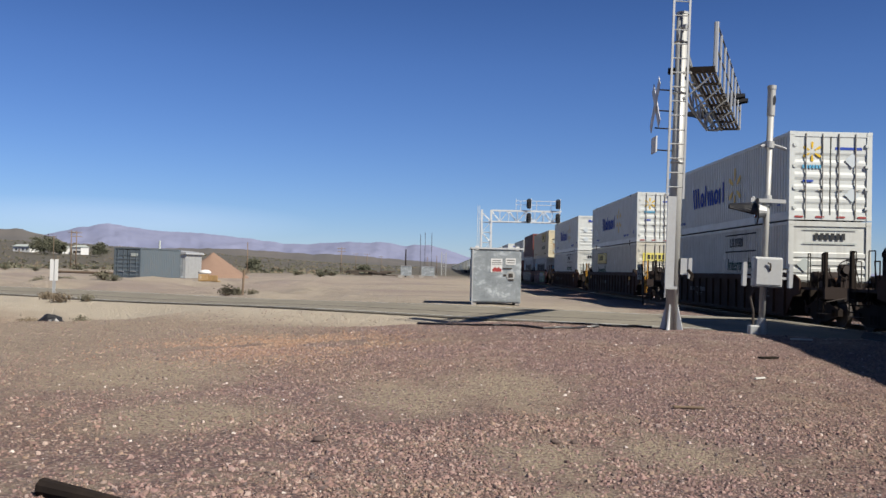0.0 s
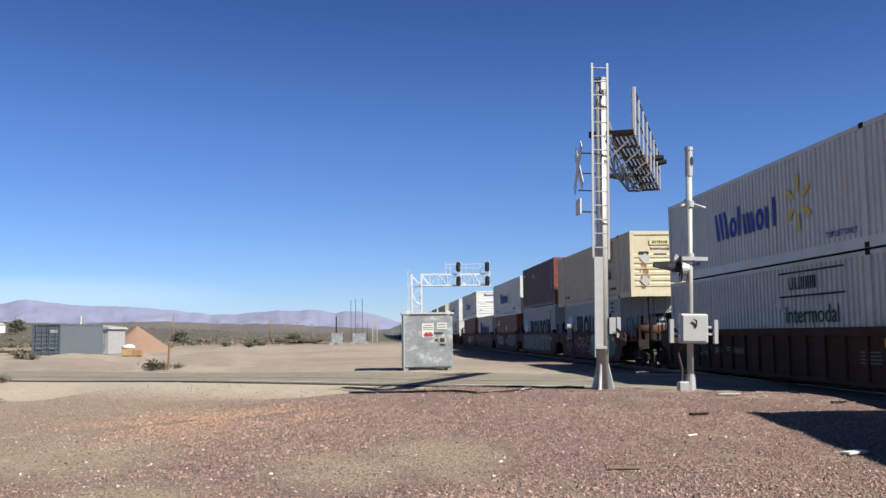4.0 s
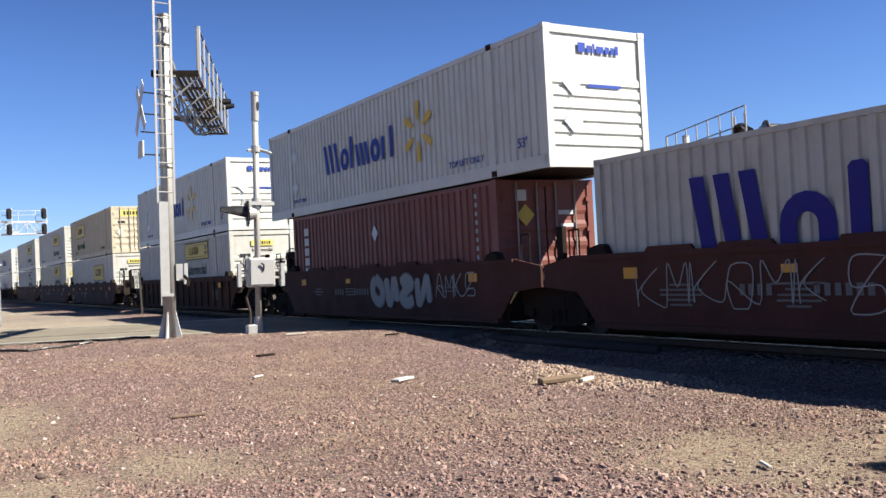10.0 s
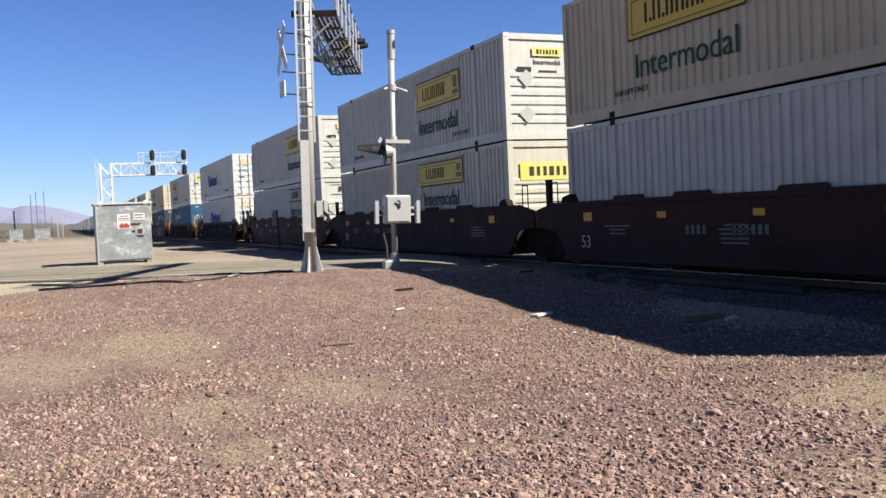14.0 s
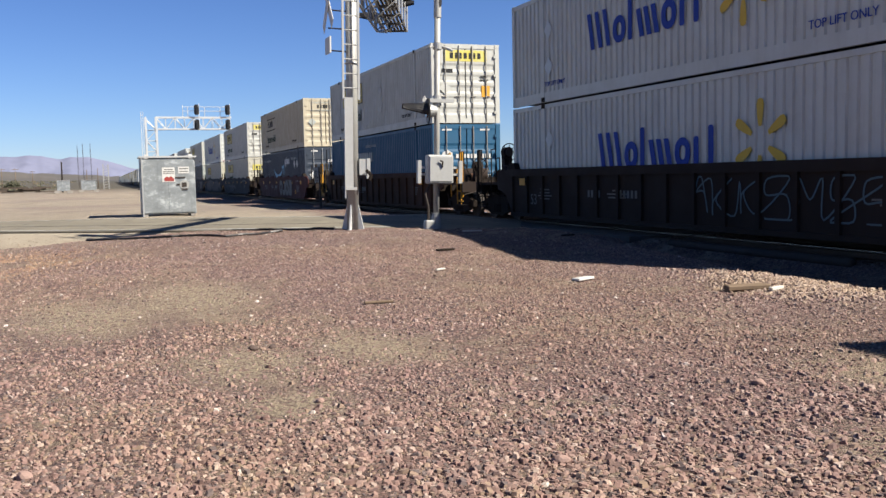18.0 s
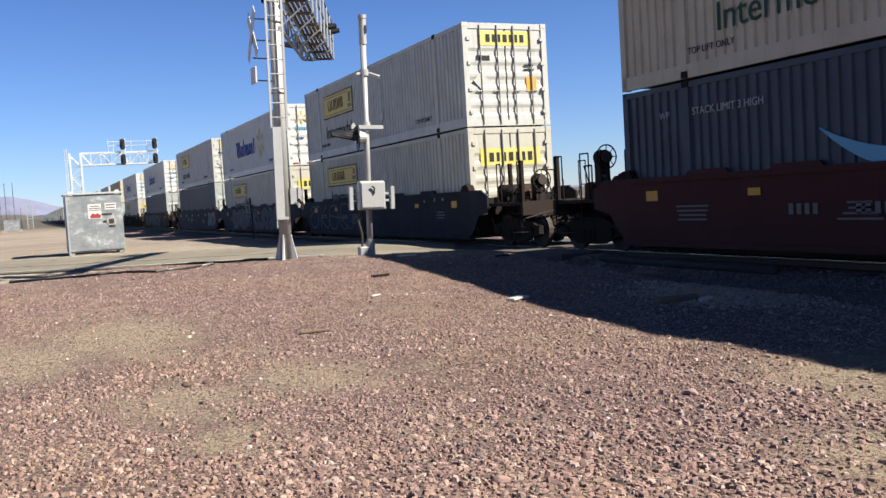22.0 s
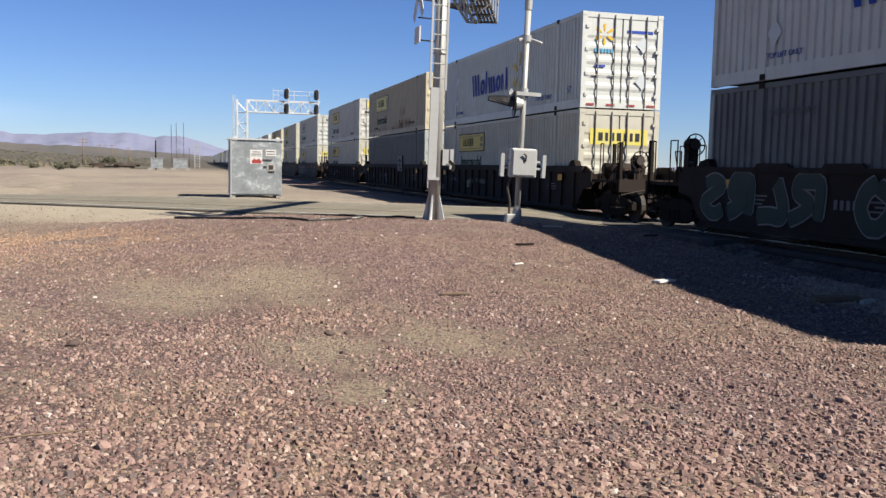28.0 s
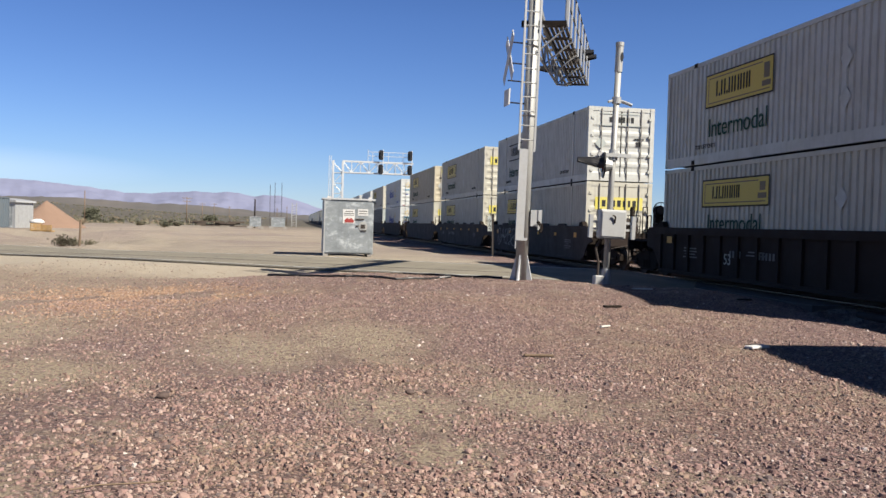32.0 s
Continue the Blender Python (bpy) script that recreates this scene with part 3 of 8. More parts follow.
# rails, ties and the crossing panels
for c in TRACKS:
    tr = thing("track", "railway track of steel rails on wooden ties in ballast", "track", kind="structure")
    for s in (-1, 1):
        x = c + s * 0.755
        bm = bmesh.new()
        prism(bm, [(x - 0.07, -0.17), (x + 0.07, -0.17), (x + 0.07, -0.155), (x + 0.012, -0.13), (x + 0.012, -0.045), (x + 0.036, -0.03), (x + 0.036, -0.012), (x - 0.036, -0.012), (x - 0.036, -0.03), (x - 0.012, -0.045), (x - 0.012, -0.13), (x - 0.07, -0.155)], "y", -120, 1500)
        r = part("rail", bm, M["rail"], tr)
        bm = bmesh.new()
        box(bm, x - 0.034, x + 0.034, -120, 1500, -0.012, 0.0)
        part("rail_head", bm, M["railtop"], r, "worn bright running surface")
    tie = mesh_of(box(bmesh.new(), -1.3, 1.3, -0.115, 0.115, -0.3, -0.172), "tie", M["tie"])
    y = -6.0
    while y < 75:
        if abs(y - road_at(c)) > 4.4:
            o = part("tie", tie, None, tr)
            o.location = (c + random.uniform(-0.03, 0.03), y, 0)
            o.rotation_euler.z = random.uniform(-0.01, 0.01)
        y += 0.62
for c in TRACKS:
    for x0, x1 in ((c - 2.0, c - 0.86), (c - 0.65, c + 0.65), (c + 0.86, c + 2.0)):
        w = thing("crossing_panel", "dark grey asphalt panel laid level with the rails at the crossing", "crossing panel", group="crossing panels", kind="structure")
        bm = bmesh.new()
        y0 = road_at(c)
        box(bm, x0, x1, y0 - 4.2, y0 + 4.2, -0.16, -0.012)
        part("slab", bm, M["panel"], w)

# ---------------------------------------------------------------- the train
# Every part of it is built with its train coordinate s: at t seconds it stands at y = s + run(t).
NEAR = 11.51                     # the containers' sides towards the road
MID = NEAR + 1.38


def run(t):
    return -14.9316 * t + 0.0389251 * t * t - 0.00047871 * t ** 3


# the train hangs back by half a metre soon after eleven seconds
LAG = ((0, 0.0), (11, 0.0), (11.5, 0.52), (12, 0.68), (12.5, 0.62), (13, 0.55), (13.5, 0.48), (14, 0.45), (32, 0.45))
RIDE = [(t, run(t) + float(np.interp(t, [q[0] for q in LAG], [q[1] for q in LAG]))) for t in (0, 2, 4, 6, 8, 9, 10, 10.5, 11, 11.5, 12, 12.5, 13, 13.5, 14, 15, 16, 18, 20, 22, 24, 26, 28, 30, 32)]
RIDERS = []


def ride(ob, x, s, z):
    """Puts a thing on the train; motions() keys it."""
    ob.location = (x, s, z)
    RIDERS.append((ob, x, s, z))
    return ob


W2, HT = 1.38, 2.95
CACHE = {}


def cached(key, make):
    if key not in CACHE:
        CACHE[key] = make()
    return CACHE[key]


def corrugated(y0, y1, z0, z1, pitch, depth, base=0.025):
    """A folded wall panel facing -x, its outer face at x = 0."""
    bm = bmesh.new()
    prof, y = [], y0
    n = max(1, round((y1 - y0) / pitch))
    p = (y1 - y0) / n
    for i in range(n):
        a = y0 + i * p
        prof += [(a, 0), (a + 0.46 * p, 0), (a + 0.56 * p, depth), (a + 0.90 * p, depth)]
    prof.append((y1, 0))
    lo = [bm.verts.new((x, y, z0)) for y, x in prof]
    hi = [bm.verts.new((x, y, z1)) for y, x in prof]
    for i in range(len(prof) - 1):
        bm.faces.new((lo[i], hi[i], hi[i + 1], lo[i + 1]))
    b = [bm.verts.new(c) for c in ((depth + base, y0, z0), (depth + base, y1, z0), (depth + base, y1, z1), (depth + base, y0, z1))]
    bm.faces.new(b)
    bm.faces.new([lo[0], b[0], b[3], hi[0]])
    bm.faces.new([lo[-1], hi[-1], b[2], b[1]])
    bm.faces.new([*lo, b[1], b[0]])
    bm.faces.new([*hi, b[2], b[3]])
    return bm


def end_panel(kind):
    """The corrugated sheet of an end or of one door leaf, facing -y, ribs lying; x from -0.5 to 0.5, z from 0 to 1."""
    bm = bmesh.new()
    if kind == "nose":
        zs = [(0, 0.03)] + [q for i in range(6) for q in ((0.10 + i * 0.098, 0.03), (0.115 + i * 0.098, 0.0), (0.165 + i * 0.098, 0.0), (0.18 + i * 0.098, 0.03))] + [(1, 0.03)]
    else:
        zs = [(0, 0.0)] + [q for i in range(5) for q in ((0.05 + i * 0.155, 0.0), (0.085 + i * 0.155, 0.022), (0.135 + i * 0.155, 0.022), (0.17 + i * 0.155, 0.0))] + [(1, 0.0)]
    lo = [bm.verts.new((-0.5, y, z)) for z, y in zs]
    hi = [bm.verts.new((0.5, y, z)) for z, y in zs]
    for i in range(len(zs) - 1):
        bm.faces.new((lo[i], hi[i], hi[i + 1], lo[i + 1]))
    b = [bm.verts.new(c) for c in ((-0.5, 0.07, 0), (0.5, 0.07, 0), (0.5, 0.07, 1), (-0.5, 0.07, 1))]
    bm.faces.new(b)
    bm.faces.new([*lo, b[3], b[0]])
    bm.faces.new([*hi, b[2], b[1]])
    bm.faces.new([lo[0], b[0], b[1], hi[0]])
    bm.faces.new([lo[-1], hi[-1], b[2], b[3]])
    return bm


def scaled(bm, sx, sz, ox, oy, oz):
    for v in bm.verts:
        v.co = Vector((v.co.x * sx + ox, v.co.y + oy, v.co.z * sz + oz))
    return bm


def container(s, z, length, mat, end, label, detail=2, end_mat=None, height=HT):
    """A shipping container whose leading end, towards -y, is at s, its floor at z. end: 'door' or 'nose'."""
    key = (length, mat, end, height, detail)
    box53 = length > 13
    ob = thing("shipping_container", label, "container")
    ride(ob, MID, s, z)
    m, em, L = M[mat], M[end_mat or mat], length
    ENDS[ob.name] = end
    sill, head = (0.27, 0.12) if box53 else (0.16, 0.10)

    def side():
        spans = ((0.16, 1.92), (2.08, L - 2.08), (L - 1.92, L - 0.16)) if box53 else ((0.16, L - 0.16),)
        out = []
        for a, b in spans:
            out.append(mesh_of(corrugated(a, b, sill, height - head, 0.25 if box53 else 0.28, 0.04), "side_panel", m))
        return out

    for s_x in (-1, 1):
        for me in cached(("side", key), side):
            o = part("side_panel", me, None, ob)
            o.location = (s_x * (W2 - 0.02), 0, 0)
            if s_x > 0:
                o.scale.x = -1
    def rails():
        a = mesh_of(box(bmesh.new(), -0.0, 0.09, 0.05, L - 0.05, 0.0, sill), "bottom_rail", m)
        b = mesh_of(box(bmesh.new(), 0.0, 0.07, 0.05, L - 0.05, height - head, height - 0.01), "top_rail", m)
        return a, b
    for s_x in (-1, 1):
        for me in cached(("rails", key), rails):
            o = part(me.name.split(".")[0], me, None, ob)
            o.location.x = s_x * W2
            o.scale.x = -s_x
    part("roof", cached(("roof", key), lambda: mesh_of(box(bmesh.new(), -W2 + 0.06, W2 - 0.06, 0.1, L - 0.05, height - 0.05, height - 0.012), "roof", m)), None, ob)
    part("floor", cached(("floor", key), lambda: mesh_of(box(bmesh.new(), -W2 + 0.08, W2 - 0.08, 0.1, L - 0.05, 0.06, 0.14), "floor", M["under"])), None, ob)
    part("rear_panel", cached(("rear", key), lambda: mesh_of(box(bmesh.new(), -W2 + 0.1, W2 - 0.1, L - 0.06, L - 0.02, 0.12, height - 0.06), "rear_panel", m)), None, ob)
    post = cached(("post", key), lambda: mesh_of(prism(bmesh.new(), [(0, 0), (0.17, 0), (0.17, 0.09), (0.11, 0.09), (0.11, 0.17), (0, 0.17)], "z", 0.0, height), "corner_post", em))
    for x, y, sx, sy in ((-W2, 0, 1, 1), (W2, 0, -1, 1), (-W2, L, 1, -1), (W2, L, -1, -1)):
        o = part("corner_post", post, None, ob)
        o.location, o.scale = (x, y, 0), (sx, sy, 1)
    if box53:
        ip = cached(("ipost", key), lambda: mesh_of(box(bmesh.new(), 0, 0.06, -0.08, 0.08, 0.0, height), "lift_post", m))
        cap = cached(("icap", key), lambda: mesh_of(box(bmesh.new(), -0.012, 0.1, -0.09, 0.09, 0.0, 0.13), "lift_casting", M["under"]))
        for y in (1.98 + 0.02, L - 2.0):
            for x, sx in ((-W2 - 0.006, 1), (W2 + 0.006, -1)):
                o = part("lift_post", ip, None, ob)
                o.location, o.scale = (x, y, 0), (sx, 1, 1)
                if detail > 1 and sx > 0:
                    for zz in (0.005, height - 0.12):
                        c = part("lift_casting", cap, None, ob, "dark steel lifting casting")
                        c.location = (x, y, zz)
    # the leading end
    top, bot = height - 0.16, 0.16
    if end == "nose":
        part("nose_panel", cached(("nose", key), lambda: mesh_of(scaled(end_panel("nose"), 2 * W2 - 0.34, top - bot, 0, 0.02, bot), "nose_panel", em)), None, ob)
    else:
        leaf = cached(("leaf", key), lambda: mesh_of(scaled(end_panel("door"), W2 - 0.20, top - bot, 0, 0.03, bot), "door", em))
        rodm = cached(("rod", end_mat or mat), lambda: mesh_of(rod(rod(bmesh.new(), (0, 0, 0.05), (0, 0, height - 0.06), 0.022, 6), (-0.05, 0.0, 1.0), (0.16, 0.0, 1.02), 0.014, 5), "lock_rod", M["lockrod"] if mat not in ("navy",) else M["galv"]))
        hinge = cached(("hinge", end_mat or mat), lambda: mesh_of(box(bmesh.new(), -0.055, 0.055, -0.03, 0.03, 0, 0.10), "hinge", em))
        for sx in (-1, 1):
            o = part("door", leaf, None, ob)
            o.location.x = sx * (W2 / 2 - 0.075)
            if detail > 0:
                for xx in (0.27, 0.83):
                    q = part("lock_rod", rodm, None, o, "steel lock rod with its handle")
                    q.location = (sx * (xx - W2 / 2 + 0.075), 0.0, 0)
                    q.scale.x = sx
            if detail > 1:
                for zz in (0.35, 1.0, 1.75, 2.45):
                    q = part("hinge", hinge, None, o)
                    q.location = (sx * (W2 - 0.12 - W2 / 2 + 0.02), 0.0, zz)
    for zz, hh, nm in ((0.0, 0.165, "end_sill"), (height - 0.165, 0.165, "end_header")):
        part(nm, cached((nm, key), lambda zz=zz, hh=hh, nm=nm: mesh_of(box(bmesh.new(), -W2 + 0.16, W2 - 0.16, 0.012, 0.14, zz, zz + hh), nm, em)), None, ob)
    if detail > 1:
        cc = cached(("cast", em.name), lambda: mesh_of(box(bmesh.new(), -0.004, 0.175, -0.006, 0.17, -0.006, 0.115), "corner_casting", em))
        for x, sx in ((-W2, 1), (W2, -1)):
            for zz in (0.0, height - 0.108):
                o = part("corner_casting", cc, None, ob)
                o.location, o.scale = (x, 0, zz), (sx, 1, 1)
    return ob


# marks on the sides: u runs along the side from its leading end, v is the height above the container's floor

SIDE_X = -W2 - 0.005
ENDS = {}


def end_shift(ob):
    """How far behind the corner posts the end wall of this container lies."""
    return 0.042 if ENDS.get(ob.name) == "door" else 0.028


def on_side(name, bm, mat, ob, label="", x=SIDE_X):
    """bm lies in (u, v); u grows towards the leading end."""
    for v in bm.verts:
        u, w, h = v.co
        v.co = Vector((x - w, u, h))
    return part(name, bm, mat, ob, label)


def slab(bm, u0, u1, v0, v1, t=0.004):
    return box(bm, u0, u1, 0, t, v0, v1)


def poly(bm, pts, t=0.004):
    return prism(bm, pts, "y", 0, t)


def side_text(words, size, mat, ob, u, v, x=SIDE_X):
    me = text_mesh(words, size, mat)
    o = part("lettering", me, None, ob)
    o.rotation_euler.z = radians(-90)
    o.location = (x, u, v)
    o["kind"] = "stuff"
    return o


def end_text(words, size, mat, ob, u, v, y=-0.012):
    o = part("lettering", text_mesh(words, size, mat), None, ob)
    o.location = (u, y + end_shift(ob), v)
    o["kind"] = "stuff"
    return o


def blocks(u, v, spec, size):
    """A row of plain upright shapes as a mark: (width, height, drop) each in parts of the size, laid towards the leading end."""
    bm = bmesh.new()
    for w, h, d in spec:
        c = min(w, h) * 0.22
        q = [(0, d + c), (c, d), (w - c, d), (w, d + c), (w, d + h - c), (w - c, d + h), (c, d + h), (0, d + h - c)]
        poly(bm, [(u - a * size, v + b * size) for a, b in q])
        u -= (w + 0.13) * size
    return bm


def hoop(bm, u, v, w, h, s):
    """A rounded ring as a mark, w wide and h high, of stroke s."""
    def rim(k):
        a, b, c = w / 2 - k, h / 2 - k, min(w, h) * 0.5 - k
        return [(u - w / 2 + sx * (a - c) + c * math.cos(q), v + h / 2 + sz * (b - c) + c * math.sin(q)) for sx, sz, q0 in ((1, 1, 0), (-1, 1, 90), (-1, -1, 180), (1, -1, 270)) for q in (radians(q0 + j * 22.5) for j in range(5))]
    lo, li = rim(0.0), rim(s)
    n = len(lo)
    vs = [[bm.verts.new((p[0], t, p[1])) for p in r] for r in (lo, li) for t in (0.0, 0.004)]
    for i in range(n):
        j = (i + 1) % n
        for a, b in ((0, 1), (1, 3), (3, 2), (2, 0)):
            bm.faces.new((vs[a][i], vs[a][j], vs[b][j], vs[b][i]))
    return bm


def letter_shapes(name, u, v, spec, size, mat, ob, x=SIDE_X, bars=False):
    """A mark of several plain rings and bars, each a part."""
    for w, h, d in spec:
        w, h = w * size, h * size
        s = 0.19 * size
        if w > 0.9 * size:
            s = 0.2 * size
            for k in range(3):
                c = u - w * k / 3
                bm = bmesh.new()
                poly(bm, [(c, v + h), (c - s, v + h), (c - s - w * 0.18, v), (c - w * 0.18, v)])
                on_side(name, bm, M[mat], ob, "", x)
        elif bars and w > 0.46 * size:
            for q in (0.0, w - s):
                on_side(name, blocks(u - q, v, ((s / size, h / size, 0),), size), M[mat], ob, "", x)
        elif w < 0.46 * size:
            on_side(name, blocks(u, v, ((s / size, h / size, 0),), size), M[mat], ob, "", x)
        else:
            on_side(name, hoop(bmesh.new(), u, v, w, h, s), M[mat], ob, "", x)
        u -= w + 0.13 * size


def petals(u, v, r, which=range(6)):
    bm = bmesh.new()
    for i in which:
        a = radians(90 + 60 * i)
        d, n = Vector((math.cos(a), math.sin(a))), Vector((-math.sin(a), math.cos(a)))
        q = [(0.34, 0.05), (0.55, 0.10), (0.85, 0.13), (0.97, 0.09), (1.0, 0.0), (0.97, -0.09), (0.85, -0.13), (0.55, -0.10), (0.34, -0.05)]
        poly(bm, [tuple(Vector((u, v)) + r * (p * d + w * n)) for p, w in q])
    return bm


WORD7 = ((1.25, 1.0, 0), (0.62, 0.72, 0), (0.24, 1.05, 0), (1.0, 0.72, 0), (0.62, 0.72, 0), (0.42, 0.72, 0), (0.42, 0.95, 0))
WORD6 = ((1.15, 1.0, 0), (0.72, 0.74, 0), (0.45, 0.95, 0), (0.62, 0.74, 0), (0.78, 0.74, 0), (0.72, 0.74, 0))
CAPS6 = ((0.95, 1, 0), (0.7, 1, 0), (0.3, 1, 0), (0.66, 1, 0), (0.64, 1, 0), (0.92, 1, 0))


def spark_side(ob, L=16.15, off=0.0):
    letter_shapes("blue_mark", L - 4.1 - off, 1.08, WORD7, 0.9, "wblue", ob)
    for i in range(6):
        on_side("sunburst_petal", petals(L - 10.1 - off, 1.55, 0.8, (i,)), M["sunyellow"], ob, "yellow petal of a sunburst")
    side_text("TOP LIFT ONLY", 0.22, M["wblue"], ob, L - 13.0, 0.48)
    side_text("TOP LIFT ONLY", 0.17, M["wblue"], ob, L - 2.7, 0.48)
    side_text("53'", 0.3, M["wblue"], ob, 0.9, 0.6)
    diamonds(ob, ((L - 2.35, 1.95), (L - 2.35, 0.95)))


def diamonds(ob, where, mat="silver", r=0.24):
    for u, v in where:
        bm = bmesh.new()
        poly(bm, [(u - r, v), (u, v - r * 1.15), (u + r, v), (u, v + r * 1.15)])
        on_side("placard", bm, M[mat], ob, "diamond placard holder")


def truck_side(ob, L=16.15, word="green", panel="yellow", at=None, big=1.0, v0=1.58, tall=0.86, word_v=0.95, plates=True, big_word=0.74):
    """The sign of the trucking firm: a yellow panel with a black frame and dark shapes, and a green word below."""
    at = at if at is not None else L - 4.55
    a, b, v1 = at - 1.8 * big, at + 1.8 * big, v0 + tall
    if panel:
        bm = bmesh.new()
        slab(bm, a - 0.04, b + 0.04, v0 - 0.04, v1 + 0.04, 0.003)
        on_side("sign_frame", bm, M["dark"], ob, "black frame of the sign")
        bm = bmesh.new()
        slab(bm, a, b, v0, v1, 0.006)
        on_side("sign_panel", bm, M[panel], ob, "yellow sign panel")
    else:
        bm = bmesh.new()
        for q in ((a, b, v0, v0 + 0.05), (a, b, v1 - 0.05, v1)):
            slab(bm, *q)
        on_side("sign_frame", bm, M["dark"], ob, "thin dark sign outline")
    if panel:
        for nm, q in (("sign_line", (a + 0.12, b - 0.12, v0 + 0.07, v0 + 0.10)), ("sign_line", (a + 0.5, b - 0.12, v1 - 0.10, v1 - 0.07)), ("sign_line", (b - 0.15, b - 0.12, v0 + 0.1, v1 - 0.1)), ("sign_block", (a + 0.08, a + 0.5, v0 + 0.16, v0 + 0.3)), ("sign_block", (a + 0.14, a + 0.42, v0 + 0.36, v1 - 0.12))):
            bm = bmesh.new()
            slab(bm, *q, 0.003)
            on_side(nm, bm, M["signline"], ob, "", SIDE_X - 0.006)
    letter_shapes("sign_mark", b - 0.6 * big, v0 + tall * 0.28, ((0.24, 1, 0), (0.16, 0.2, 0), (0.6, 1, 0), (0.16, 0.2, 0), (0.24, 1, 0), (0.24, 1, 0), (0.62, 1, 0), (0.24, 1, 0), (0.24, 1, 0), (0.5, 1, 0)), 0.5 * tall, "dark", ob, SIDE_X - 0.007, True)
    if word:
        side_text("Intermodal", big_word * big, M[word], ob, at, word_v)
    side_text("TOP LIFT ONLY", 0.18, M["dark"], ob, L - 2.75, 0.48)
    side_text("TOP LIFT ONLY", 0.19, M["dark"], ob, 3.1, 0.48)
    if plates:
        diamonds(ob, ((L * 0.42, 1.85), (L * 0.42, 1.0)), "jbwhite", 0.22)


def star_side(ob, L=12.19):
    bm = bmesh.new()
    slab(bm, L - 2.15, L - 0.7, 0.55, 2.05, 0.004)
    on_side("blue_square", bm, M["lblue"], ob, "light blue square")
    bm = bmesh.new()
    pts = []
    for i in range(14):
        r = 0.70 if i % 2 == 0 else 0.25
        a = math.pi * i / 7 + math.pi / 2
        pts.append((L - 1.42 + r * math.cos(a), 1.28 + r * math.sin(a)))
    poly(bm, pts, 0.003)
    on_side("star", bm, M["white"], ob, "white seven-point star", SIDE_X - 0.006)
    letter_shapes("dark_mark", L - 3.1, 0.45, CAPS6, 1.58, "dark", ob)
    bm = bmesh.new()
    for i, (u, v, w) in enumerate(((1.35, 2.5, 0.5), (1.35, 2.3, 0.42), (1.35, 2.1, 0.45), (0.95, 1.7, 0.14))):
        slab(bm, u - w / 2, u + w / 2, v - 0.05, v + 0.05)
    on_side("small_writing", bm, M["dark"], ob, "small dark lettering, too small to read")["kind"] = "stuff"
    bm = bmesh.new()
    poly(bm, [(0.85, 1.0), (1.15, 1.0), (1.0, 1.3)])
    on_side("hazard_triangle", bm, M["orange"], ob, "small amber warning triangle")


def end_bars(ob, rows, mat, y=-0.012):
    bm = bmesh.new()
    y += end_shift(ob) if y < -0.01 else 0.0
    for u, v, w, h in rows:
        box(bm, u - w / 2, u + w / 2, y - 0.004, y, v - h / 2, v + h / 2)
    o = part("end_writing", bm, M[mat], ob, "rows of small lettering, too small to read")
    o["kind"] = "stuff"
    return o


def end_panel_sign(ob, mat, u, v, w, h, marks="dark", y=-0.014):
    bm = bmesh.new()
    d = y + end_shift(ob)
    box(bm, u - w / 2, u + w / 2, d - 0.004, d, v - h / 2, v + h / 2)
    part("end_sign", bm, M[mat], ob, "sign panel on the end wall")
    if marks:
        n = 7
        end_bars(ob, [(u - w * 0.32 + i * w * 0.64 / (n - 1), v, w * (0.05 if i % 3 else 0.075), h * 0.52) for i in range(n)], marks, y - 0.006)


def end_diamonds(ob, where, mat="silver", y=-0.03, r=0.25):
    y += end_shift(ob) - 0.004
    for u, v in where:
        bm = bmesh.new()
        prism(bm, [(u - r, v), (u, v - r), (u + r, v), (u, v + r)], "y", y - 0.006, y)
        part("placard", bm, M[mat], ob, "diamond placard on the end wall")


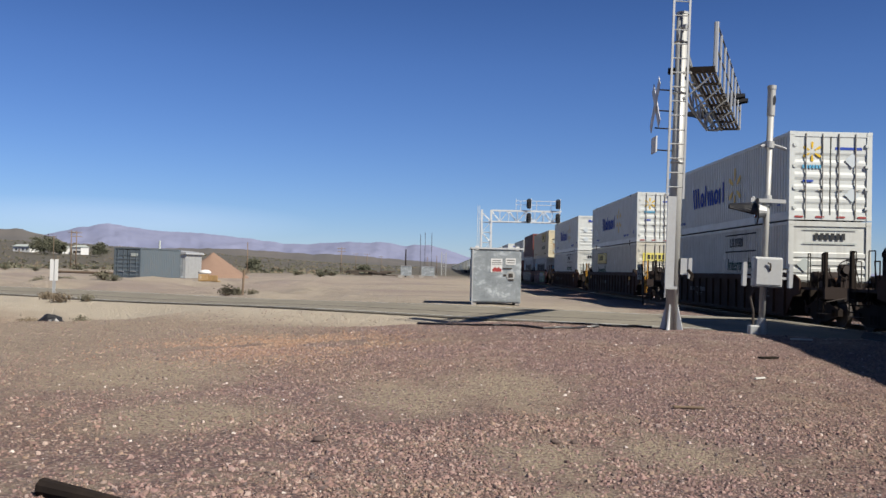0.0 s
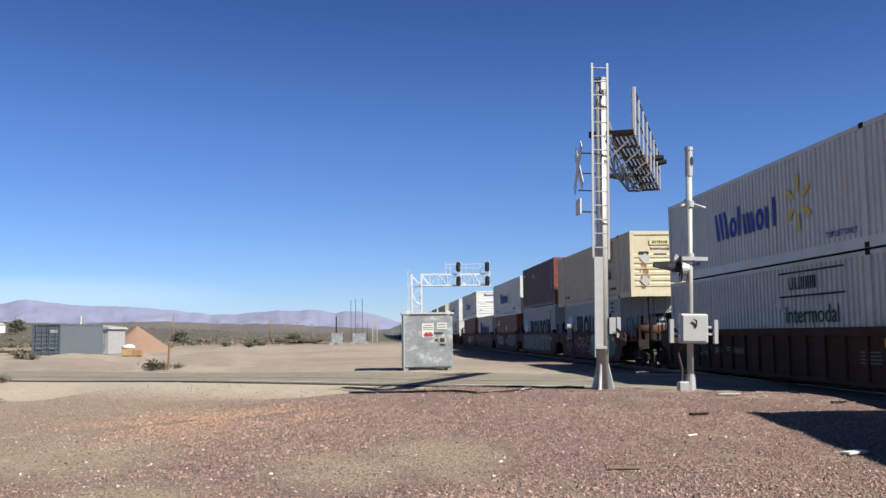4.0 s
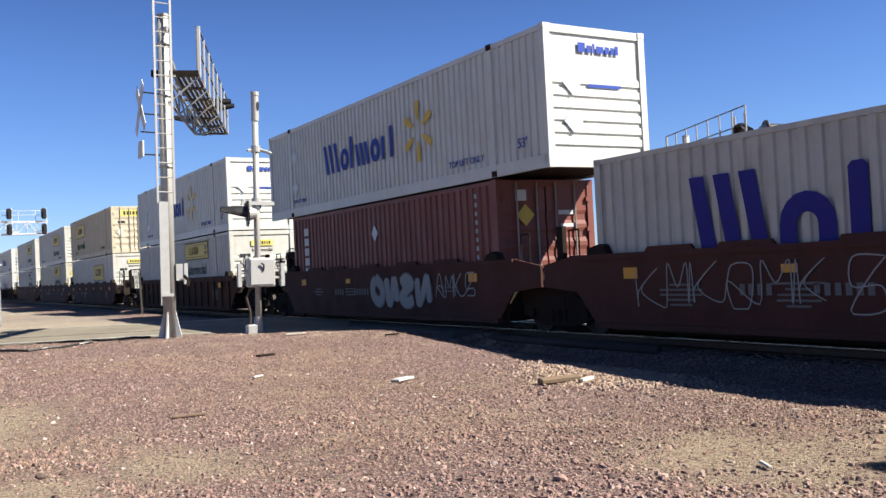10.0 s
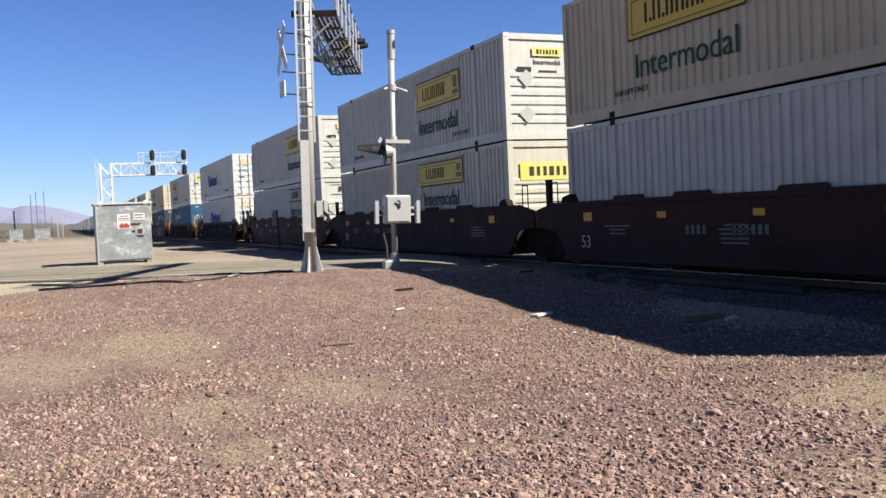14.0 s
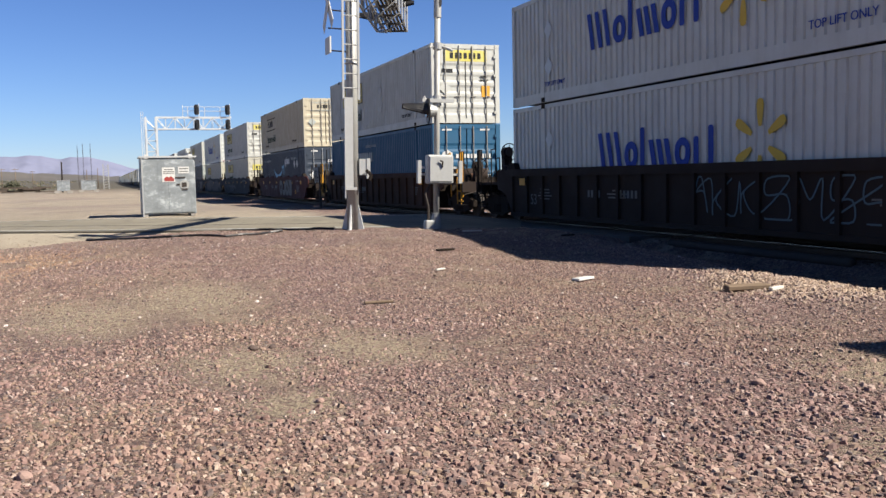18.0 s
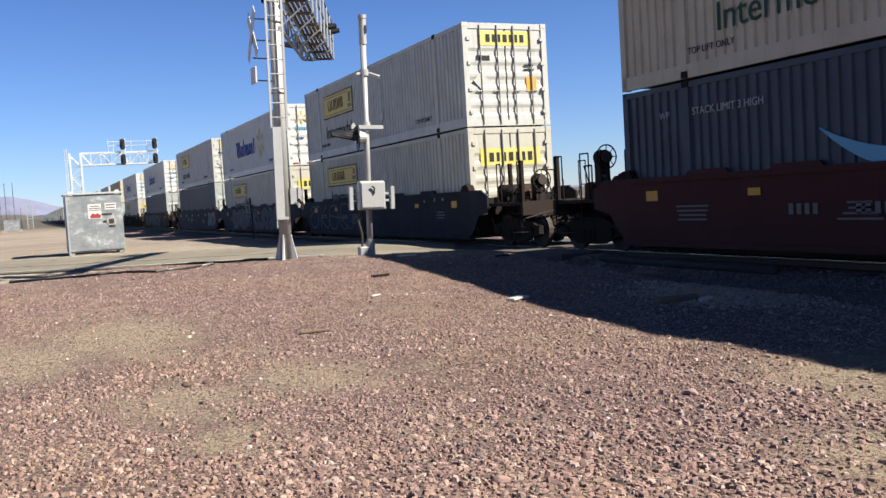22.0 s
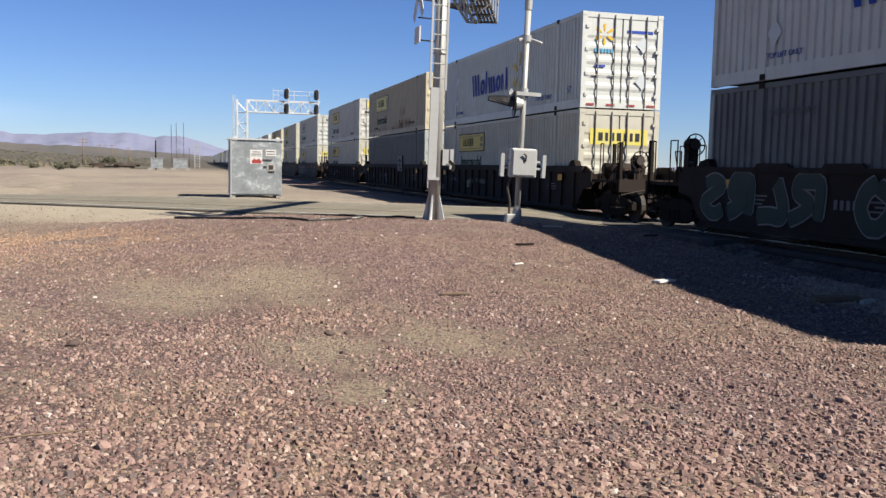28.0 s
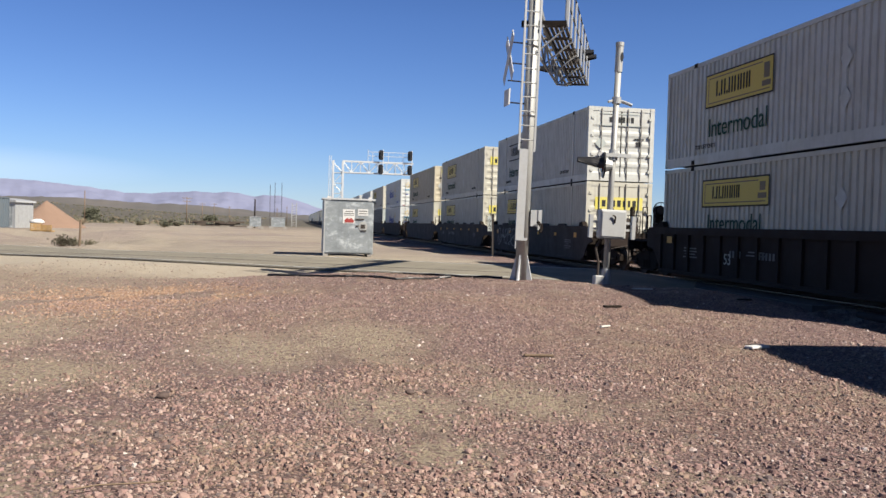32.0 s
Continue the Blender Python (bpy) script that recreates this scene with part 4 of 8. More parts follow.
def dress_end(ob, kind, end):
    """Signs on the leading end."""
    if kind == "spark":
        if end == "nose":
            bm = bmesh.new()
            for i, (w, h) in enumerate(((0.2, 0.2), (0.12, 0.15), (0.06, 0.2), (0.2, 0.15), (0.12, 0.15), (0.09, 0.15), (0.09, 0.19))):
                x = -0.48 + (0, 0.24, 0.40, 0.50, 0.74, 0.90, 1.02)[i]
                box(bm, x, x + w, 0.012, 0.016, 2.42, 2.42 + h)
            part("blue_mark", bm, M["wblue"], ob, "row of plain blue shapes")["kind"] = "stuff"
            end_bars(ob, ((0.2, 1.72, 0.9, 0.07),), "wblue")
            end_diamonds(ob, ((-0.7, 1.75), (-0.7, 0.95)))
        else:
            for i in range(6):
                a = radians(90 + 60 * i)
                d, n = Vector((math.cos(a), math.sin(a))), Vector((-math.sin(a), math.cos(a)))
                q = [(0.3, 0.06), (0.9, 0.14), (1.0, 0.0), (0.9, -0.14), (0.3, -0.06)]
                part("sunburst_petal", prism(bmesh.new(), [tuple(Vector((-0.62, 2.28)) + 0.34 * (p * d + w * n)) for p, w in q], "y", 0.02, 0.026), M["sunyellow"], ob, "yellow petal of a sunburst")
            end_bars(ob, [(-0.9 + i * 0.11, 1.78, 0.08, 0.12) for i in range(6)], "lblue", -0.018)
            end_bars(ob, ((0.6, 2.4, 0.9, 0.09), (-0.75, 1.3, 0.35, 0.07)), "wblue", -0.018)
            end_diamonds(ob, ((0.72, 2.0), (0.72, 0.85)))
            end_bars(ob, [(-1.05 + i * 0.7, 0.1, 0.28, 0.06) for i in range(4)], "red", -0.004)
    elif kind in ("truck_y", "truck_old"):
        end_panel_sign(ob, "lemon" if kind == "truck_y" else "cream_sign", 0, 2.52 if end == "door" else 2.45, 1.75 if end == "door" else 0.95, 0.42 if end == "door" else 0.24)
        end_bars(ob, ((-0.75, 1.95, 0.45, 0.14), (0.75, 1.75, 0.3, 0.06), (0.75, 1.62, 0.36, 0.05)), "dark", -0.018)
        if end == "door":
            end_panel_sign(ob, "orange", 0.82, 1.2, 0.34, 0.42, None)
            end_diamonds(ob, ((-0.85, 1.3),), "jbwhite")
        else:
            end_text("Intermodal", 0.2, M["cargrey"], ob, 0.0, 2.16, 0.012)
            end_diamonds(ob, ((-0.7, 1.7), (-0.7, 0.7)), "palegrey")
            end_bars(ob, ((0.0, 1.9, 0.6, 0.06), (0.75, 0.7, 0.2, 0.25)), "cargrey")
    elif kind == "truck_low":
        end_panel_sign(ob, "lemon", 0, 2.1, 2.0, 0.5)
        end_bars(ob, ((0.75, 1.2, 0.35, 0.05), (0.75, 1.08, 0.3, 0.05)), "dark", -0.018)
    elif kind == "truck_w":
        end_bars(ob, [(-0.45 + i * 0.18, 2.45, 0.12, 0.22) for i in range(6)], "dark", -0.016)
        bm = bmesh.new()
        for q in ((-0.9, 0.9, 2.66, 2.7), (-0.9, 0.9, 2.2, 2.24)):
            box(bm, q[0], q[1], 0.012, 0.016, q[2], q[3])
        part("end_sign", bm, M["palegrey"], ob, "thin frame of the end sign")
        end_diamonds(ob, ((-0.85, 1.5),), "palegrey")
        end_bars(ob, ((0.75, 1.7, 0.4, 0.06), (0.75, 1.5, 0.25, 0.2)), "dark", -0.018)
    elif kind == "robin":
        bm = bmesh.new()
        for a, b in ((0.24, 0.17), (0.09, 0.0)):
            hexa = [(-0.8 + a * math.cos(math.pi / 6 + i * math.pi / 3), 1.75 + a * math.sin(math.pi / 6 + i * math.pi / 3)) for i in range(6)]
            prism(bm, hexa, "y", 0.02, 0.026)
        part("hexagon_mark", bm, M["white"], ob, "pale hexagon mark")
        end_bars(ob, [(-0.4 + i * 0.15, 1.75, 0.1, 0.16) for i in range(10)], "white", -0.018)
        end_bars(ob, ((-0.45, 0.95, 0.5, 0.18), (0.5, 0.95, 0.7, 0.18), (-0.8, 2.75, 0.4, 0.07), (0.75, 2.75, 0.4, 0.07)), "white", -0.018)
    elif kind == "smile":
        end_diamonds(ob, ((-0.85, 1.25), (-0.35, 1.25)), "white", -0.03)
        end_bars(ob, (*((0.1 + i * 0.105 + (0.06 if i > 3 else 0), 2.1, 0.055, 0.17) for i in range(10)), (0.6, 1.2, 0.6, 0.12), (0.6, 1.0, 0.6, 0.1), (0.6, 0.6, 0.5, 0.1), (-0.75, 2.72, 0.4, 0.08), (0.75, 2.72, 0.4, 0.08), (-0.75, 0.3, 0.4, 0.06)), "white", -0.018)
    elif kind == "hazard":
        end_diamonds(ob, ((-0.6, 2.15),), "yellow", -0.03)
        end_bars(ob, ((0.6, 2.2, 0.5, 0.1), (0.6, 1.9, 0.4, 0.08), (-0.7, 2.6, 0.3, 0.25)), "white", -0.018)
    elif kind == "plainbars":
        end_bars(ob, ((0.6, 1.9, 0.8, 0.16), (0.6, 1.6, 0.5, 0.1), (0.6, 1.0, 0.5, 0.08)), "dark", -0.018)


def ribbon(bm, pts, r, t0=0.004):
    """One unbroken sprayed stroke along pts in (u, v); it rises a hair as it goes, so that crossings stay clean."""
    n = len(pts)
    rows = []
    for i, p in enumerate(pts):
        a, b = Vector(pts[max(i - 1, 0)]), Vector(pts[min(i + 1, n - 1)])
        d = (b - a)
        d = d.normalized() if d.length > 1e-5 else Vector((1, 0))
        w = Vector((-d.y, d.x)) * r * (0.55 if i in (0, n - 1) else 1)
        t = t0 + 0.010 * i / n
        q = Vector(p)
        rows.append([bm.verts.new((q.x + w.x, t, q.y + w.y)), bm.verts.new((q.x - w.x, t, q.y - w.y)), bm.verts.new((q.x - w.x, t - 0.003, q.y - w.y)), bm.verts.new((q.x + w.x, t - 0.003, q.y + w.y))])
    for a, b in zip(rows, rows[1:]):
        for i in range(4):
            bm.faces.new((a[i], a[(i + 1) % 4], b[(i + 1) % 4], b[i]))
    bm.faces.new(rows[0])
    bm.faces.new(rows[-1][::-1])


def graffiti(ob, u0, u1, v0, v1, mat, r, seed, x, turns=5, step=0.75):
    """Sprayed looping letters between u0 and u1, in one stroke."""
    rnd = random.Random(seed)
    ctrl = []
    u = u1
    while u > u0:
        w = step * rnd.uniform(0.75, 1.2)
        lo, hi = v0 + r + rnd.uniform(0, 0.1), v1 - r - rnd.uniform(0, 0.1)
        mid = (lo + hi) / 2 + rnd.uniform(-0.1, 0.1)
        form = rnd.randrange(5)
        shape = ([(0, lo), (0.1, hi), (0.5, mid), (0.9, hi), (0.95, lo)], [(0, mid), (0.2, hi), (0.8, hi), (0.9, mid), (0.7, lo), (0.2, lo), (0.05, mid)], [(0.9, hi), (0.2, hi), (0.15, mid), (0.8, mid), (0.85, lo), (0.1, lo)], [(0, hi), (0.08, lo), (0.12, mid), (0.8, hi), (0.2, mid), (0.9, lo)], [(0, lo), (0.35, hi), (0.6, hi), (0.9, lo), (0.7, mid), (0.25, mid)])[form]
        ctrl += [(u - f * w, v) for f, v in shape[:turns + 1]]
        u -= w * 1.08
    pts = []
    for i in range(len(ctrl) - 1):
        p0, p1, p2, p3 = (Vector(ctrl[max(min(i + k, len(ctrl) - 1), 0)]) for k in (-1, 0, 1, 2))
        for j in range(5):
            f = j / 5
            q = 0.5 * ((2 * p1) + (p2 - p0) * f + (2 * p0 - 5 * p1 + 4 * p2 - p3) * f * f + (3 * p1 - p0 - 3 * p2 + p3) * f ** 3)
            pts.append((q.x, min(max(q.y, v0 + r * 0.6), v1 - r * 0.6)))
    bm = bmesh.new()
    ribbon(bm, pts, r)
    return on_side("graffiti", bm, M[mat], ob, "sprayed graffiti", x)


# strokes of sprayed letter-like shapes, in parts of their width and height
STROKES = (
    ((0.9, 0.8), (0.5, 1.0), (0.1, 0.78), (0.5, 0.5), (0.9, 0.24), (0.5, 0.0), (0.05, 0.15)),
    ((0.6, 1.0), (0.1, 0.7), (0.12, 0.22), (0.5, 0.0), (0.9, 0.3), (0.88, 0.78), (0.5, 0.98)),
    ((0.1, 0.0), (0.15, 0.95), (0.72, 1.0), (0.85, 0.68), (0.35, 0.48), (0.62, 0.2), (0.98, 0.0)),
    ((0.95, 0.95), (0.2, 0.9), (0.08, 0.55), (0.6, 0.5), (0.1, 0.4), (0.2, 0.04), (0.98, 0.08)),
    ((0.05, 0.0), (0.18, 0.98), (0.45, 0.5), (0.8, 0.04), (0.92, 1.0)),
    ((0.2, 1.0), (0.08, 0.4), (0.15, 0.02), (0.55, 0.08), (1.0, 0.0)),
    ((0.0, 0.92), (0.5, 1.0), (1.0, 0.9), (0.55, 0.8), (0.5, 0.4), (0.42, 0.0)),
)


def throwup(ob, u0, u1, v0, v1, fill, line, seed, x):
    """Fat sprayed letters: thick bent strokes with a dark edge, leaning into one another."""
    rnd = random.Random(seed)
    u, k, h = u1, 0, v1 - v0
    while u > u0 + 0.3:
        w, r = h * rnd.uniform(0.66, 0.86), h * rnd.uniform(0.125, 0.155)
        lo, hi, tilt = v0 + r + 0.03, v1 - r - 0.03, rnd.uniform(-0.12, 0.12)
        form = [(1 - a + rnd.uniform(-0.06, 0.06), b + rnd.uniform(-0.05, 0.05)) for a, b in STROKES[(seed + 3 * k + rnd.randrange(2)) % len(STROKES)]]
        ctrl = [Vector((u - a * w - tilt * (b - 0.5), lo + (hi - lo) * b)) for a, b in form]
        pts = []
        for i in range(len(ctrl) - 1):
            p0, p1, p2, p3 = (ctrl[max(min(i + q, len(ctrl) - 1), 0)] for q in (-1, 0, 1, 2))
            for q in range(6):
                f = q / 6
                c = 0.5 * ((2 * p1) + (p2 - p0) * f + (2 * p0 - 5 * p1 + 4 * p2 - p3) * f * f + (3 * p1 - p0 - 3 * p2 + p3) * f ** 3)
                pts.append((c.x, min(max(c.y, lo), hi)))
        pts.append(tuple(ctrl[-1]))
        z = 0.004 * (k % 2)
        for nm, g, mt, dz in (("letter_outline", r + 0.035, line, 0.0), ("letter_fill", r, fill, 0.012)):
            bm = bmesh.new()
            ribbon(bm, pts, g)
            on_side(nm, bm, M[mt], ob, "sprayed graffiti letter", x - z - dz)
        u -= w + r * 1.2
        k += 1


def sprayed_patch(ob, u0, u1, v0, v1, mat, seed, x):
    """A soft-edged filled area of paint behind the letters."""
    rnd = random.Random(seed)
    bm = bmesh.new()
    n = 28
    poly(bm, [((u0 + u1) / 2 + (u1 - u0) / 2 * math.cos(6.283 * i / n) * rnd.uniform(0.9, 1.06), (v0 + v1) / 2 + (v1 - v0) / 2 * max(-1, min(1, 1.5 * math.sin(6.283 * i / n))) * rnd.uniform(0.93, 1.0)) for i in range(n)], 0.002)
    return on_side("paint_patch", bm, M[mat], ob, "patch of sprayed paint", x)

# well cars: y from the middle of the well, the leading end towards -y


def wheel_mesh():
    bm = bmesh.new()
    rod(bm, (-0.065, 0, 0), (0.065, 0, 0), 0.44, 20)
    rod(bm, (-0.085, 0, 0), (-0.06, 0, 0), 0.36, 20)
    rod(bm, (-0.12, 0, 0), (-0.08, 0, 0), 0.12, 12)
    return mesh_of(bm, "wheel", M["steel"])


def side_frame_mesh():
    o = [(-1.25, 0.36), (-1.05, 0.33), (-0.45, 0.16), (0.45, 0.16), (1.05, 0.33), (1.25, 0.36), (1.25, 0.56), (1.0, 0.62), (0.5, 0.78), (-0.5, 0.78), (-1.0, 0.62), (-1.25, 0.56)]
    return mesh_of(prism(bmesh.new(), o, "x", -0.07, 0.07), "side_frame", M["under"])


def far_truck(car, y):
    """A truck too far off to show more than its outline."""
    def make():
        bm = bmesh.new()
        o = [(-1.25, 0.36), (-0.45, 0.16), (0.45, 0.16), (1.25, 0.36), (1.25, 0.56), (0.5, 0.95), (-0.5, 0.95), (-1.25, 0.56)]
        prism(bm, o, "x", -1.09, 1.09)
        for q in (-0.89, 0.89):
            rod(bm, (-1.1, q, 0.44), (1.1, q, 0.44), 0.44, 14)
        return mesh_of(bm, "truck", M["under"])
    part("truck", cached("far_truck", make), None, car).location.y = y


def truck(car, y):
    b = part("truck", cached("bolster", lambda: mesh_of(box(box(bmesh.new(), -1.1, 1.1, -0.22, 0.22, 0.5, 0.78), -0.25, 0.25, -0.3, 0.3, 0.7, 0.95), "truck", M["under"])), None, car, "dark steel truck with two axles")
    b.location.y = y
    for sx in (-1, 1):
        f = part("side_frame", cached("side_frame", side_frame_mesh), None, b)
        f.location.x = sx * 1.02
        for sy in (-1, 1):
            w = part("wheel", cached("wheel", wheel_mesh), None, b)
            w.location = (sx * 0.76, sy * 0.89, 0.44)
            w.scale.x = -sx
            if sx < 0:
                a = part("axle_cap", cached("axle_cap", lambda: mesh_of(rod(bmesh.new(), (-0.13, 0, 0), (0.06, 0, 0), 0.1, 10), "axle_cap", M["under"])), None, b)
                a.location = (sx * 1.02, sy * 0.89, 0.44)
                p = part("spring", cached("spring", lambda: mesh_of(rod(rod(bmesh.new(), (0, -0.1, 0.24), (0, -0.1, 0.5), 0.07, 8), (0, 0.1, 0.24), (0, 0.1, 0.5), 0.07, 8), "spring", M["under"])), None, b)
                p.location = (sx * 1.06, sy * 0.12, 0)
    for sy in (-1, 1):
        x = part("axle", cached("axle", lambda: mesh_of(rod(bmesh.new(), (-0.75, 0, 0.44), (0.75, 0, 0.44), 0.08), "axle", M["steel"])), None, b)
        x.location.y = sy * 0.89
    return b


def car_side(hw, ext_f, ext_r, top=1.58):
    o = [(-hw + 0.25, 0.21), (hw - 0.25, 0.21), (hw + 0.35, 0.88), (hw + ext_r, 0.98), (hw + ext_r, top - 0.16), (hw + 0.5, top), (-hw - 0.5, top), (-hw - ext_f, top - 0.16), (-hw - ext_f, 0.98), (-hw - 0.35, 0.88)]
    return o


def end_gear(car, y, d, style, mat, rail_mat, brake):
    """Platform, coupler, handrails and brake gear at an outer end; y where the well's wall ends, d = -1 or 1 outwards."""
    def at(pts):
        return [(x, y + d * v, z) for x, v, z in pts]
    bm = bmesh.new()
    box(bm, -1.36, 1.36, min(y + d * 0.3, y + d * 2.7), max(y + d * 0.3, y + d * 2.7), 1.12, 1.2)
    box(bm, -0.5, 0.5, min(y, y + d * 2.7), max(y, y + d * 2.7), 0.56, 1.12)
    box(bm, -1.4, 1.4, min(y + d * 2.6, y + d * 2.75), max(y + d * 2.6, y + d * 2.75), 0.86, 1.22)
    pf = part("end_platform", bm, M["cardark"], car, "open steel end platform")
    bm = bmesh.new()
    rod(bm, *at(((0, 2.8, 0.85), (0, 3.45, 0.85))), 0.11, 8)
    box(bm, -0.16, 0.16, min(y + d * 3.35, y + d * 3.7), max(y + d * 3.35, y + d * 3.7), 0.68, 1.02)
    part("coupler", bm, M["under"], car)
    for x in (-1.36, 1.36):
        for v in (2.68, 1.55):
            part("grab_rail", pipe(bmesh.new(), at(((x, v, 0.7), (x, v, 2.25), (x * 0.97, v - 0.28, 2.25), (x * 0.97, v - 0.28, 1.2))), 0.017), M[rail_mat], car, "bent pipe grab rail")
        for z in (0.55, 0.9, 1.2):
            part("step_rung", pipe(bmesh.new(), at(((x, 2.68, z), (x, 2.2, z))), 0.018), M[rail_mat], car)
    for x in (-1.32, -0.62):
        bm = bmesh.new()
        yy = y + d * (2.62 if x < -1 else 0.75)
        box(bm, x - 0.04, x + 0.04, yy - 0.055, yy + 0.055, 1.2, 2.28)
        part("upright", bm, M["under"], car, "dark steel upright")
    # rods, valves and brackets crowded round the coupling
    rnd = random.Random(int(y * 100) + 7)
    for i in range(5):
        x, v, z = rnd.uniform(-1.3, -0.3), rnd.uniform(0.4, 2.9), rnd.uniform(0.5, 0.95)
        part("brake_rod", pipe(bmesh.new(), at(((x, v, z), (x + 0.15, v + rnd.uniform(-0.7, 0.7), z + rnd.uniform(-0.15, 0.15)), (x + 0.1, v + rnd.uniform(-0.5, 0.9), z + rnd.uniform(0.1, 0.5)))), 0.022), M[rnd.choice(("under", "cargrey", "cardark"))], car)
    for i in range(4):
        x, v, z, w = rnd.uniform(-1.25, 0.2), rnd.uniform(0.4, 2.5), rnd.uniform(1.2, 1.3), rnd.uniform(0.1, 0.22)
        bm = bmesh.new()
        yy = y + d * v
        prism(bm, [(yy - w, 1.15), (yy + w, 1.15), (yy + w * 0.8, z + w), (yy + w * 0.2, z + w * 1.7), (yy - w * 0.7, z + w * 1.3)], "x", x - w * 0.6, x + w * 0.6)
        part("bracket", bm, M[rnd.choice(("under", "cardark", "carrust"))], car)
    # a ladder at the corner, a cut lever along the end, thin pipes and a hanging step
    for v in (2.25, 2.62):
        part("ladder_stile", rod(bmesh.new(), *at(((-1.4, v, 0.45), (-1.4, v, 1.7))), 0.018, 6), M[rail_mat], car)
    part("cut_lever", pipe(bmesh.new(), at(((-1.38, 2.82, 0.78), (-0.7, 2.84, 0.92), (-0.2, 2.95, 0.98), (0.1, 3.2, 1.0))), 0.016), M["cargrey"], car, "bent steel uncoupling lever")
    for i in range(4):
        x, v, h = rnd.uniform(-1.3, 0.2), rnd.uniform(0.5, 2.6), rnd.uniform(0.35, 0.95)
        part("pipe_bend", pipe(bmesh.new(), at(((x, v, 1.2), (x, v, 1.2 + h), (x + rnd.uniform(-0.3, 0.3), v + rnd.uniform(-0.5, 0.5), 1.2 + h), (x + rnd.uniform(-0.3, 0.3), v + rnd.uniform(-0.5, 0.5), 1.2))), rnd.uniform(0.012, 0.022), 6), M[rnd.choice(("under", "cargrey", "carrust"))], car)
    bm = bmesh.new()
    for i in range(5):
        rod(bm, *at(((-1.42 + i * 0.06, 2.2, 0.42), (-1.42 + i * 0.06, 2.66, 0.42))), 0.01, 5)
    part("step_grating", bm, M["cargrey"], car)
    bm = bmesh.new()
    pipe(bm, at(((-0.4, 2.7, 1.0), (-0.55, 3.0, 0.7), (-0.3, 3.5, 0.55))), 0.03)
    pipe(bm, at(((-1.0, 2.4, 1.1), (-1.0, 2.7, 0.8), (-0.5, 3.0, 0.85))), 0.015)
    part("air_hose", bm, M["rubber"], car)
    if brake or d > 0:
        c = (-0.62, y + d * 2.45, 1.76) if d < 0 else (-0.9, y + d * 1.15, 2.15)
        bw = part("brake_wheel", ring(bmesh.new(), c, "y", 0.27, 0.017, 20), M["under"], car, "round hand-brake wheel")
        for i in range(8):
            a = i * math.pi / 4
            part("spoke", rod(bmesh.new(), c, (c[0] + 0.27 * math.cos(a), c[1], c[2] + 0.27 * math.sin(a)), 0.011, 5), M["under"], bw)
        part("hub", rod(bmesh.new(), (c[0], c[1] - 0.05, c[2]), (c[0], c[1] + 0.03, c[2]), 0.13, 14), M["cargrey"], bw, "dusty grey round hub plate")
        bm = bmesh.new()
        rod(bm, (c[0], c[1] + 0.05, c[2]), (c[0], c[1] + 0.3, c[2]), 0.17, 12)
        box(bm, c[0] - 0.15, c[0] + 0.12, c[1] + 0.05, c[1] + 0.28, 1.2, c[2])
        part("brake_housing", bm, M["cardark"], car, "dark brake gear housing")
        for q in range(6):
            x, v, w = rnd.uniform(-1.15, 0.3), rnd.uniform(0.4, 2.2), rnd.uniform(0.07, 0.16)
            yy, h = y + d * v, rnd.uniform(0.12, 0.42)
            bm = bmesh.new()
            if q % 2:
                rod(bm, (x, yy, 1.18), (x, yy, 1.2 + h), w * 0.8, 10, w * 0.6)
                rod(bm, (x, yy, 1.2 + h), (x, yy, 1.24 + h), w, 10)
            else:
                prism(bm, [(yy - w, 1.18), (yy + w, 1.18), (yy + w, 1.18 + h * 0.7), (yy + w * 0.5, 1.2 + h), (yy - w * 0.8, 1.2 + h)], "x", x - w, x + w)
            part("brake_valve", bm, M[rnd.choice(("under", "cardark", "cargrey"))], car, "dusty brake valve")
        bm = bmesh.new()
        rod(bm, (-0.95, y + d * 0.75, 1.5), (0.35, y + d * 0.75, 1.5), 0.2, 14)
        part("reservoir", bm, M["cardark"], car, "dark round air reservoir", True)
        for x in (-0.8, 0.2):
            part("tank_bracket", box(bmesh.new(), x - 0.03, x + 0.03, y + d * 0.75 - 0.16, y + d * 0.75 + 0.16, 1.2, 1.36), M["under"], car)
        part("chain", pipe(bmesh.new(), ((c[0], c[1], c[2] - 0.2), (c[0] - 0.05, c[1], 1.1), (c[0], c[1] + 0.2, 0.9)), 0.012), M["cargrey"], car)
    else:
        bm = bmesh.new()
        rod(bm, (-1.0, y + d * 1.0, 1.62), (0.4, y + d * 1.0, 1.62), 0.24, 14)
        part("air_tank", bm, M["carrust"], car, "brown cylindrical air tank", True)
        for x in (-0.85, 0.25):
            part("tank_bracket", box(bmesh.new(), x - 0.04, x + 0.04, y + d * 1.0 - 0.2, y + d * 1.0 + 0.2, 1.2, 1.42), M["under"], car)


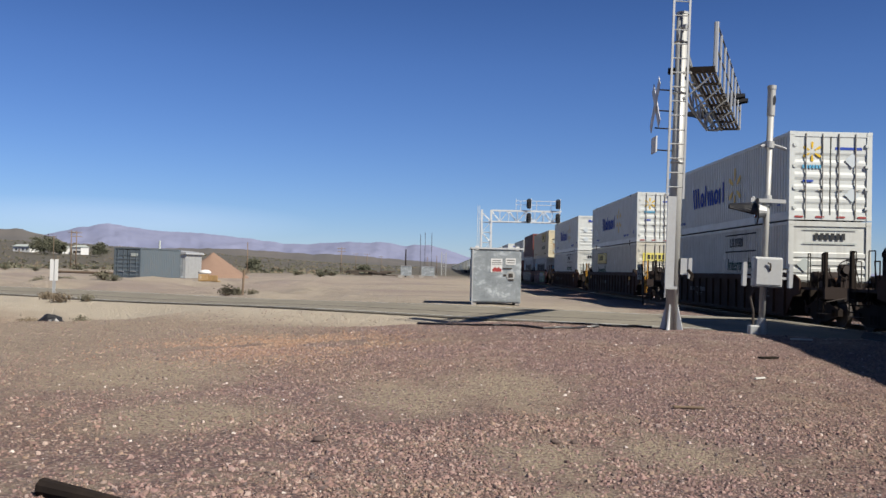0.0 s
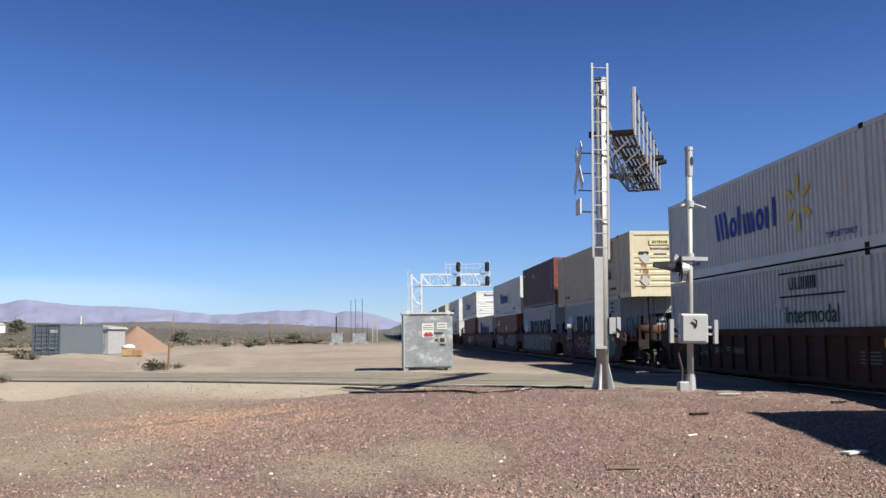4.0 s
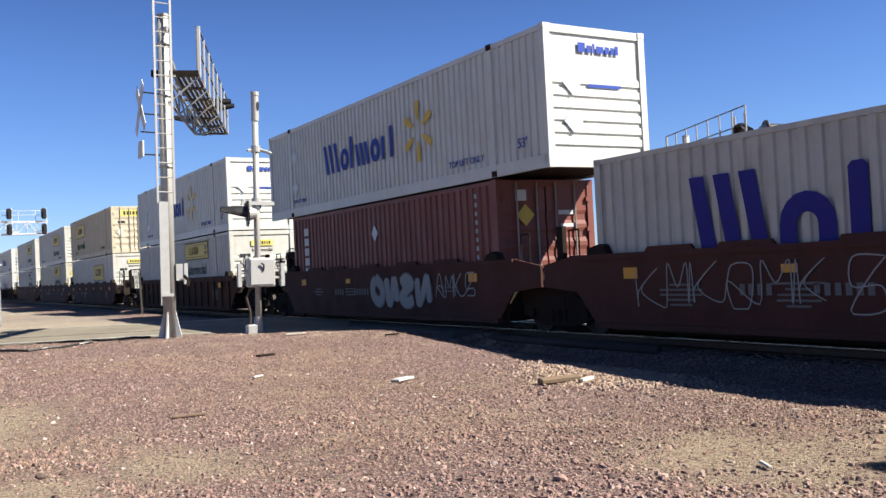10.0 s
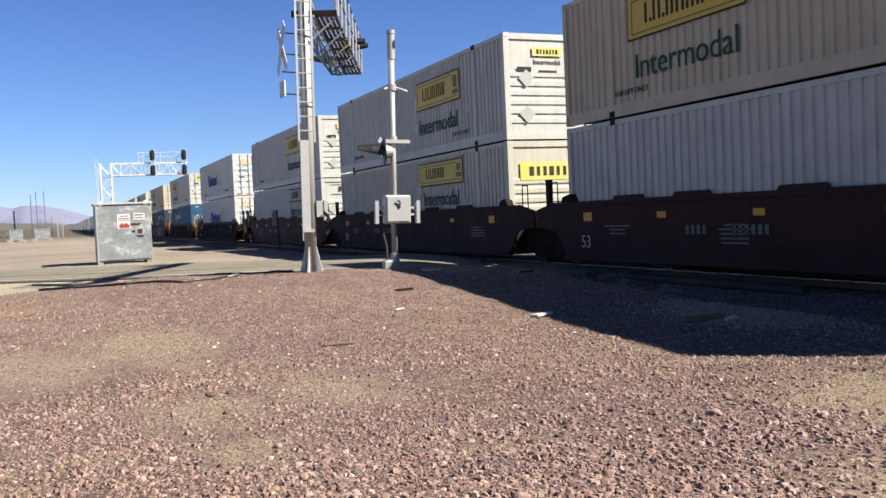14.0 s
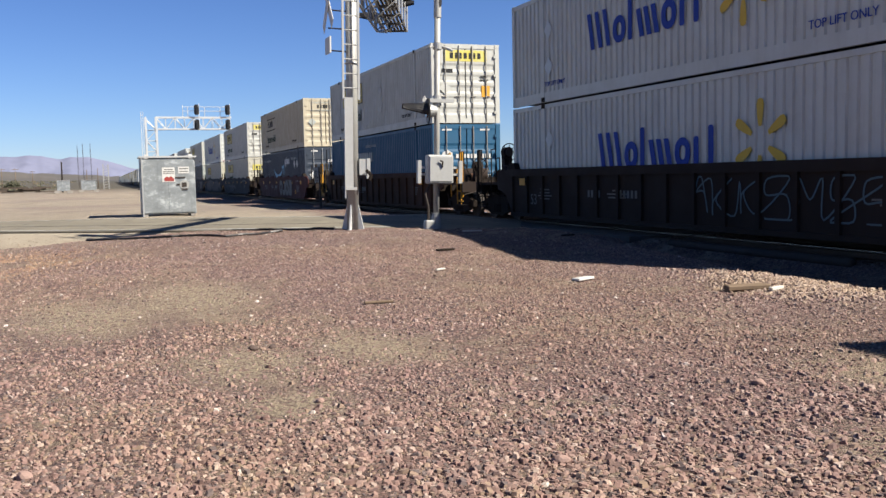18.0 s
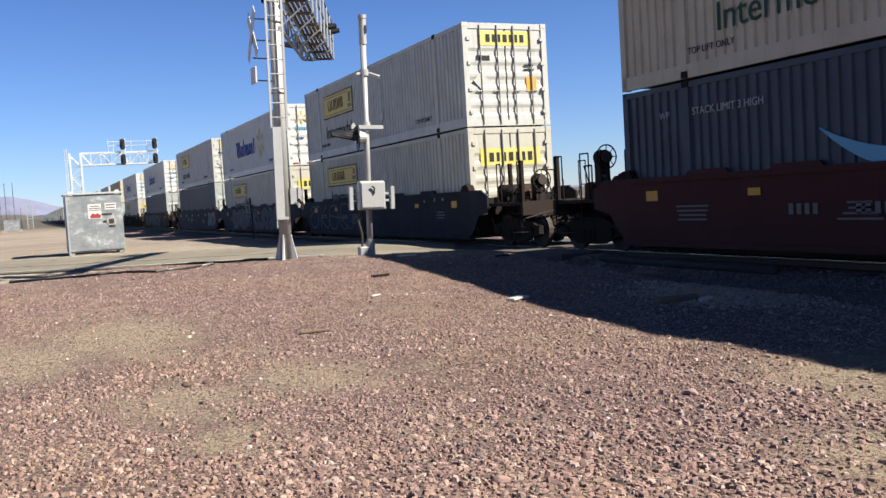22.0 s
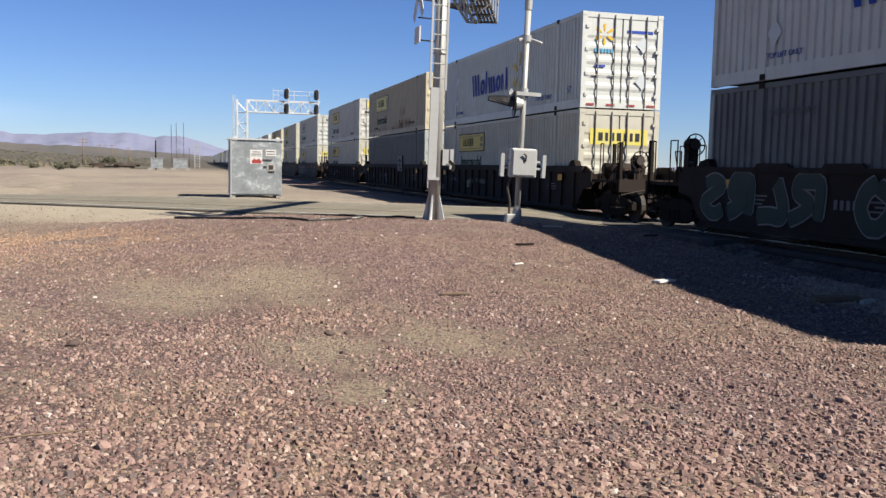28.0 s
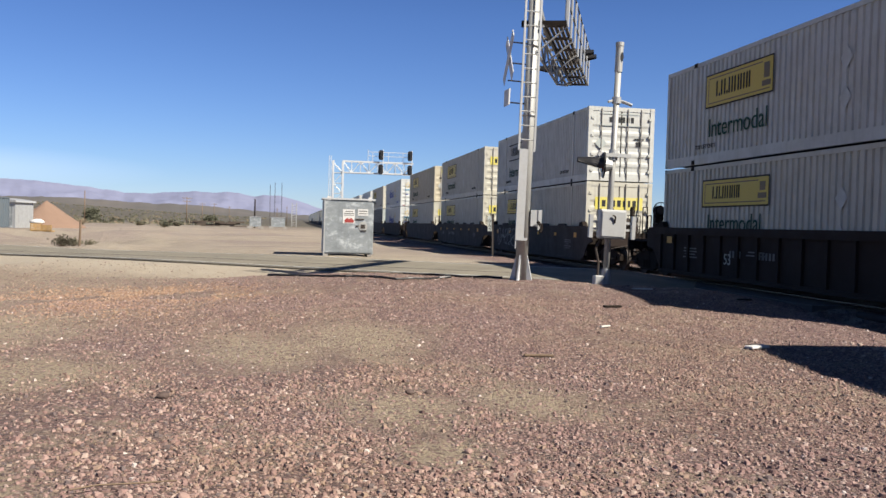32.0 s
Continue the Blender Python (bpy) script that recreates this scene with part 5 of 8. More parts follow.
def well_car(c, hw, style, mat, label, front, rear, pitch_f, pitch_r, detail=2, graf=(), marks=(), rails="under", seed=1, brake_f=True):
    """One well at train coordinate c. front, rear: 'end' (coupler) or 'joint' (a truck shared with the next well)."""
    car = thing("well_car", label, "well car")
    ride(car, MID, c, 0)
    m = M[mat]
    ext_f = (pitch_f / 2 - hw - 0.06) if front == "joint" else 0.9
    ext_r = (pitch_r / 2 - hw - 0.06) if rear == "joint" else 0.9
    top = 1.58
    out = car_side(hw, ext_f, ext_r, top)
    key = ("side", hw, round(ext_f, 2), round(ext_r, 2), style, mat)
    for sx in (-1, 1):
        o = part("side_sill", cached(key, lambda: mesh_of(prism(bmesh.new(), out, "x", 0.0, 0.05), "side_sill", m)), None, car, "" if detail < 2 else "steel side of the well")
        o.location.x = sx * (1.47 if style == "plate" else 1.44)
        o.scale.x = -sx
        chord = cached(("chord",) + key, lambda: mesh_of(box(bmesh.new(), -0.06, 0.10, -hw - 0.45, hw + 0.45, top - (0.2 if style == "ribbed" else 0.09), top + 0.012), "top_chord", m))
        if style == "ribbed" or detail > 1:
            o = part("top_chord", chord, None, car)
            o.location.x = sx * (1.47 if style == "plate" else 1.48)
            o.scale.x = -sx
        foot = cached(("foot",) + key, lambda: mesh_of(box(bmesh.new(), -0.05, 0.12, -hw + 0.2, hw - 0.2, 0.205, 0.31), "bottom_chord", m))
        o = part("bottom_chord", foot, None, car)
        o.location.x = sx * (1.47 if style == "plate" else 1.46)
        o.scale.x = -sx
    if style == "ribbed":
        n = round(2 * hw / 1.02)
        rib = cached(("rib", mat), lambda: mesh_of(prism(bmesh.new(), [(-0.055, 0.22), (0.055, 0.22), (0.055, 1.38), (-0.055, 1.38)], "x", -0.07, 0.0), "rib", m))
        for i in range(n + 1):
            o = part("rib", rib, None, car)
            o.location = (-1.44, -hw + 0.3 + i * (2 * hw - 0.6) / n, 0)
    elif detail > 1:
        # stepped lumps on the top edge and low lines on the plate
        for f in (-0.62, -0.3, 0.05, 0.4, 0.66):
            o = part("stiffener", cached(("stiff", mat), lambda: mesh_of(prism(bmesh.new(), [(-0.6, 1.57), (0.6, 1.57), (0.5, 1.68), (-0.5, 1.68)], "x", -0.03, 0.03), "stiffener", m)), None, car)
            o.location = (-1.45, f * hw, 0)
        for z in (0.62,):
            o = part("crease", cached(("crease", mat, hw), lambda: mesh_of(prism(bmesh.new(), [(-hw, 0.60), (hw, 0.60), (hw, 0.635), (-hw, 0.635)], "x", -0.014, 0.0), "crease", m)), None, car)
            o.location.x = -1.47
    part("well_floor", cached(("floor", hw, mat), lambda: mesh_of(box(bmesh.new(), -1.34, 1.34, -hw, hw, 0.23, 0.42), "well_floor", M["under"])), None, car)
    for sy in (-1, 1):
        o = part("bulkhead", cached(("bulk", mat), lambda: mesh_of(box(bmesh.new(), -1.36, 1.36, -0.05, 0.05, 0.4, 1.36), "bulkhead", M["under"])), None, car)
        o.location.y = sy * (hw + 0.02)
        k = part("cone_lock", cached("lock", lambda: mesh_of(prism(bmesh.new(), [(-0.28, 1.58), (0.28, 1.58), (0.2, 1.72), (-0.08, 1.78), (-0.2, 1.72)], "x", -0.1, 0.1), "cone_lock", M["under"])), None, car, "dark steel container guide")
        k.location = (-1.43, sy * (hw - 0.35), 0)
    if rear == "joint":
        (truck if detail > 1 else far_truck)(car, pitch_r / 2)
        if detail > 1:
            bm = bmesh.new()
            box(bm, -1.2, 1.2, hw + 0.1, pitch_r / 2 + 0.6, 1.0, 1.12)
            rod(bm, (0, pitch_r / 2 - 0.2, 0.8), (0, pitch_r / 2 - 0.2, 1.25), 0.35, 14)
            part("joint_plate", bm, M["under"], car)
            part("center_sill", box(bmesh.new(), -1.05, 1.05, hw + 0.08, pitch_r - hw - 0.08, 0.56, 0.98), M["under"], car, "dark centre sill over the shared truck")
            for yy in (hw + 0.3, pitch_r / 2 + 0.5):
                part("grab_rail", pipe(bmesh.new(), ((-1.4, yy, 1.0), (-1.4, yy, 2.1), (-1.4, yy + 0.3, 2.1), (-1.4, yy + 0.3, 1.0)), 0.017), M["under"], car)
            part("upright", box(bmesh.new(), -1.3, -1.2, pitch_r / 2 - 0.5, pitch_r / 2 - 0.3, 1.1, 2.2), M["under"], car)
    for e, d in ((front, -1), (rear, 1)):
        if e == "end":
            (truck if detail > 1 else far_truck)(car, d * (hw + 1.72))
            if detail > 0:
                end_gear(car, d * hw, d, style, m, rails, brake_f if d < 0 else not brake_f)
    if detail > 1:
        n = 6 if hw > 7 else 4
        for i in range(n):
            bm = bmesh.new()
            u = -hw + 1.2 + i * (2 * hw - 2.4) / (n - 1)
            if style == "ribbed" and 0 < i < n - 1:
                continue
            w = 0.3 if 0 < i < n - 1 else 0.36
            slab(bm, u - w / 2, u + w / 2, 1.16 if 0 < i < n - 1 else 1.12, 1.29 if 0 < i < n - 1 else 1.32)
            on_side("reflector", bm, M["orange"], car, "amber reflective strip", -1.58 if style == "ribbed" else -1.487)
        rnd = random.Random(seed)
        bm = bmesh.new()
        for u in (-hw + 2.2, hw * 0.25, hw - 2.4):
            for j in range(rnd.randint(2, 5)):
                w = rnd.uniform(0.4, 1.0)
                slab(bm, u - w / 2, u + w / 2, 0.98 - j * 0.085, 1.015 - j * 0.085)
        for u0, nn, h in ((hw * 0.42, 4, 0.24), (hw * 0.42 - 1.35, 6, 0.24)):
            for j in range(nn):
                slab(bm, u0 - j * 0.17 - 0.10, u0 - j * 0.17, 0.82, 0.82 + h * 0.75)
        on_side("stencil", bm, M["grafd"], car, "rows of small stencilled lettering", (-1.454 if style == "ribbed" else -1.487))["kind"] = "stuff"
    for words, size, u, v, mt in marks:
        side_text(words, size, M[mt], car, u, v, -1.455 if style == "ribbed" else -1.488)
    for g in graf:
        if len(g) == 6:
            sprayed_patch(car, *g, -1.484)
            continue
        if len(g) == 7:
            throwup(car, *g, -1.487 if style == "plate" else -1.454)
            continue
        graffiti(car, *g[:4], g[4], g[5], g[6], -1.487 if style == "plate" else -1.452, *(g[7:]))
    return car


# ---------------------------------------------------------------- the consist
FRONT = {0: 30.0, 1: 53.69, 2: 77.25, 3: 98.82, 4: 116.14, 5: 129.68, 6: 146.93, 7: 160.46, 8: 181.64, 9: 205.44, 10: 224.79, 11: 244.25, 12: 267.4, 13: 290.73, 14: 314.07, 15: 337.65, 16: 357.12, 17: 376.52, 18: 400.55, 19: 424.19, 20: 444.11, 21: 464.13, 22: 488.0, 23: 507.91}
L53, L40 = 16.15, 12.19
FLOOR, UPPER = 0.43, 3.43

LABELS = {
    "spark": "white corrugated container with blue marks and a yellow sunburst",
    "truck": "white corrugated container with a yellow sign and green lettering",
    "beige": "faded beige corrugated container with rust at its end",
    "rusty": "rust-streaked cream container with a worn yellow sign",
    "maroon": "dark maroon corrugated sea container",
    "redox": "oxide-red corrugated sea container",
    "maersk": "grey-blue sea container with a white star on light blue",
    "matson": "off-white sea container with large blue marks",
    "robin": "blue corrugated container with pale hexagon mark",
    "smile": "navy container with a light blue curved stroke",
    "grey": "plain grey corrugated container with a pale door end",
}


def load(kind, s, z, length, end, detail):
    if kind == "spark":
        c = container(s, z, length, "walmart", end, LABELS["spark"], detail)
        spark_side(c, length, (0.9 if z < 2 else 0.4) if end == "door" else 0.7)
        dress_end(c, "spark", end)
    elif kind in ("truck_y", "truck_low", "truck_w", "truck_nopanel", "truck_box"):
        mat = {"truck_box": "jbwhite", "truck_y": "jbwhite", "truck_low": "jbcream", "truck_w": "jbcream", "truck_nopanel": "jbwhite"}[kind]
        c = container(s, z, length, mat, end, LABELS["truck"], detail)
        low = z < 2
        if kind == "truck_box":
            truck_side(c, length, word="", at=5.0, v0=1.36, tall=0.98)
        else:
            truck_side(c, length, panel="" if kind == "truck_nopanel" else "yellow", at=4.9 if end == "nose" else None, v0=(2.0 if end == "nose" else 1.78) if low else 1.58, tall=0.7 if low else 0.86, word_v=(1.5 if end == "nose" else 1.29) if low else 0.95, big_word=0.68 if low else 0.74)
        dress_end(c, {"truck_nopanel": "truck_w", "truck_box": "truck_y"}.get(kind, kind), end)
    elif kind in ("beige", "beige_w", "rusty"):
        c = container(s, z, length, "rusty" if kind == "rusty" else "beige", end, LABELS["rusty" if kind == "rusty" else "beige"], detail, "rustend" if end == "nose" or kind == "rusty" else None)
        truck_side(c, length, panel="" if kind == "beige_w" else "pale_lemon" if end == "nose" else "lemon" if kind == "rusty" else "yellow", at=4.9 if end == "nose" else None, v0=1.85 if end == "nose" else 1.58, word_v=1.2 if end == "nose" else 0.95, plates=False)
        dress_end(c, "truck_w" if kind == "beige_w" else "truck_old" if end == "nose" else "truck_y", end)
        if kind == "rusty":
            rust_runs(c)
        if end == "nose":
            end_runs(c)
    elif kind == "maroon":
        c = container(s, z, length, "maroon", end, LABELS["maroon"], detail, "redox")
        diamonds(c, ((length * 0.62, 2.2),), "palegrey", 0.18)
        dress_end(c, "hazard", end)
        bm = bmesh.new()
        for j in range(8):
            slab(bm, 0.85, 0.95, 2.5 - j * 0.22, 2.62 - j * 0.22)
        slab(bm, length - 1.1, length - 0.5, 2.35, 2.5)
        on_side("small_writing", bm, M["palegrey"], c, "pale lettering, too small to read")
    elif kind in ("redox", "redox_t"):
        c = container(s, z, length, "redox", end, LABELS["redox"], detail)
        if kind == "redox":
            bm = bmesh.new()
            slab(bm, length - 2.0, length - 0.9, 1.85, 2.32, 0.003)
            on_side("white_panel", bm, M["white"], c, "white sign panel")
            on_side("sign_mark", blocks(length - 1.05, 2.0, ((0.5, 1, 0), (0.65, 1, 0), (0.65, 1, 0)), 0.24), M["dark"], c, "", SIDE_X - 0.005)
            diamonds(c, ((length * 0.47, 1.6),), "silver", 0.2)
        else:
            bm = bmesh.new()
            for j in range(6):
                slab(bm, length - 1.3, length - 0.95, 2.3 - j * 0.32, 2.54 - j * 0.32)
            on_side("vertical_mark", bm, M["white"], c, "white shapes one above another")
            diamonds(c, ((length * 0.5, 2.1),), "silver", 0.2)
        bm = bmesh.new()
        for j in range(9):
            slab(bm, 0.8, 0.9, 2.6 - j * 0.2, 2.7 - j * 0.2)
        on_side("small_writing", bm, M["palegrey"], c, "pale lettering, too small to read")
        dress_end(c, "hazard", end)
    elif kind == "maersk":
        c = container(s, z, length, "maersk", end, LABELS["maersk"], detail)
        star_side(c, length)
        dress_end(c, "plainbars", end)
        end_diamonds(c, ((-0.6, 1.6),), "lblue")
    elif kind == "matson":
        c = container(s, z, length, "matson", end, LABELS["matson"], detail)
        letter_shapes("blue_mark", length - 2.4, 0.72, tuple((w * 0.84, h, d) for w, h, d in WORD6), 1.62, "mblue", c)
        end_bars(c, [(-0.75 + i * 0.16, 1.75, 0.11, 0.2) for i in range(6)], "mblue", -0.02)
        end_bars(c, ((0.65, 1.8, 0.7, 0.1), (0.65, 1.65, 0.4, 0.08)), "dark", -0.02)
    elif kind == "robin":
        c = container(s, z, length, "chblue", end, LABELS["robin"], detail)
        bm = bmesh.new()
        u, v = length - 4.0, 1.95
        for i in range(6):
            a, b = math.pi / 6 + i * math.pi / 3, math.pi / 6 + (i + 1) * math.pi / 3
            poly(bm, [(u + r * math.cos(q), v + r * math.sin(q)) for r, q in ((0.5, a), (0.5, b), (0.38, b), (0.38, a))])
            poly(bm, [(u + 0.3 * math.cos(a) + 0.04, v + 0.3 * math.sin(a)), (u + 0.3 * math.cos(a) - 0.04, v + 0.3 * math.sin(a)), (u - 0.03, v), (u + 0.03, v)])
        on_side("hexagon_mark", bm, M["palegrey"], c, "pale hexagon mark")
        on_side("pale_mark", blocks(u - 0.45, v - 0.2, ((0.55, 1, 0), (0.2, 0.2, 0), (0.6, 1, 0), (0.2, 0.2, 0)) + ((0.62, 1, 0),) * 8, 0.43), M["palegrey"], c, "row of plain pale shapes")
        side_text("WARNING HIGH CUBE", 0.17, M["palegrey"], c, length - 7.6, 2.45)
        dress_end(c, "robin", end)
    elif kind == "smile":
        c = container(s, z, length, "navy", end, LABELS["smile"], detail)
        bm = bmesh.new()
        n = 16
        outer = [(length - 5.2 - 3.6 * i / n, 1.75 - 0.72 * math.sin(math.pi * (i / n) ** 0.9)) for i in range(n + 1)]
        inner = [(length - 5.2 - 3.6 * i / n, 1.77 - 0.42 * math.sin(math.pi * (i / n) ** 0.9)) for i in range(n + 1)]
        poly(bm, outer + inner[::-1])
        poly(bm, [(length - 8.35, 1.92), (length - 9.2, 2.02), (length - 9.2, 1.3), (length - 9.0, 1.35), (length - 9.0, 1.8), (length - 8.4, 1.72)], 0.005)
        on_side("curved_stroke", bm, M["lblue"], c, "light blue curved stroke with a hook")
        on_side("white_mark", blocks(length - 9.5, 2.02, ((0.5, 0.9, -0.3), (0.3, 0.6, 0), (0.14, 0.85, 0), (0.85, 0.6, 0), (0.5, 0.6, 0)), 0.58), M["white"], c, "row of plain white shapes")
        diamonds(c, ((3.35, 2.0), (2.45, 2.0)), "white", 0.26)
        side_text("TOP LIFT ONLY", 0.24, M["palegrey"], c, 3.6, 2.35)
        side_text("STACK LIMIT 3 HIGH", 0.2, M["palegrey"], c, length - 3.1, 2.35)
        side_text("WP", 0.2, M["palegrey"], c, length - 1.35, 2.35)
        dress_end(c, "smile", end)
    else:
        c = container(s, z, length, "grey53", end, LABELS["grey"], detail, "palegrey")
        side_text("TOP LIFT ONLY", 0.22, M["grafd"], c, length - 3.0, 2.3)
        if kind == "grey_g":
            bm = bmesh.new()
            slab(bm, length - 5.2, length - 4.7, 1.2, 1.9)
            on_side("green_mark", bm, M["grafg"], c, "small green mark")
        dress_end(c, "plainbars", end)
    return c


def rust_runs(c):
    """Rust that has run down from the side's seams."""
    rnd = random.Random(5)
    bm = bmesh.new()
    for i in range(58):
        if i < 26:      # eaten paint creeping up from the bottom rail
            u, v, w, h = rnd.uniform(6.2, 12.6), 0.27, rnd.uniform(0.02, 0.06), -rnd.uniform(0.05, 0.22)
        elif i < 48:    # clustered runs in the leading half
            u, v, w, h = rnd.gauss(5.3, 0.8), rnd.uniform(0.45, 0.8), rnd.uniform(0.02, 0.07), rnd.uniform(0.1, 0.4)
        else:
            u, v, w, h = rnd.gauss(5.6, 0.35), rnd.uniform(1.1, 1.5), rnd.uniform(0.02, 0.05), rnd.uniform(0.1, 0.3)
        poly(bm, [(u - w, v), (u, v + 0.03), (u + w, v + 0.02), (u + w * 0.6, v - h), (u - w * 0.2, v - h * 1.15)], 0.002)
    on_side("rust_run", bm, M["rustrun"], c, "brown runs of rust", SIDE_X + 0.006)


def end_runs(c):
    rnd = random.Random(17)
    bm = bmesh.new()
    for u in (-0.72, 0.72):
        for z in (0.62, 0.92, 1.2, 1.5):
            for q in range(8):
                a, w, h = u + rnd.gauss(0, 0.09), rnd.uniform(0.015, 0.05), rnd.uniform(0.08, 0.25)
                prism(bm, [(a - w, z), (a + w, z), (a + w * 0.5, z - h), (a - w * 0.4, z - h)], "y", 0.012 - 0.0006 * q, 0.017)
    part("rust_run", bm, M["rustwash"], c, "dark runs of rust on the end wall")["kind"] = "stuff"


TRAIN = [
    # front of the stack, upper load, lower load, car style, car colour, joints, length of the well
    (-1, ("spark", "door"), ("truck_y", "door"), "ribbed", "carrust", "end", "end"),
    (0, ("spark", "door"), ("truck_nopanel", "nose"), "ribbed", "carbrown", "end", "end"),
    (1, ("spark", "door"), ("truck_low", "door"), "ribbed", "carbrown", "end", "end"),
    (2, ("spark", "nose"), ("truck_nopanel", "nose"), "ribbed", "carrust", "end", "end"),
    (3, ("beige", "nose"), ("maersk", "door"), "plate", "carbnsf", "end", "joint"),
    (4, ("maroon", "door"), ("maersk", "door"), "plate", "carbnsf", "joint", "joint"),
    (5, ("spark", "nose"), ("redox", "door"), "plate", "carbnsf", "joint", "joint"),
    (6, None, ("matson", "door"), "plate", "carbnsf", "joint", "joint"),
    (7, ("spark", "nose"), ("redox_t", "door"), "plate", "carbnsf", "joint", "end"),
    (8, ("spark", "nose"), ("truck_y", "nose"), "ribbed", "carrust", "end", "end"),
    (9, ("beige", "door"), ("truck_box", "nose"), "plate", "cardkred", "end", "joint"),
    (10, ("truck_y", "nose"), ("truck_low", "nose"), "plate", "cardkred", "joint", "joint"),
    (11, ("truck_y", "nose"), ("truck_nopanel", "nose"), "plate", "carbnsf", "joint", "end"),
    (12, ("spark", "door"), ("spark", "door"), "ribbed", "cardark", "end", "end"),
    (13, ("truck_y", "door"), ("robin", "door"), "ribbed", "carrust", "end", "end"),
    (14, ("beige_w", "door"), ("smile", "door"), "plate", "carmaroon", "end", "end"),
    (15, ("truck_y", "door"), ("truck_low", "door"), "plate", "carnavy", "end", "joint"),
    (16, ("spark", "door"), ("truck_low", "door"), "plate", "carnavy", "joint", "joint"),
    (17, ("truck_y", "door"), ("grey_g", "door"), "plate", "carnavy", "joint", "end"),
    (18, ("spark", "door"), ("grey", "door"), "plate", "cardark", "end", "end"),
    (19, ("spark", "door"), ("truck_low", "door"), "ribbed", "cardark", "end", "joint"),
    (20, ("rusty", "door"), ("grey", "door"), "ribbed", "cardark", "joint", "joint"),
    (21, ("truck_y", "door"), ("truck_low", "door"), "ribbed", "cardark", "joint", "end"),
    (22, ("truck_nopanel", "door"), ("truck_low", "door"), "plate", "cargrey", "end", "joint"),
    (23, ("truck_low", "door"), ("truck_low", "door"), "plate", "cargrey", "joint", "joint"),
    (24, ("beige", "door"), ("truck_low", "door"), "plate", "cargrey", "joint", "end"),
]
GRAF = {
    0: (), 2: ((4.0, 5.0, 0.7, 1.15, "grafb", 0.02, 21, 5, 0.4),),
    3: ((-5.6, -0.2, 0.34, 1.52, "spraygreen", 31), (-5.0, -0.8, 0.38, 1.46, "graf", "spraygreen", 34), (0.4, 5.4, 0.45, 1.35, "grafr", 0.05, 33, 6, 0.9)),
    4: ((-5.6, 5.6, 0.34, 1.5, "grafg", 41), (-5.4, 5.4, 0.36, 1.5, "grafs", "dark", 42)),
    5: ((1.2, 4.1, 0.56, 1.48, "graf", "grafd", 51), (-4.4, -1.9, 0.95, 1.48, "grafv", "graf", 52), (-4.6, -1.9, 0.52, 1.02, "grafv", "graf", 54), (-1.9, -0.5, 0.6, 1.2, "grafy", 0.07, 55, 5, 0.5), (-5.8, -4.3, 0.6, 1.45, "graf", 0.018, 53, 6, 0.4)),
    6: ((-4.6, 0.8, 0.55, 1.45, "graf", 0.012, 61, 7, 0.7), (1.4, 5.0, 0.6, 1.4, "graf", 0.011, 62, 6, 0.6)),
    7: ((-3.0, 0.1, 0.45, 1.42, "graf", "grafd", 71), (-4.9, -3.4, 0.7, 1.35, "graf", 0.016, 73, 7, 0.5)),
    12: ((-6.0, -0.9, 0.5, 1.32, "grafb", 0.018, 121, 6, 0.75),),
    13: ((4.6, 5.4, 0.4, 1.2, "graf", 0.018, 131, 6, 0.4),),
    14: ((-4.4, 0.1, 0.3, 1.46, "grafs", "dark", 141), (-3.0, -2.0, 0.5, 1.4, "grafd", 0.025, 142, 5, 0.4)),
    15: ((1.8, 8.0, 0.4, 1.45, "grafb", 0.022, 151, 6, 1.3),),
    16: ((-5.6, 5.5, 0.27, 1.5, "grafn", "grafd2", 161), (-7.4, -6.3, 0.5, 1.3, "graf", 0.016, 162, 6, 0.4)),
    17: ((-8.0, -5.2, 0.4, 1.45, "grafd", "dark", 171),),
    18: ((3.6, 8.0, 0.36, 1.5, "grafgd", "grafd2", 181), (-3.6, 2.8, 0.36, 1.5, "grafgd", "grafd2", 182)),
    22: ((2.0, 7.0, 0.5, 1.4, "graf", 0.02, 221, 6, 0.8),),
}
MARK = {
    3: (("125T", 0.2, -7.0, 1.2, "palegrey"),), 9: (("53", 0.42, 7.2, 0.62, "palegrey"),), 10: (("53", 0.42, 7.2, 0.62, "palegrey"),),
    12: (("53", 0.42, 6.6, 0.7, "grafd"),), 14: (("53", 0.36, -5.3, 0.6, "orange"), ("45", 0.16, -5.6, 1.3, "palegrey"), ("48", 0.16, -6.1, 1.3, "palegrey"), ("53", 0.16, -6.9, 1.3, "palegrey")),
    15: (("40", 0.14, -4.9, 1.35, "palegrey"), ("45", 0.16, -5.7, 1.38, "palegrey"), ("48", 0.16, -6.3, 1.38, "palegrey"), ("B", 0.3, 0.3, 0.8, "palegrey")),
    17: (("53", 0.4, -3.2, 0.75, "palegrey"),), 19: (("53", 0.42, 3.6, 0.75, "palegrey"), ("125T", 0.32, 8.0, 0.5, "palegrey")), 20: (("53", 0.42, 1.3, 0.62, "palegrey"), ("45", 0.14, -6.4, 1.4, "palegrey"), ("48", 0.14, -7.0, 1.4, "palegrey"), ("53", 0.14, -7.6, 1.4, "palegrey")),
    21: (("53", 0.42, 3.6, 0.75, "palegrey"),),
}
CAR_LABEL = {"cardkred": "dark maroon-brown plate-sided well car", "carrust": "rust-brown ribbed steel well car", "carbrown": "brown ribbed steel well car", "carbnsf": "oxide-red plate-sided well car with graffiti", "carmaroon": "maroon plate-sided well car with graffiti",
             "carnavy": "dark blue plate-sided well car with faded graffiti", "cardark": "dark brown steel well car", "cargrey": "grey-brown plate-sided well car"}
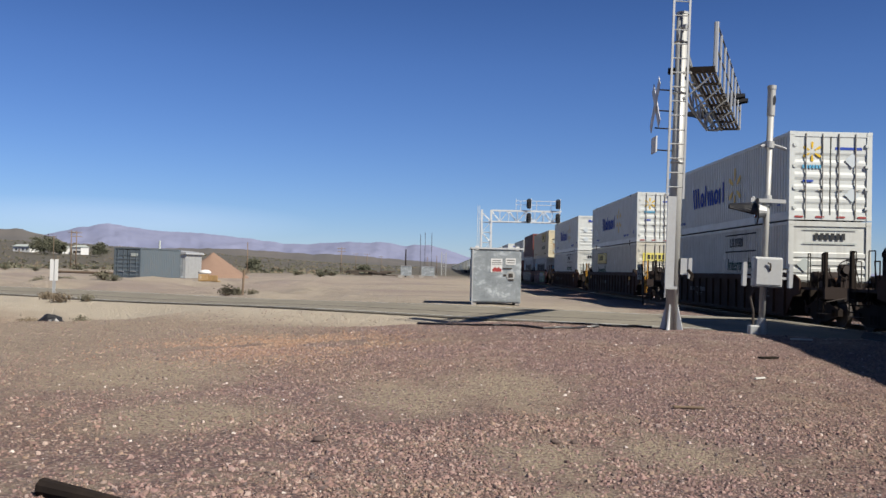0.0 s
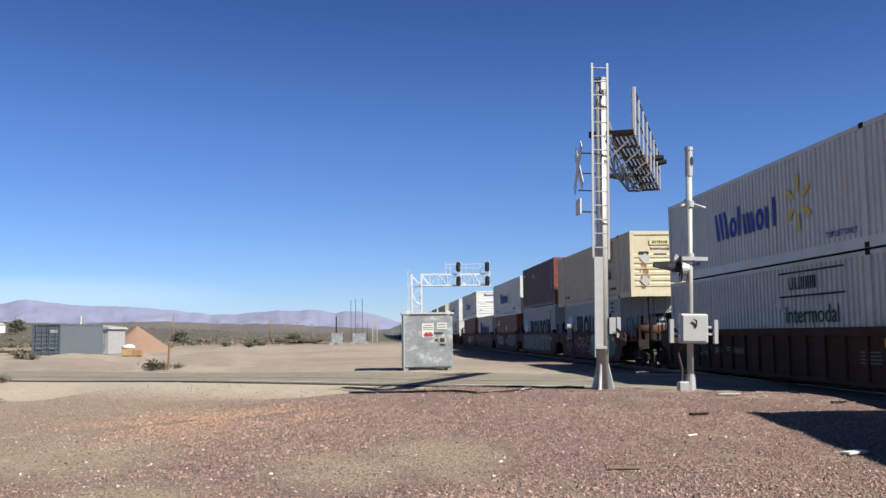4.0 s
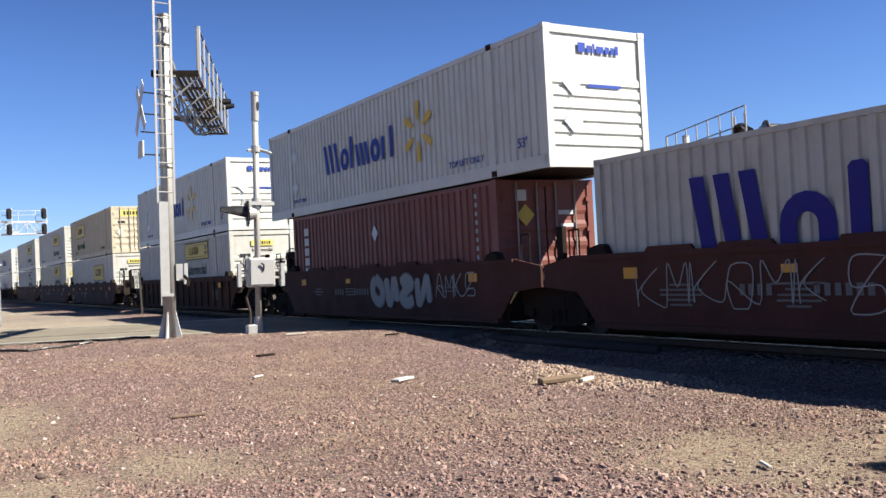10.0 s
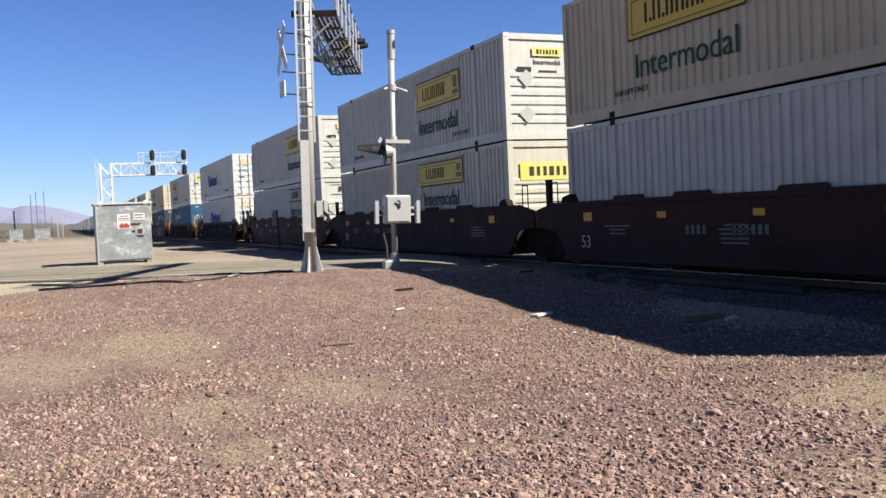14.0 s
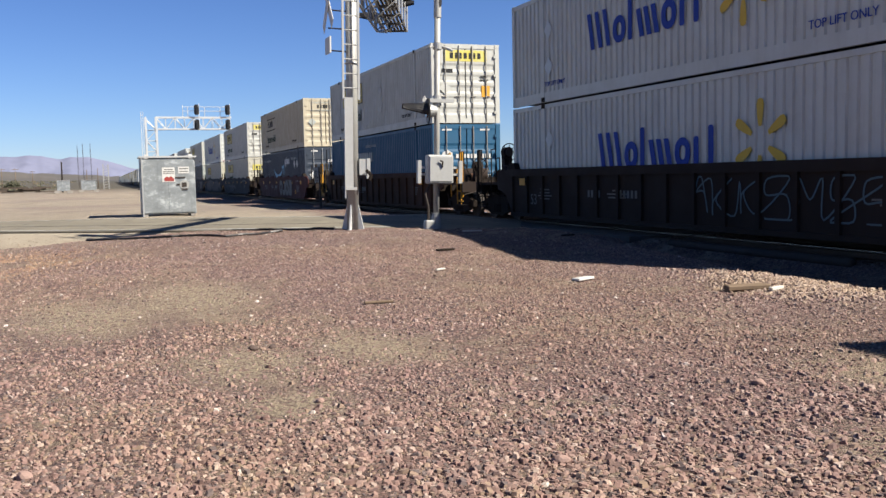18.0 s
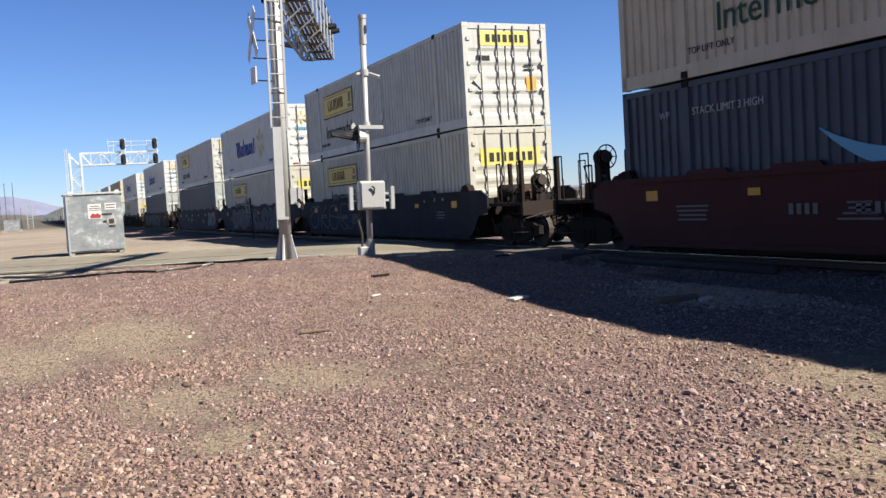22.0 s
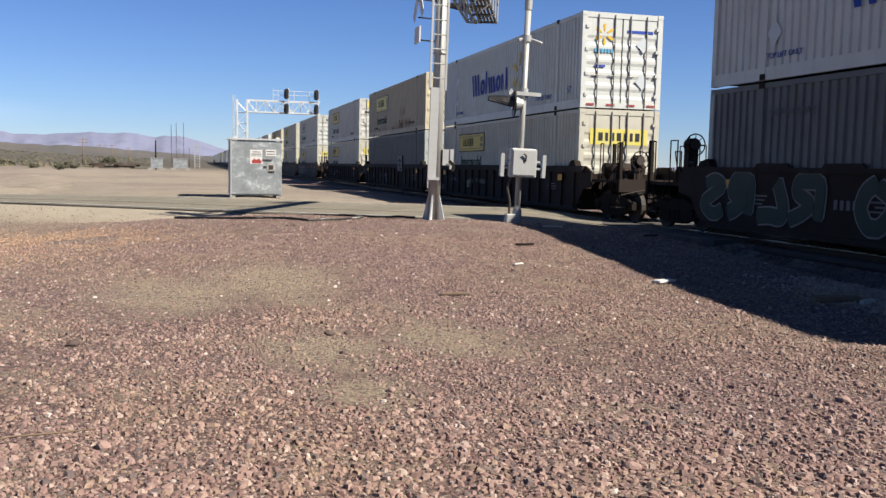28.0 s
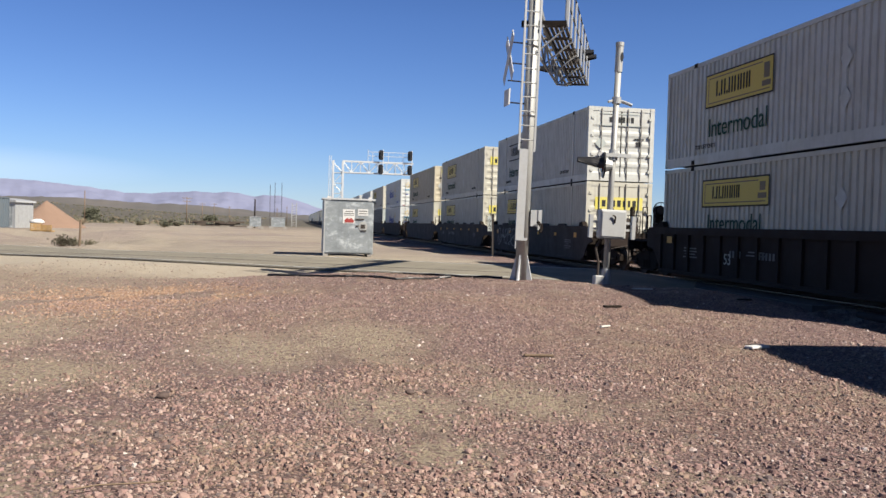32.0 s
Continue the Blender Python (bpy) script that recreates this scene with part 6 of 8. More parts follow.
# the tail of the train, far off down the line
k, at, joint = 25, FRONT[23] + 19.9 + 23.8, 0
FRONT[-1], FRONT[24] = FRONT[0] - 23.6, FRONT[23] + 19.9
tail = random.Random(9)
while at < 1080:
    lone = tail.random() < 0.35
    kinds = ("truck_y", "truck_low", "spark", "beige", "truck_nopanel", "grey")
    for j in range(1 if lone else 3):
        FRONT[k] = at
        TRAIN.append((k, (tail.choice(kinds[:5]), "door"), (tail.choice(kinds), "door"), "plate" if not lone else "ribbed", tail.choice(("cargrey", "cardark", "carbnsf", "carnavy")), "end" if lone or j == 0 else "joint", "end" if lone or j == 2 else "joint"))
        at += 23.6 if lone or j == 2 else 19.9
        k += 1


def build_train():
    fronts = sorted(FRONT.items(), key=lambda q: q[1])
    middle = {}
    for row in TRAIN:
        n = row[0]
        length = L40 if (row[1] is None or n in (4,)) else L53
        middle[n] = FRONT[n] + length / 2
    for n, up, low, style, paint, fr, re in TRAIN:
        c = middle[n]
        short = 3 <= n <= 7
        hw = 6.32 if short else 8.3
        detail = 2 if n <= 23 else (1 if n <= 26 else 0)
        pf = c - middle.get(n - 1, c - 23.6)
        pr = middle.get(n + 1, c + 23.6) - c
        well_car(c, hw, style, paint, CAR_LABEL[paint], fr, re, pf, pr, detail, GRAF.get(n, ()), MARK.get(n, ()), "orange" if n in (1, 13) else "under", n + 3, n not in (3,))
        ll = L40 if short else L53
        if detail > 0:
            load(low[0], c - ll / 2, FLOOR, ll, low[1], detail)
        else:
            far_load(low[0], c - ll / 2, FLOOR, ll)
        if up:
            lu = L40 if n == 4 else L53
            z = UPPER - (0.3 if n in (3, 5) else 0.0)
            if detail > 0:
                load(up[0], c - lu / 2, z, lu, up[1], detail)
            else:
                far_load(up[0], c - lu / 2, z, lu)


FAR_MAT = {"truck_y": "jbwhite", "truck_low": "jbcream", "spark": "walmart", "beige": "beige", "truck_nopanel": "jbwhite", "grey": "grey53"}


def far_load(kind, s, z, length):
    """A container too far off to show more than its form, ends and sign."""
    ob = thing("shipping_container", LABELS.get(kind, LABELS["truck"]), "container")
    ride(ob, MID, s, z)
    m = M[FAR_MAT[kind]]
    part("body", cached(("farbody", kind), lambda: mesh_of(box(box(bmesh.new(), -W2, W2, 0.02, length, 0.0, HT), -W2 + 0.1, W2 - 0.1, 0.0, 0.02, 0.15, HT - 0.15), "body", m)), None, ob)
    part("bottom_rail", cached(("farrail", kind), lambda: mesh_of(box(bmesh.new(), -W2 - 0.02, -W2, 0, length, 0.0, 0.25), "bottom_rail", m)), None, ob)
    part("lift_post", cached(("farpost", kind), lambda: mesh_of(box(box(bmesh.new(), -W2 - 0.02, -W2, 1.9, 2.06, 0.25, HT), -W2 - 0.02, -W2, length - 2.06, length - 1.9, 0.25, HT), "lift_post", m)), None, ob)
    for x in (-0.83, -0.27, 0.27, 0.83):
        part("lock_rod", cached(("farrod", x), lambda x=x: mesh_of(box(bmesh.new(), x - 0.03, x + 0.03, -0.04, 0.0, 0.1, HT - 0.1), "lock_rod", M["steel"])), None, ob)
    if kind.startswith("truck") or kind == "beige":
        end_panel_sign(ob, "lemon", 0, 2.45, 1.8, 0.45, None)
        bm = bmesh.new()
        slab(bm, length - 6.3, length - 3.7, 1.6, 2.4)
        on_side("sign_panel", bm, M["yellow"], ob, "yellow sign panel")


build_train()

# ---------------------------------------------------------------- the crossing's masts and cabinet
ALONG, ACROSS = Vector((0.369, 0.929, 0)), Vector((0.929, -0.369, 0))


def lean(ob, base, deg):
    """Tilts a thing built round base by deg towards the tracks."""
    ob.matrix_basis = Matrix.Translation(base) @ Matrix.Rotation(radians(deg), 4, Vector((0.28, 0.96, 0))) @ Matrix.Translation(-Vector(base))


def flasher(parent, c, d, side=0.0):
    """A round crossing lamp at c with its long hood pointing along d (a level unit vector)."""
    c, d = Vector(c), Vector(d)
    n = Vector((-d.y, d.x, 0))
    bm = bmesh.new()
    rod(bm, c - d * 0.03, c + d * 0.0, 0.28, 24)
    lamp = part("backboard", bm, M["black"], parent, "round black lamp backboard")
    bm = bmesh.new()
    rod(bm, c - d * 0.2, c - d * 0.03, 0.10, 14, 0.16)
    part("lamp_housing", bm, M["galv"], lamp, "pale rounded lamp housing")
    bm = bmesh.new()
    rod(bm, c, c + d * 0.03, 0.145, 20)
    part("lens", bm, M["glass"], lamp, "dark red unlit lens")
    # the hood: an open half pipe that narrows
    bm = bmesh.new()
    rows = []
    for q, r, lo in ((0.0, 0.17, -25), (0.25, 0.165, -5), (0.55, 0.15, 20)):
        ringv = []
        for i in range(13):
            a = radians(lo + (180 - 2 * lo) * i / 12)
            for rr in (r,):
                ringv.append(c + d * q + n * (rr * math.cos(a)) + Vector((0, 0, rr * math.sin(a))))
        rows.append([bm.verts.new(v) for v in ringv])
    for a, b in zip(rows, rows[1:]):
        for i in range(12):
            bm.faces.new((a[i], a[i + 1], b[i + 1], b[i]))
    hood = part("hood", bm, M["black"], lamp, "long black lamp hood")
    hood.modifiers.new("thick", "SOLIDIFY").thickness = 0.012
    return lamp


def crossbuck(parent, c, d, size=1.0):
    """Two crossed boards facing d."""
    d = Vector(d)
    n = Vector((-d.y, d.x, 0))
    for s in (-1, 1):
        bm = bmesh.new()
        u = (n * 0.7 * s + Vector((0, 0, 0.72))).normalized()
        w = d.cross(u)
        o = Vector(c) + d * (0.012 * s)
        pts = []
        for a, b, e in ((-1, -1, -1), (1, -1, -1), (1, 1, -1), (-1, 1, -1), (-1, -1, 1), (1, -1, 1), (1, 1, 1), (-1, 1, 1)):
            pts.append(bm.verts.new(o + u * a * 0.61 * size + w * b * 0.115 * size + d * e * 0.006))
        for f in ((0, 1, 2, 3), (7, 6, 5, 4), (0, 4, 5, 1), (1, 5, 6, 2), (2, 6, 7, 3), (3, 7, 4, 0)):
            bm.faces.new([pts[i] for i in f])
        part("crossbuck_board", bm, M["white"], parent, "white crossed warning board")


def cantilever_mast(base, z0, top, along, across, start, length, z_arm, name, label, ladder=True):
    """A crossing mast with a walkway arm: start is how far to the side the walkway runs."""
    mast = thing("crossing_signal_mast", label, "signal mast")
    b = Vector((base[0], base[1], z0))
    bm = bmesh.new()
    rod(bm, b, (b.x, b.y, top), 0.13, 24, 0.12)
    part("pole", bm, M["alu"], mast, "thick aluminium-painted pole", True)
    bm = bmesh.new()
    rod(bm, (b.x, b.y, top), (b.x, b.y, top + 0.05), 0.13, 20)
    part("cap", bm, M["alu"], mast)
    bm = bmesh.new()
    rod(bm, (b.x, b.y - 0.16, top - 0.3), (b.x + 0.05, b.y - 0.26, top - 0.32), 0.06, 10)
    part("weather_head", bm, M["galv"], mast)
    bm = bmesh.new()
    box(bm, b.x - 0.28, b.x + 0.28, b.y - 0.28, b.y + 0.28, z0 - 0.02, z0 + 0.03)
    part("base_plate", bm, M["galv"], mast)
    for i in range(4):
        a = radians(45 + 90 * i + 12)
        d = Vector((math.cos(a), math.sin(a), 0))
        n = Vector((-d.y, d.x, 0)) * 0.015
        bm = bmesh.new()
        q = [b + d * 0.12 + Vector((0, 0, 0.03)), b + d * 0.26 + Vector((0, 0, 0.03)), b + d * 0.24 + Vector((0, 0, 0.1)), b + d * 0.12 + Vector((0, 0, 0.62))]
        lo, hi = [bm.verts.new(v - n) for v in q], [bm.verts.new(v + n) for v in q]
        bm.faces.new(lo)
        bm.faces.new(hi[::-1])
        for j in range(4):
            bm.faces.new((lo[j], lo[(j + 1) % 4], hi[(j + 1) % 4], hi[j]))
        part("gusset", bm, M["brightgalv"], mast)
    up = Vector((0, 0, 1))
    o = Vector((b.x, b.y, 0)) + across * start
    W, RH = 0.52, 1.08

    def P(l, w, z):
        return o + along * l + across * w + up * z
    # arm: two chords each side and their lacing
    for w in (-0.12, 0.02):
        bm = bmesh.new()
        rod(bm, P(-0.1, w, z_arm), P(length, w, z_arm), 0.03, 8)
        part("upper_chord", bm, M["galv"], mast)
    n = 5

    def za(l):
        return z_arm - 0.55 + 0.02 * l if l < length * 0.63 else z_arm - 0.45 * (length - l) / (length * 0.37)
    part("lower_chord", pipe(bmesh.new(), (P(-0.1, -0.1, za(0)), P(length * 0.62, -0.1, za(length * 0.62)), P(length, -0.1, z_arm)), 0.035), M["galv"], mast)
    for i in range(n):
        l0, l1 = length * i / n, length * (i + 1) / n
        part("lacing_bar", rod(bmesh.new(), P(l0, -0.1, za(l0)), P(l0, -0.1, z_arm), 0.026, 6), M["galv"], mast)
        part("lacing_bar", rod(bmesh.new(), P(l0, -0.1, z_arm), P(l1, -0.1, za(l1)), 0.026, 6), M["galv"], mast)
        part("lacing_bar", rod(bmesh.new(), P(l0, -0.1, za(l0)), P(l0, W, z_arm), 0.02, 6), M["galv"], mast)
    for l in (0.9, 1.5, 2.1):
        part("stay", rod(bmesh.new(), (b.x + 0.1, b.y, z_arm + 0.62), P(l, -0.05, z_arm + 0.02), 0.026, 8), M["galv"], mast, "slanting stay rod")
    bm = bmesh.new()
    for q in ((-0.3, 0.32),):
        c1, c2 = Vector((b.x, b.y, z_arm)) - across * 0.26, Vector((b.x, b.y, z_arm)) + across * (start + W)
        nn = along * 0.05
        vs = [bm.verts.new(v) for v in (c1 - nn, c2 - nn, c2 + nn, c1 + nn, c1 - nn + up * 0.13, c2 - nn + up * 0.13, c2 + nn + up * 0.13, c1 + nn + up * 0.13)]
        for f in ((0, 1, 2, 3), (7, 6, 5, 4), (0, 4, 5, 1), (1, 5, 6, 2), (2, 6, 7, 3), (3, 7, 4, 0)):
            bm.faces.new([vs[i] for i in f])
    part("bracket_beam", bm, M["under"], mast, "dark bracket beam round the pole")
    # walkway of bars
    for i in range(5):
        w = 0.05 + i * (W - 0.1) / 4
        bm = bmesh.new()
        q0, q1 = P(0, w, z_arm + 0.05), P(length, w, z_arm + 0.05)
        vs = [bm.verts.new(v) for v in (q0 - across * 0.036, q0 + across * 0.036, q1 + across * 0.036, q1 - across * 0.036, q0 - across * 0.036 + up * 0.035, q0 + across * 0.036 + up * 0.035, q1 + across * 0.036 + up * 0.035, q1 - across * 0.036 + up * 0.035)]
        for f in ((0, 1, 2, 3), (7, 6, 5, 4), (0, 4, 5, 1), (1, 5, 6, 2), (2, 6, 7, 3), (3, 7, 4, 0)):
            bm.faces.new([vs[k] for k in f])
        part("walkway_bar", bm, M["grating"], mast)
    for i in range(7):
        bm = bmesh.new()
        l = length * i / 6
        q0, q1 = P(l, -0.12, z_arm), P(l, W + 0.02, z_arm)
        h = along * 0.05
        vs = [bm.verts.new(v) for v in (q0 - h, q1 - h, q1 + h, q0 + h, q0 - h + up * 0.05, q1 - h + up * 0.05, q1 + h + up * 0.05, q0 + h + up * 0.05)]
        for f in ((0, 1, 2, 3), (7, 6, 5, 4), (0, 4, 5, 1), (1, 5, 6, 2), (2, 6, 7, 3), (3, 7, 4, 0)):
            bm.faces.new([vs[k] for k in f])
        part("cross_bearer", bm, M["grating"], mast)
    for i in range(8):
        bm = bmesh.new()
        l = length * i / 7
        rod(bm, P(l, W, z_arm), P(l, W, z_arm + RH), 0.03 if i else 0.05, 6)
        part("rail_post", bm, M["galv"], mast)
    for h in (RH, RH * 0.5):
        bm = bmesh.new()
        rod(bm, P(0, W, z_arm + h), P(length, W, z_arm + h), 0.02, 6)
        part("handrail", bm, M["grating"], mast)
    return mast, P, b


mast, P, b = cantilever_mast((4.94, 19.3), 0.27, 7.1, ALONG, ACROSS, 0.2, 7.96, 5.82, "mast", "aluminium-painted crossing mast with ladder and walkway arm, standing on the gravel")
for l, w, s in ((6.3, 0.2, 1), (7.0, 0.24, 1), (6.6, -0.3, -1)):
    flasher(mast, P(l, w, 6.42 if s > 0 else 6.0), ACROSS * s)
    part("lamp_arm", pipe(bmesh.new(), (P(l, 0.1 if s > 0 else -0.1, 5.9), P(l, w - s * 0.15, 6.3 if s > 0 else 6.0)), 0.03), M["galv"], mast)
# ladder on the side towards the gravel
LX, LY = 4.86, 19.05
for s in (-0.17, 0.17):
    bm = bmesh.new()
    box(bm, LX + s - 0.022, LX + s + 0.022, LY - 0.02, LY + 0.02, 3.1, 7.42)
    part("ladder_rail", bm, M["galv"], mast)
z = 3.35
while z < 7.4:
    bm = bmesh.new()
    rod(bm, (LX - 0.17, LY, z), (LX + 0.17, LY, z), 0.014, 6)
    part("rung", bm, M["galv"], mast)
    z += 0.305
bm = bmesh.new()
box(bm, LX - 0.14, LX + 0.03, LY - 0.03, LY + 0.02, 1.22, 3.15)
part("ladder_guard", bm, M["galv"], mast, "flat galvanised sheet guarding the ladder's foot")
bm = bmesh.new()
box(bm, LX - 0.16, LX - 0.14, LY - 0.05, LY, 1.0, 3.15)
box(bm, LX - 0.16, LX + 0.1, LY - 0.06, LY - 0.03, 1.18, 1.24)
part("guard_frame", bm, M["galv"], mast)
for z in (3.9, 5.4, 6.5):
    bm = bmesh.new()
    ring(bm, (4.94, 19.3, z), "z", 0.135, 0.022, 16)
    part("clamp", bm, M["galv"], mast)
bm = bmesh.new()
box(bm, 5.06, 5.26, 19.16, 19.3, 1.5, 1.85)
box(bm, 5.22, 5.3, 19.14, 19.2, 1.42, 1.86)
part("junction_box", bm, M["galv"], mast)
bm = bmesh.new()
pipe(bm, ((5.2, 19.1, 1.6), (5.28, 19.02, 1.5), (5.24, 19.0, 1.38)), 0.035)
part("padlock", bm, M["under"], mast)
# crossed boards seen nearly edge on, held off on the far side from the arm
OFF = Vector((4.42, 19.25, 0))
face = Vector((0.05, 0.998, 0)).cross(Vector((0, 0, 1))).normalized()
crossbuck(mast, OFF + Vector((0, 0, 5.1)), face, 1.05)
bm = bmesh.new()
box(bm, OFF.x - 0.015, OFF.x + 0.015, OFF.y - 0.22, OFF.y + 0.22, 4.08, 4.42)
part("count_plate", bm, M["white"], mast, "small plate below the crossed boards")
for z in (4.15, 4.62, 5.0, 5.45):
    bm = bmesh.new()
    rod(bm, (OFF.x, OFF.y, z), (4.9, 19.3, z), 0.015, 6)
    part("sign_arm", bm, M["under"], mast)

# the short signal post
post = thing("crossing_signal_post", "slim grey post with a hooded crossing lamp and a control box", "signal post")
PX, PY = 6.73, 18.9
bm = bmesh.new()
rod(bm, (PX, PY, 0.2), (PX, PY, 5.25), 0.066, 16)
part("pole", bm, M["alu"], post, "slim aluminium-painted pole", True)
bm = bmesh.new()
rod(bm, (PX, PY, 4.88), (PX, PY, 5.48), 0.082, 16)
rod(bm, (PX, PY, 5.44), (PX, PY, 5.52), 0.092, 16)
part("top_sleeve", bm, M["alu"], post)
# black oval plate stands in for the shade inside the opening
bm = bmesh.new()
prism(bm, [(PX + 0.035 + 0.035 * math.cos(q * math.pi / 8), 5.2 + 0.10 * math.sin(q * math.pi / 8)) for q in range(16)], "y", PY - 0.086, PY - 0.05)
part("wire_hole", bm, M["black"], post, "oval opening in the sleeve, its dark inside a black plate")
bm = bmesh.new()
rod(bm, (PX, PY, 0.16), (PX, PY, 0.56), 0.115, 16, 0.098)
rod(bm, (PX, PY, 0.56), (PX, PY, 0.62), 0.085, 16)
rod(bm, (PX, PY, 0.14), (PX, PY, 0.2), 0.2, 16)
part("base_casting", bm, M["galv"], post, "round cast base with a flange")
bm = bmesh.new()
box(bm, PX - 0.31, PX - 0.09, PY - 0.2, PY - 0.02, 0.15, 0.47)
part("junction_box", bm, M["galv"], post, "small grey junction box at the foot").modifiers.new("round", "BEVEL").width = 0.02
bm = bmesh.new()
box(bm, PX - 0.30, PX + 0.30, PY - 0.28, PY - 0.07, 1.27, 1.9)
bx = part("control_box", bm, M["galv"], post, "pale grey control box with a lock")
bx.modifiers.new("round", "BEVEL").width = 0.03
bm = bmesh.new()
box(bm, PX - 0.26, PX + 0.26, PY - 0.297, PY - 0.28, 1.32, 1.86)
dr = part("box_door", bm, M["galv"], bx)
dr.modifiers.new("round", "BEVEL").width = 0.012
bm = bmesh.new()
pipe(bm, ((PX + 0.02, PY - 0.31, 1.62), (PX + 0.02, PY - 0.34, 1.75), (PX - 0.04, PY - 0.34, 1.78)), 0.018)
part("latch", bm, M["steel"], bx)
for s, x0 in ((-1, -0.46), (1, 0.5)):
    bm = bmesh.new()
    box(bm, PX + x0 - 0.04, PX + x0 + 0.04, PY - 0.2, PY - 0.1, 1.28, 1.78)
    box(bm, PX + min(x0, s * 0.3), PX + max(x0, s * 0.3), PY - 0.16, PY - 0.12, 1.45, 1.5)
    box(bm, PX + min(x0, s * 0.3), PX + max(x0, s * 0.3), PY - 0.16, PY - 0.12, 1.6, 1.65)
    part("gate_bracket", bm, M["galv"], post, "galvanised side bracket")
bm = bmesh.new()
box(bm, PX - 0.38, PX + 0.36, PY - 0.13, PY - 0.07, 3.04, 3.12)
rod(bm, (PX, PY, 2.98), (PX, PY, 3.2), 0.10, 14)
part("cross_arm", bm, M["galv"], post)
bm = bmesh.new()
pipe(bm, ((PX - 0.34, PY - 0.1, 3.08), (PX - 0.34, PY - 0.1, 3.16), (PX - 0.26, PY - 0.1, 3.0)), 0.03)
part("lamp_bracket", bm, M["galv"], post)
flasher(post, (PX - 0.26, PY - 0.12, 2.85), Vector((-0.98, 0.2, 0)).normalized())
bm = bmesh.new()
rod(bm, (PX, PY, 4.2), (PX, PY, 4.34), 0.1, 14)
pipe(bm, ((PX - 0.06, PY, 4.27), (PX - 0.2, PY - 0.05, 4.22)), 0.03)
pipe(bm, ((PX + 0.06, PY, 4.27), (PX + 0.26, PY - 0.08, 4.2), (PX + 0.32, PY - 0.1, 4.17)), 0.035)
part("collar", bm, M["galv"], post)
bm = bmesh.new()
pipe(bm, ((PX - 0.22, PY - 0.1, 0.45), (PX - 0.22, PY - 0.1, 0.75), (PX - 0.3, PY - 0.1, 1.05), (PX - 0.2, PY - 0.15, 1.28)), 0.028, 8)
part("conduit", bm, M["steel"], post)

lean(mast, (4.94, 19.3, 0.27), 1.1)
lean(post, (PX, PY, 0.2), 1.6)

# the relay cabinet beyond the road
cab = thing("relay_cabinet", "galvanised steel relay cabinet with small notices, standing beyond the road", "cabinet")
CX0, CX1, CY, CZ0, CZ1 = 1.1, 2.97, 34.0, 0.28, 2.30
bm = bmesh.new()
box(bm, CX0, CX1, CY + 0.03, CY + 1.5, CZ0, CZ1)
cb = part("body", bm, M["cabinet"], cab)
cb.modifiers.new("round", "BEVEL").width = 0.02
bm = bmesh.new()
prism(bm, [(CY - 0.03, CZ1), (CY + 1.55, CZ1), (CY + 1.53, CZ1 + 0.03), (CY - 0.02, CZ1 + 0.06)], "x", CX0 - 0.05, CX1 + 0.07)
part("roof", bm, M["galv"], cab, "overhanging sheet roof")
for k, (x0, x1) in enumerate(((CX0 + 0.06, CX0 + 0.928), (CX0 + 0.934, CX1 - 0.06))):
    bm = bmesh.new()
    box(bm, x0, x1, CY, CY + 0.03, CZ0 + 0.06, CZ1 - 0.06)
    d = part("door", bm, M["cabinet"], cab)
    if k:
        bm = bmesh.new()
        rod(bm, (2.58, CY - 0.012, 1.32), (2.58, CY, 1.32), 0.17, 20)
        part("lock_plate", bm, M["alu"], d, "pale round lock plate")
        for q in ((2.50, 2.66, 1.25, 1.40), (2.50, 2.69, 1.14, 1.19), (2.31, 2.42, 1.31, 1.36), (2.27, 2.62, 1.57, 1.61)):
            part("latch", box(bmesh.new(), q[0], q[1], CY - 0.03, CY - 0.002, q[2], q[3]), M["steel"], d, "dark latch")
for x in (CX0 + 0.2, CX1 - 0.15):
    bm = bmesh.new()
    box(bm, x - 0.07, x + 0.07, CY - 0.02, CY + 0.05, CZ1 - 0.03, CZ1 + 0.12)
    part("lifting_eye", bm, M["white"], cab)
for x in (CX0 + 0.12, CX1 - 0.12):
    bm = bmesh.new()
    box(bm, x - 0.08, x + 0.08, CY + 0.05, CY + 1.45, 0.2, CZ0)
    part("skid", bm, M["concrete"], cab)
bm = bmesh.new()
box(bm, CX0 + 0.02, CX0 + 0.07, CY - 0.02, CY + 0.03, 0.2, CZ1)
part("corner_strip", bm, M["galv"], cab)
bm = bmesh.new()
box(bm, 1.82, 2.26, CY - 0.012, CY - 0.001, 1.43, 1.95)
nt1 = part("notice", bm, M["white"], cab, "white notice with red figures")
bm = bmesh.new()
for q in ((1.9, 2.2, 1.86, 1.89), (1.86, 2.24, 1.78, 1.81), (1.86, 2.24, 1.72, 1.74)):
    box(bm, q[0], q[1], CY - 0.018, CY - 0.012, q[2], q[3])
o = part("notice_writing", bm, M["grafd"], nt1, "lines of writing, too small to read")
o["kind"] = "stuff"
bm = bmesh.new()
prism(bm, [(1.9, 1.46), (2.22, 1.46), (2.24, 1.54), (2.12, 1.64), (2.06, 1.58), (1.98, 1.64), (1.88, 1.54)], "y", CY - 0.018, CY - 0.012)
part("red_figure", bm, M["red"], nt1)
bm = bmesh.new()
box(bm, 2.38, 2.76, CY - 0.012, CY - 0.001, 1.73, 1.97)
nt2 = part("notice", bm, M["white"], cab, "small white notice with dark writing")
bm = bmesh.new()
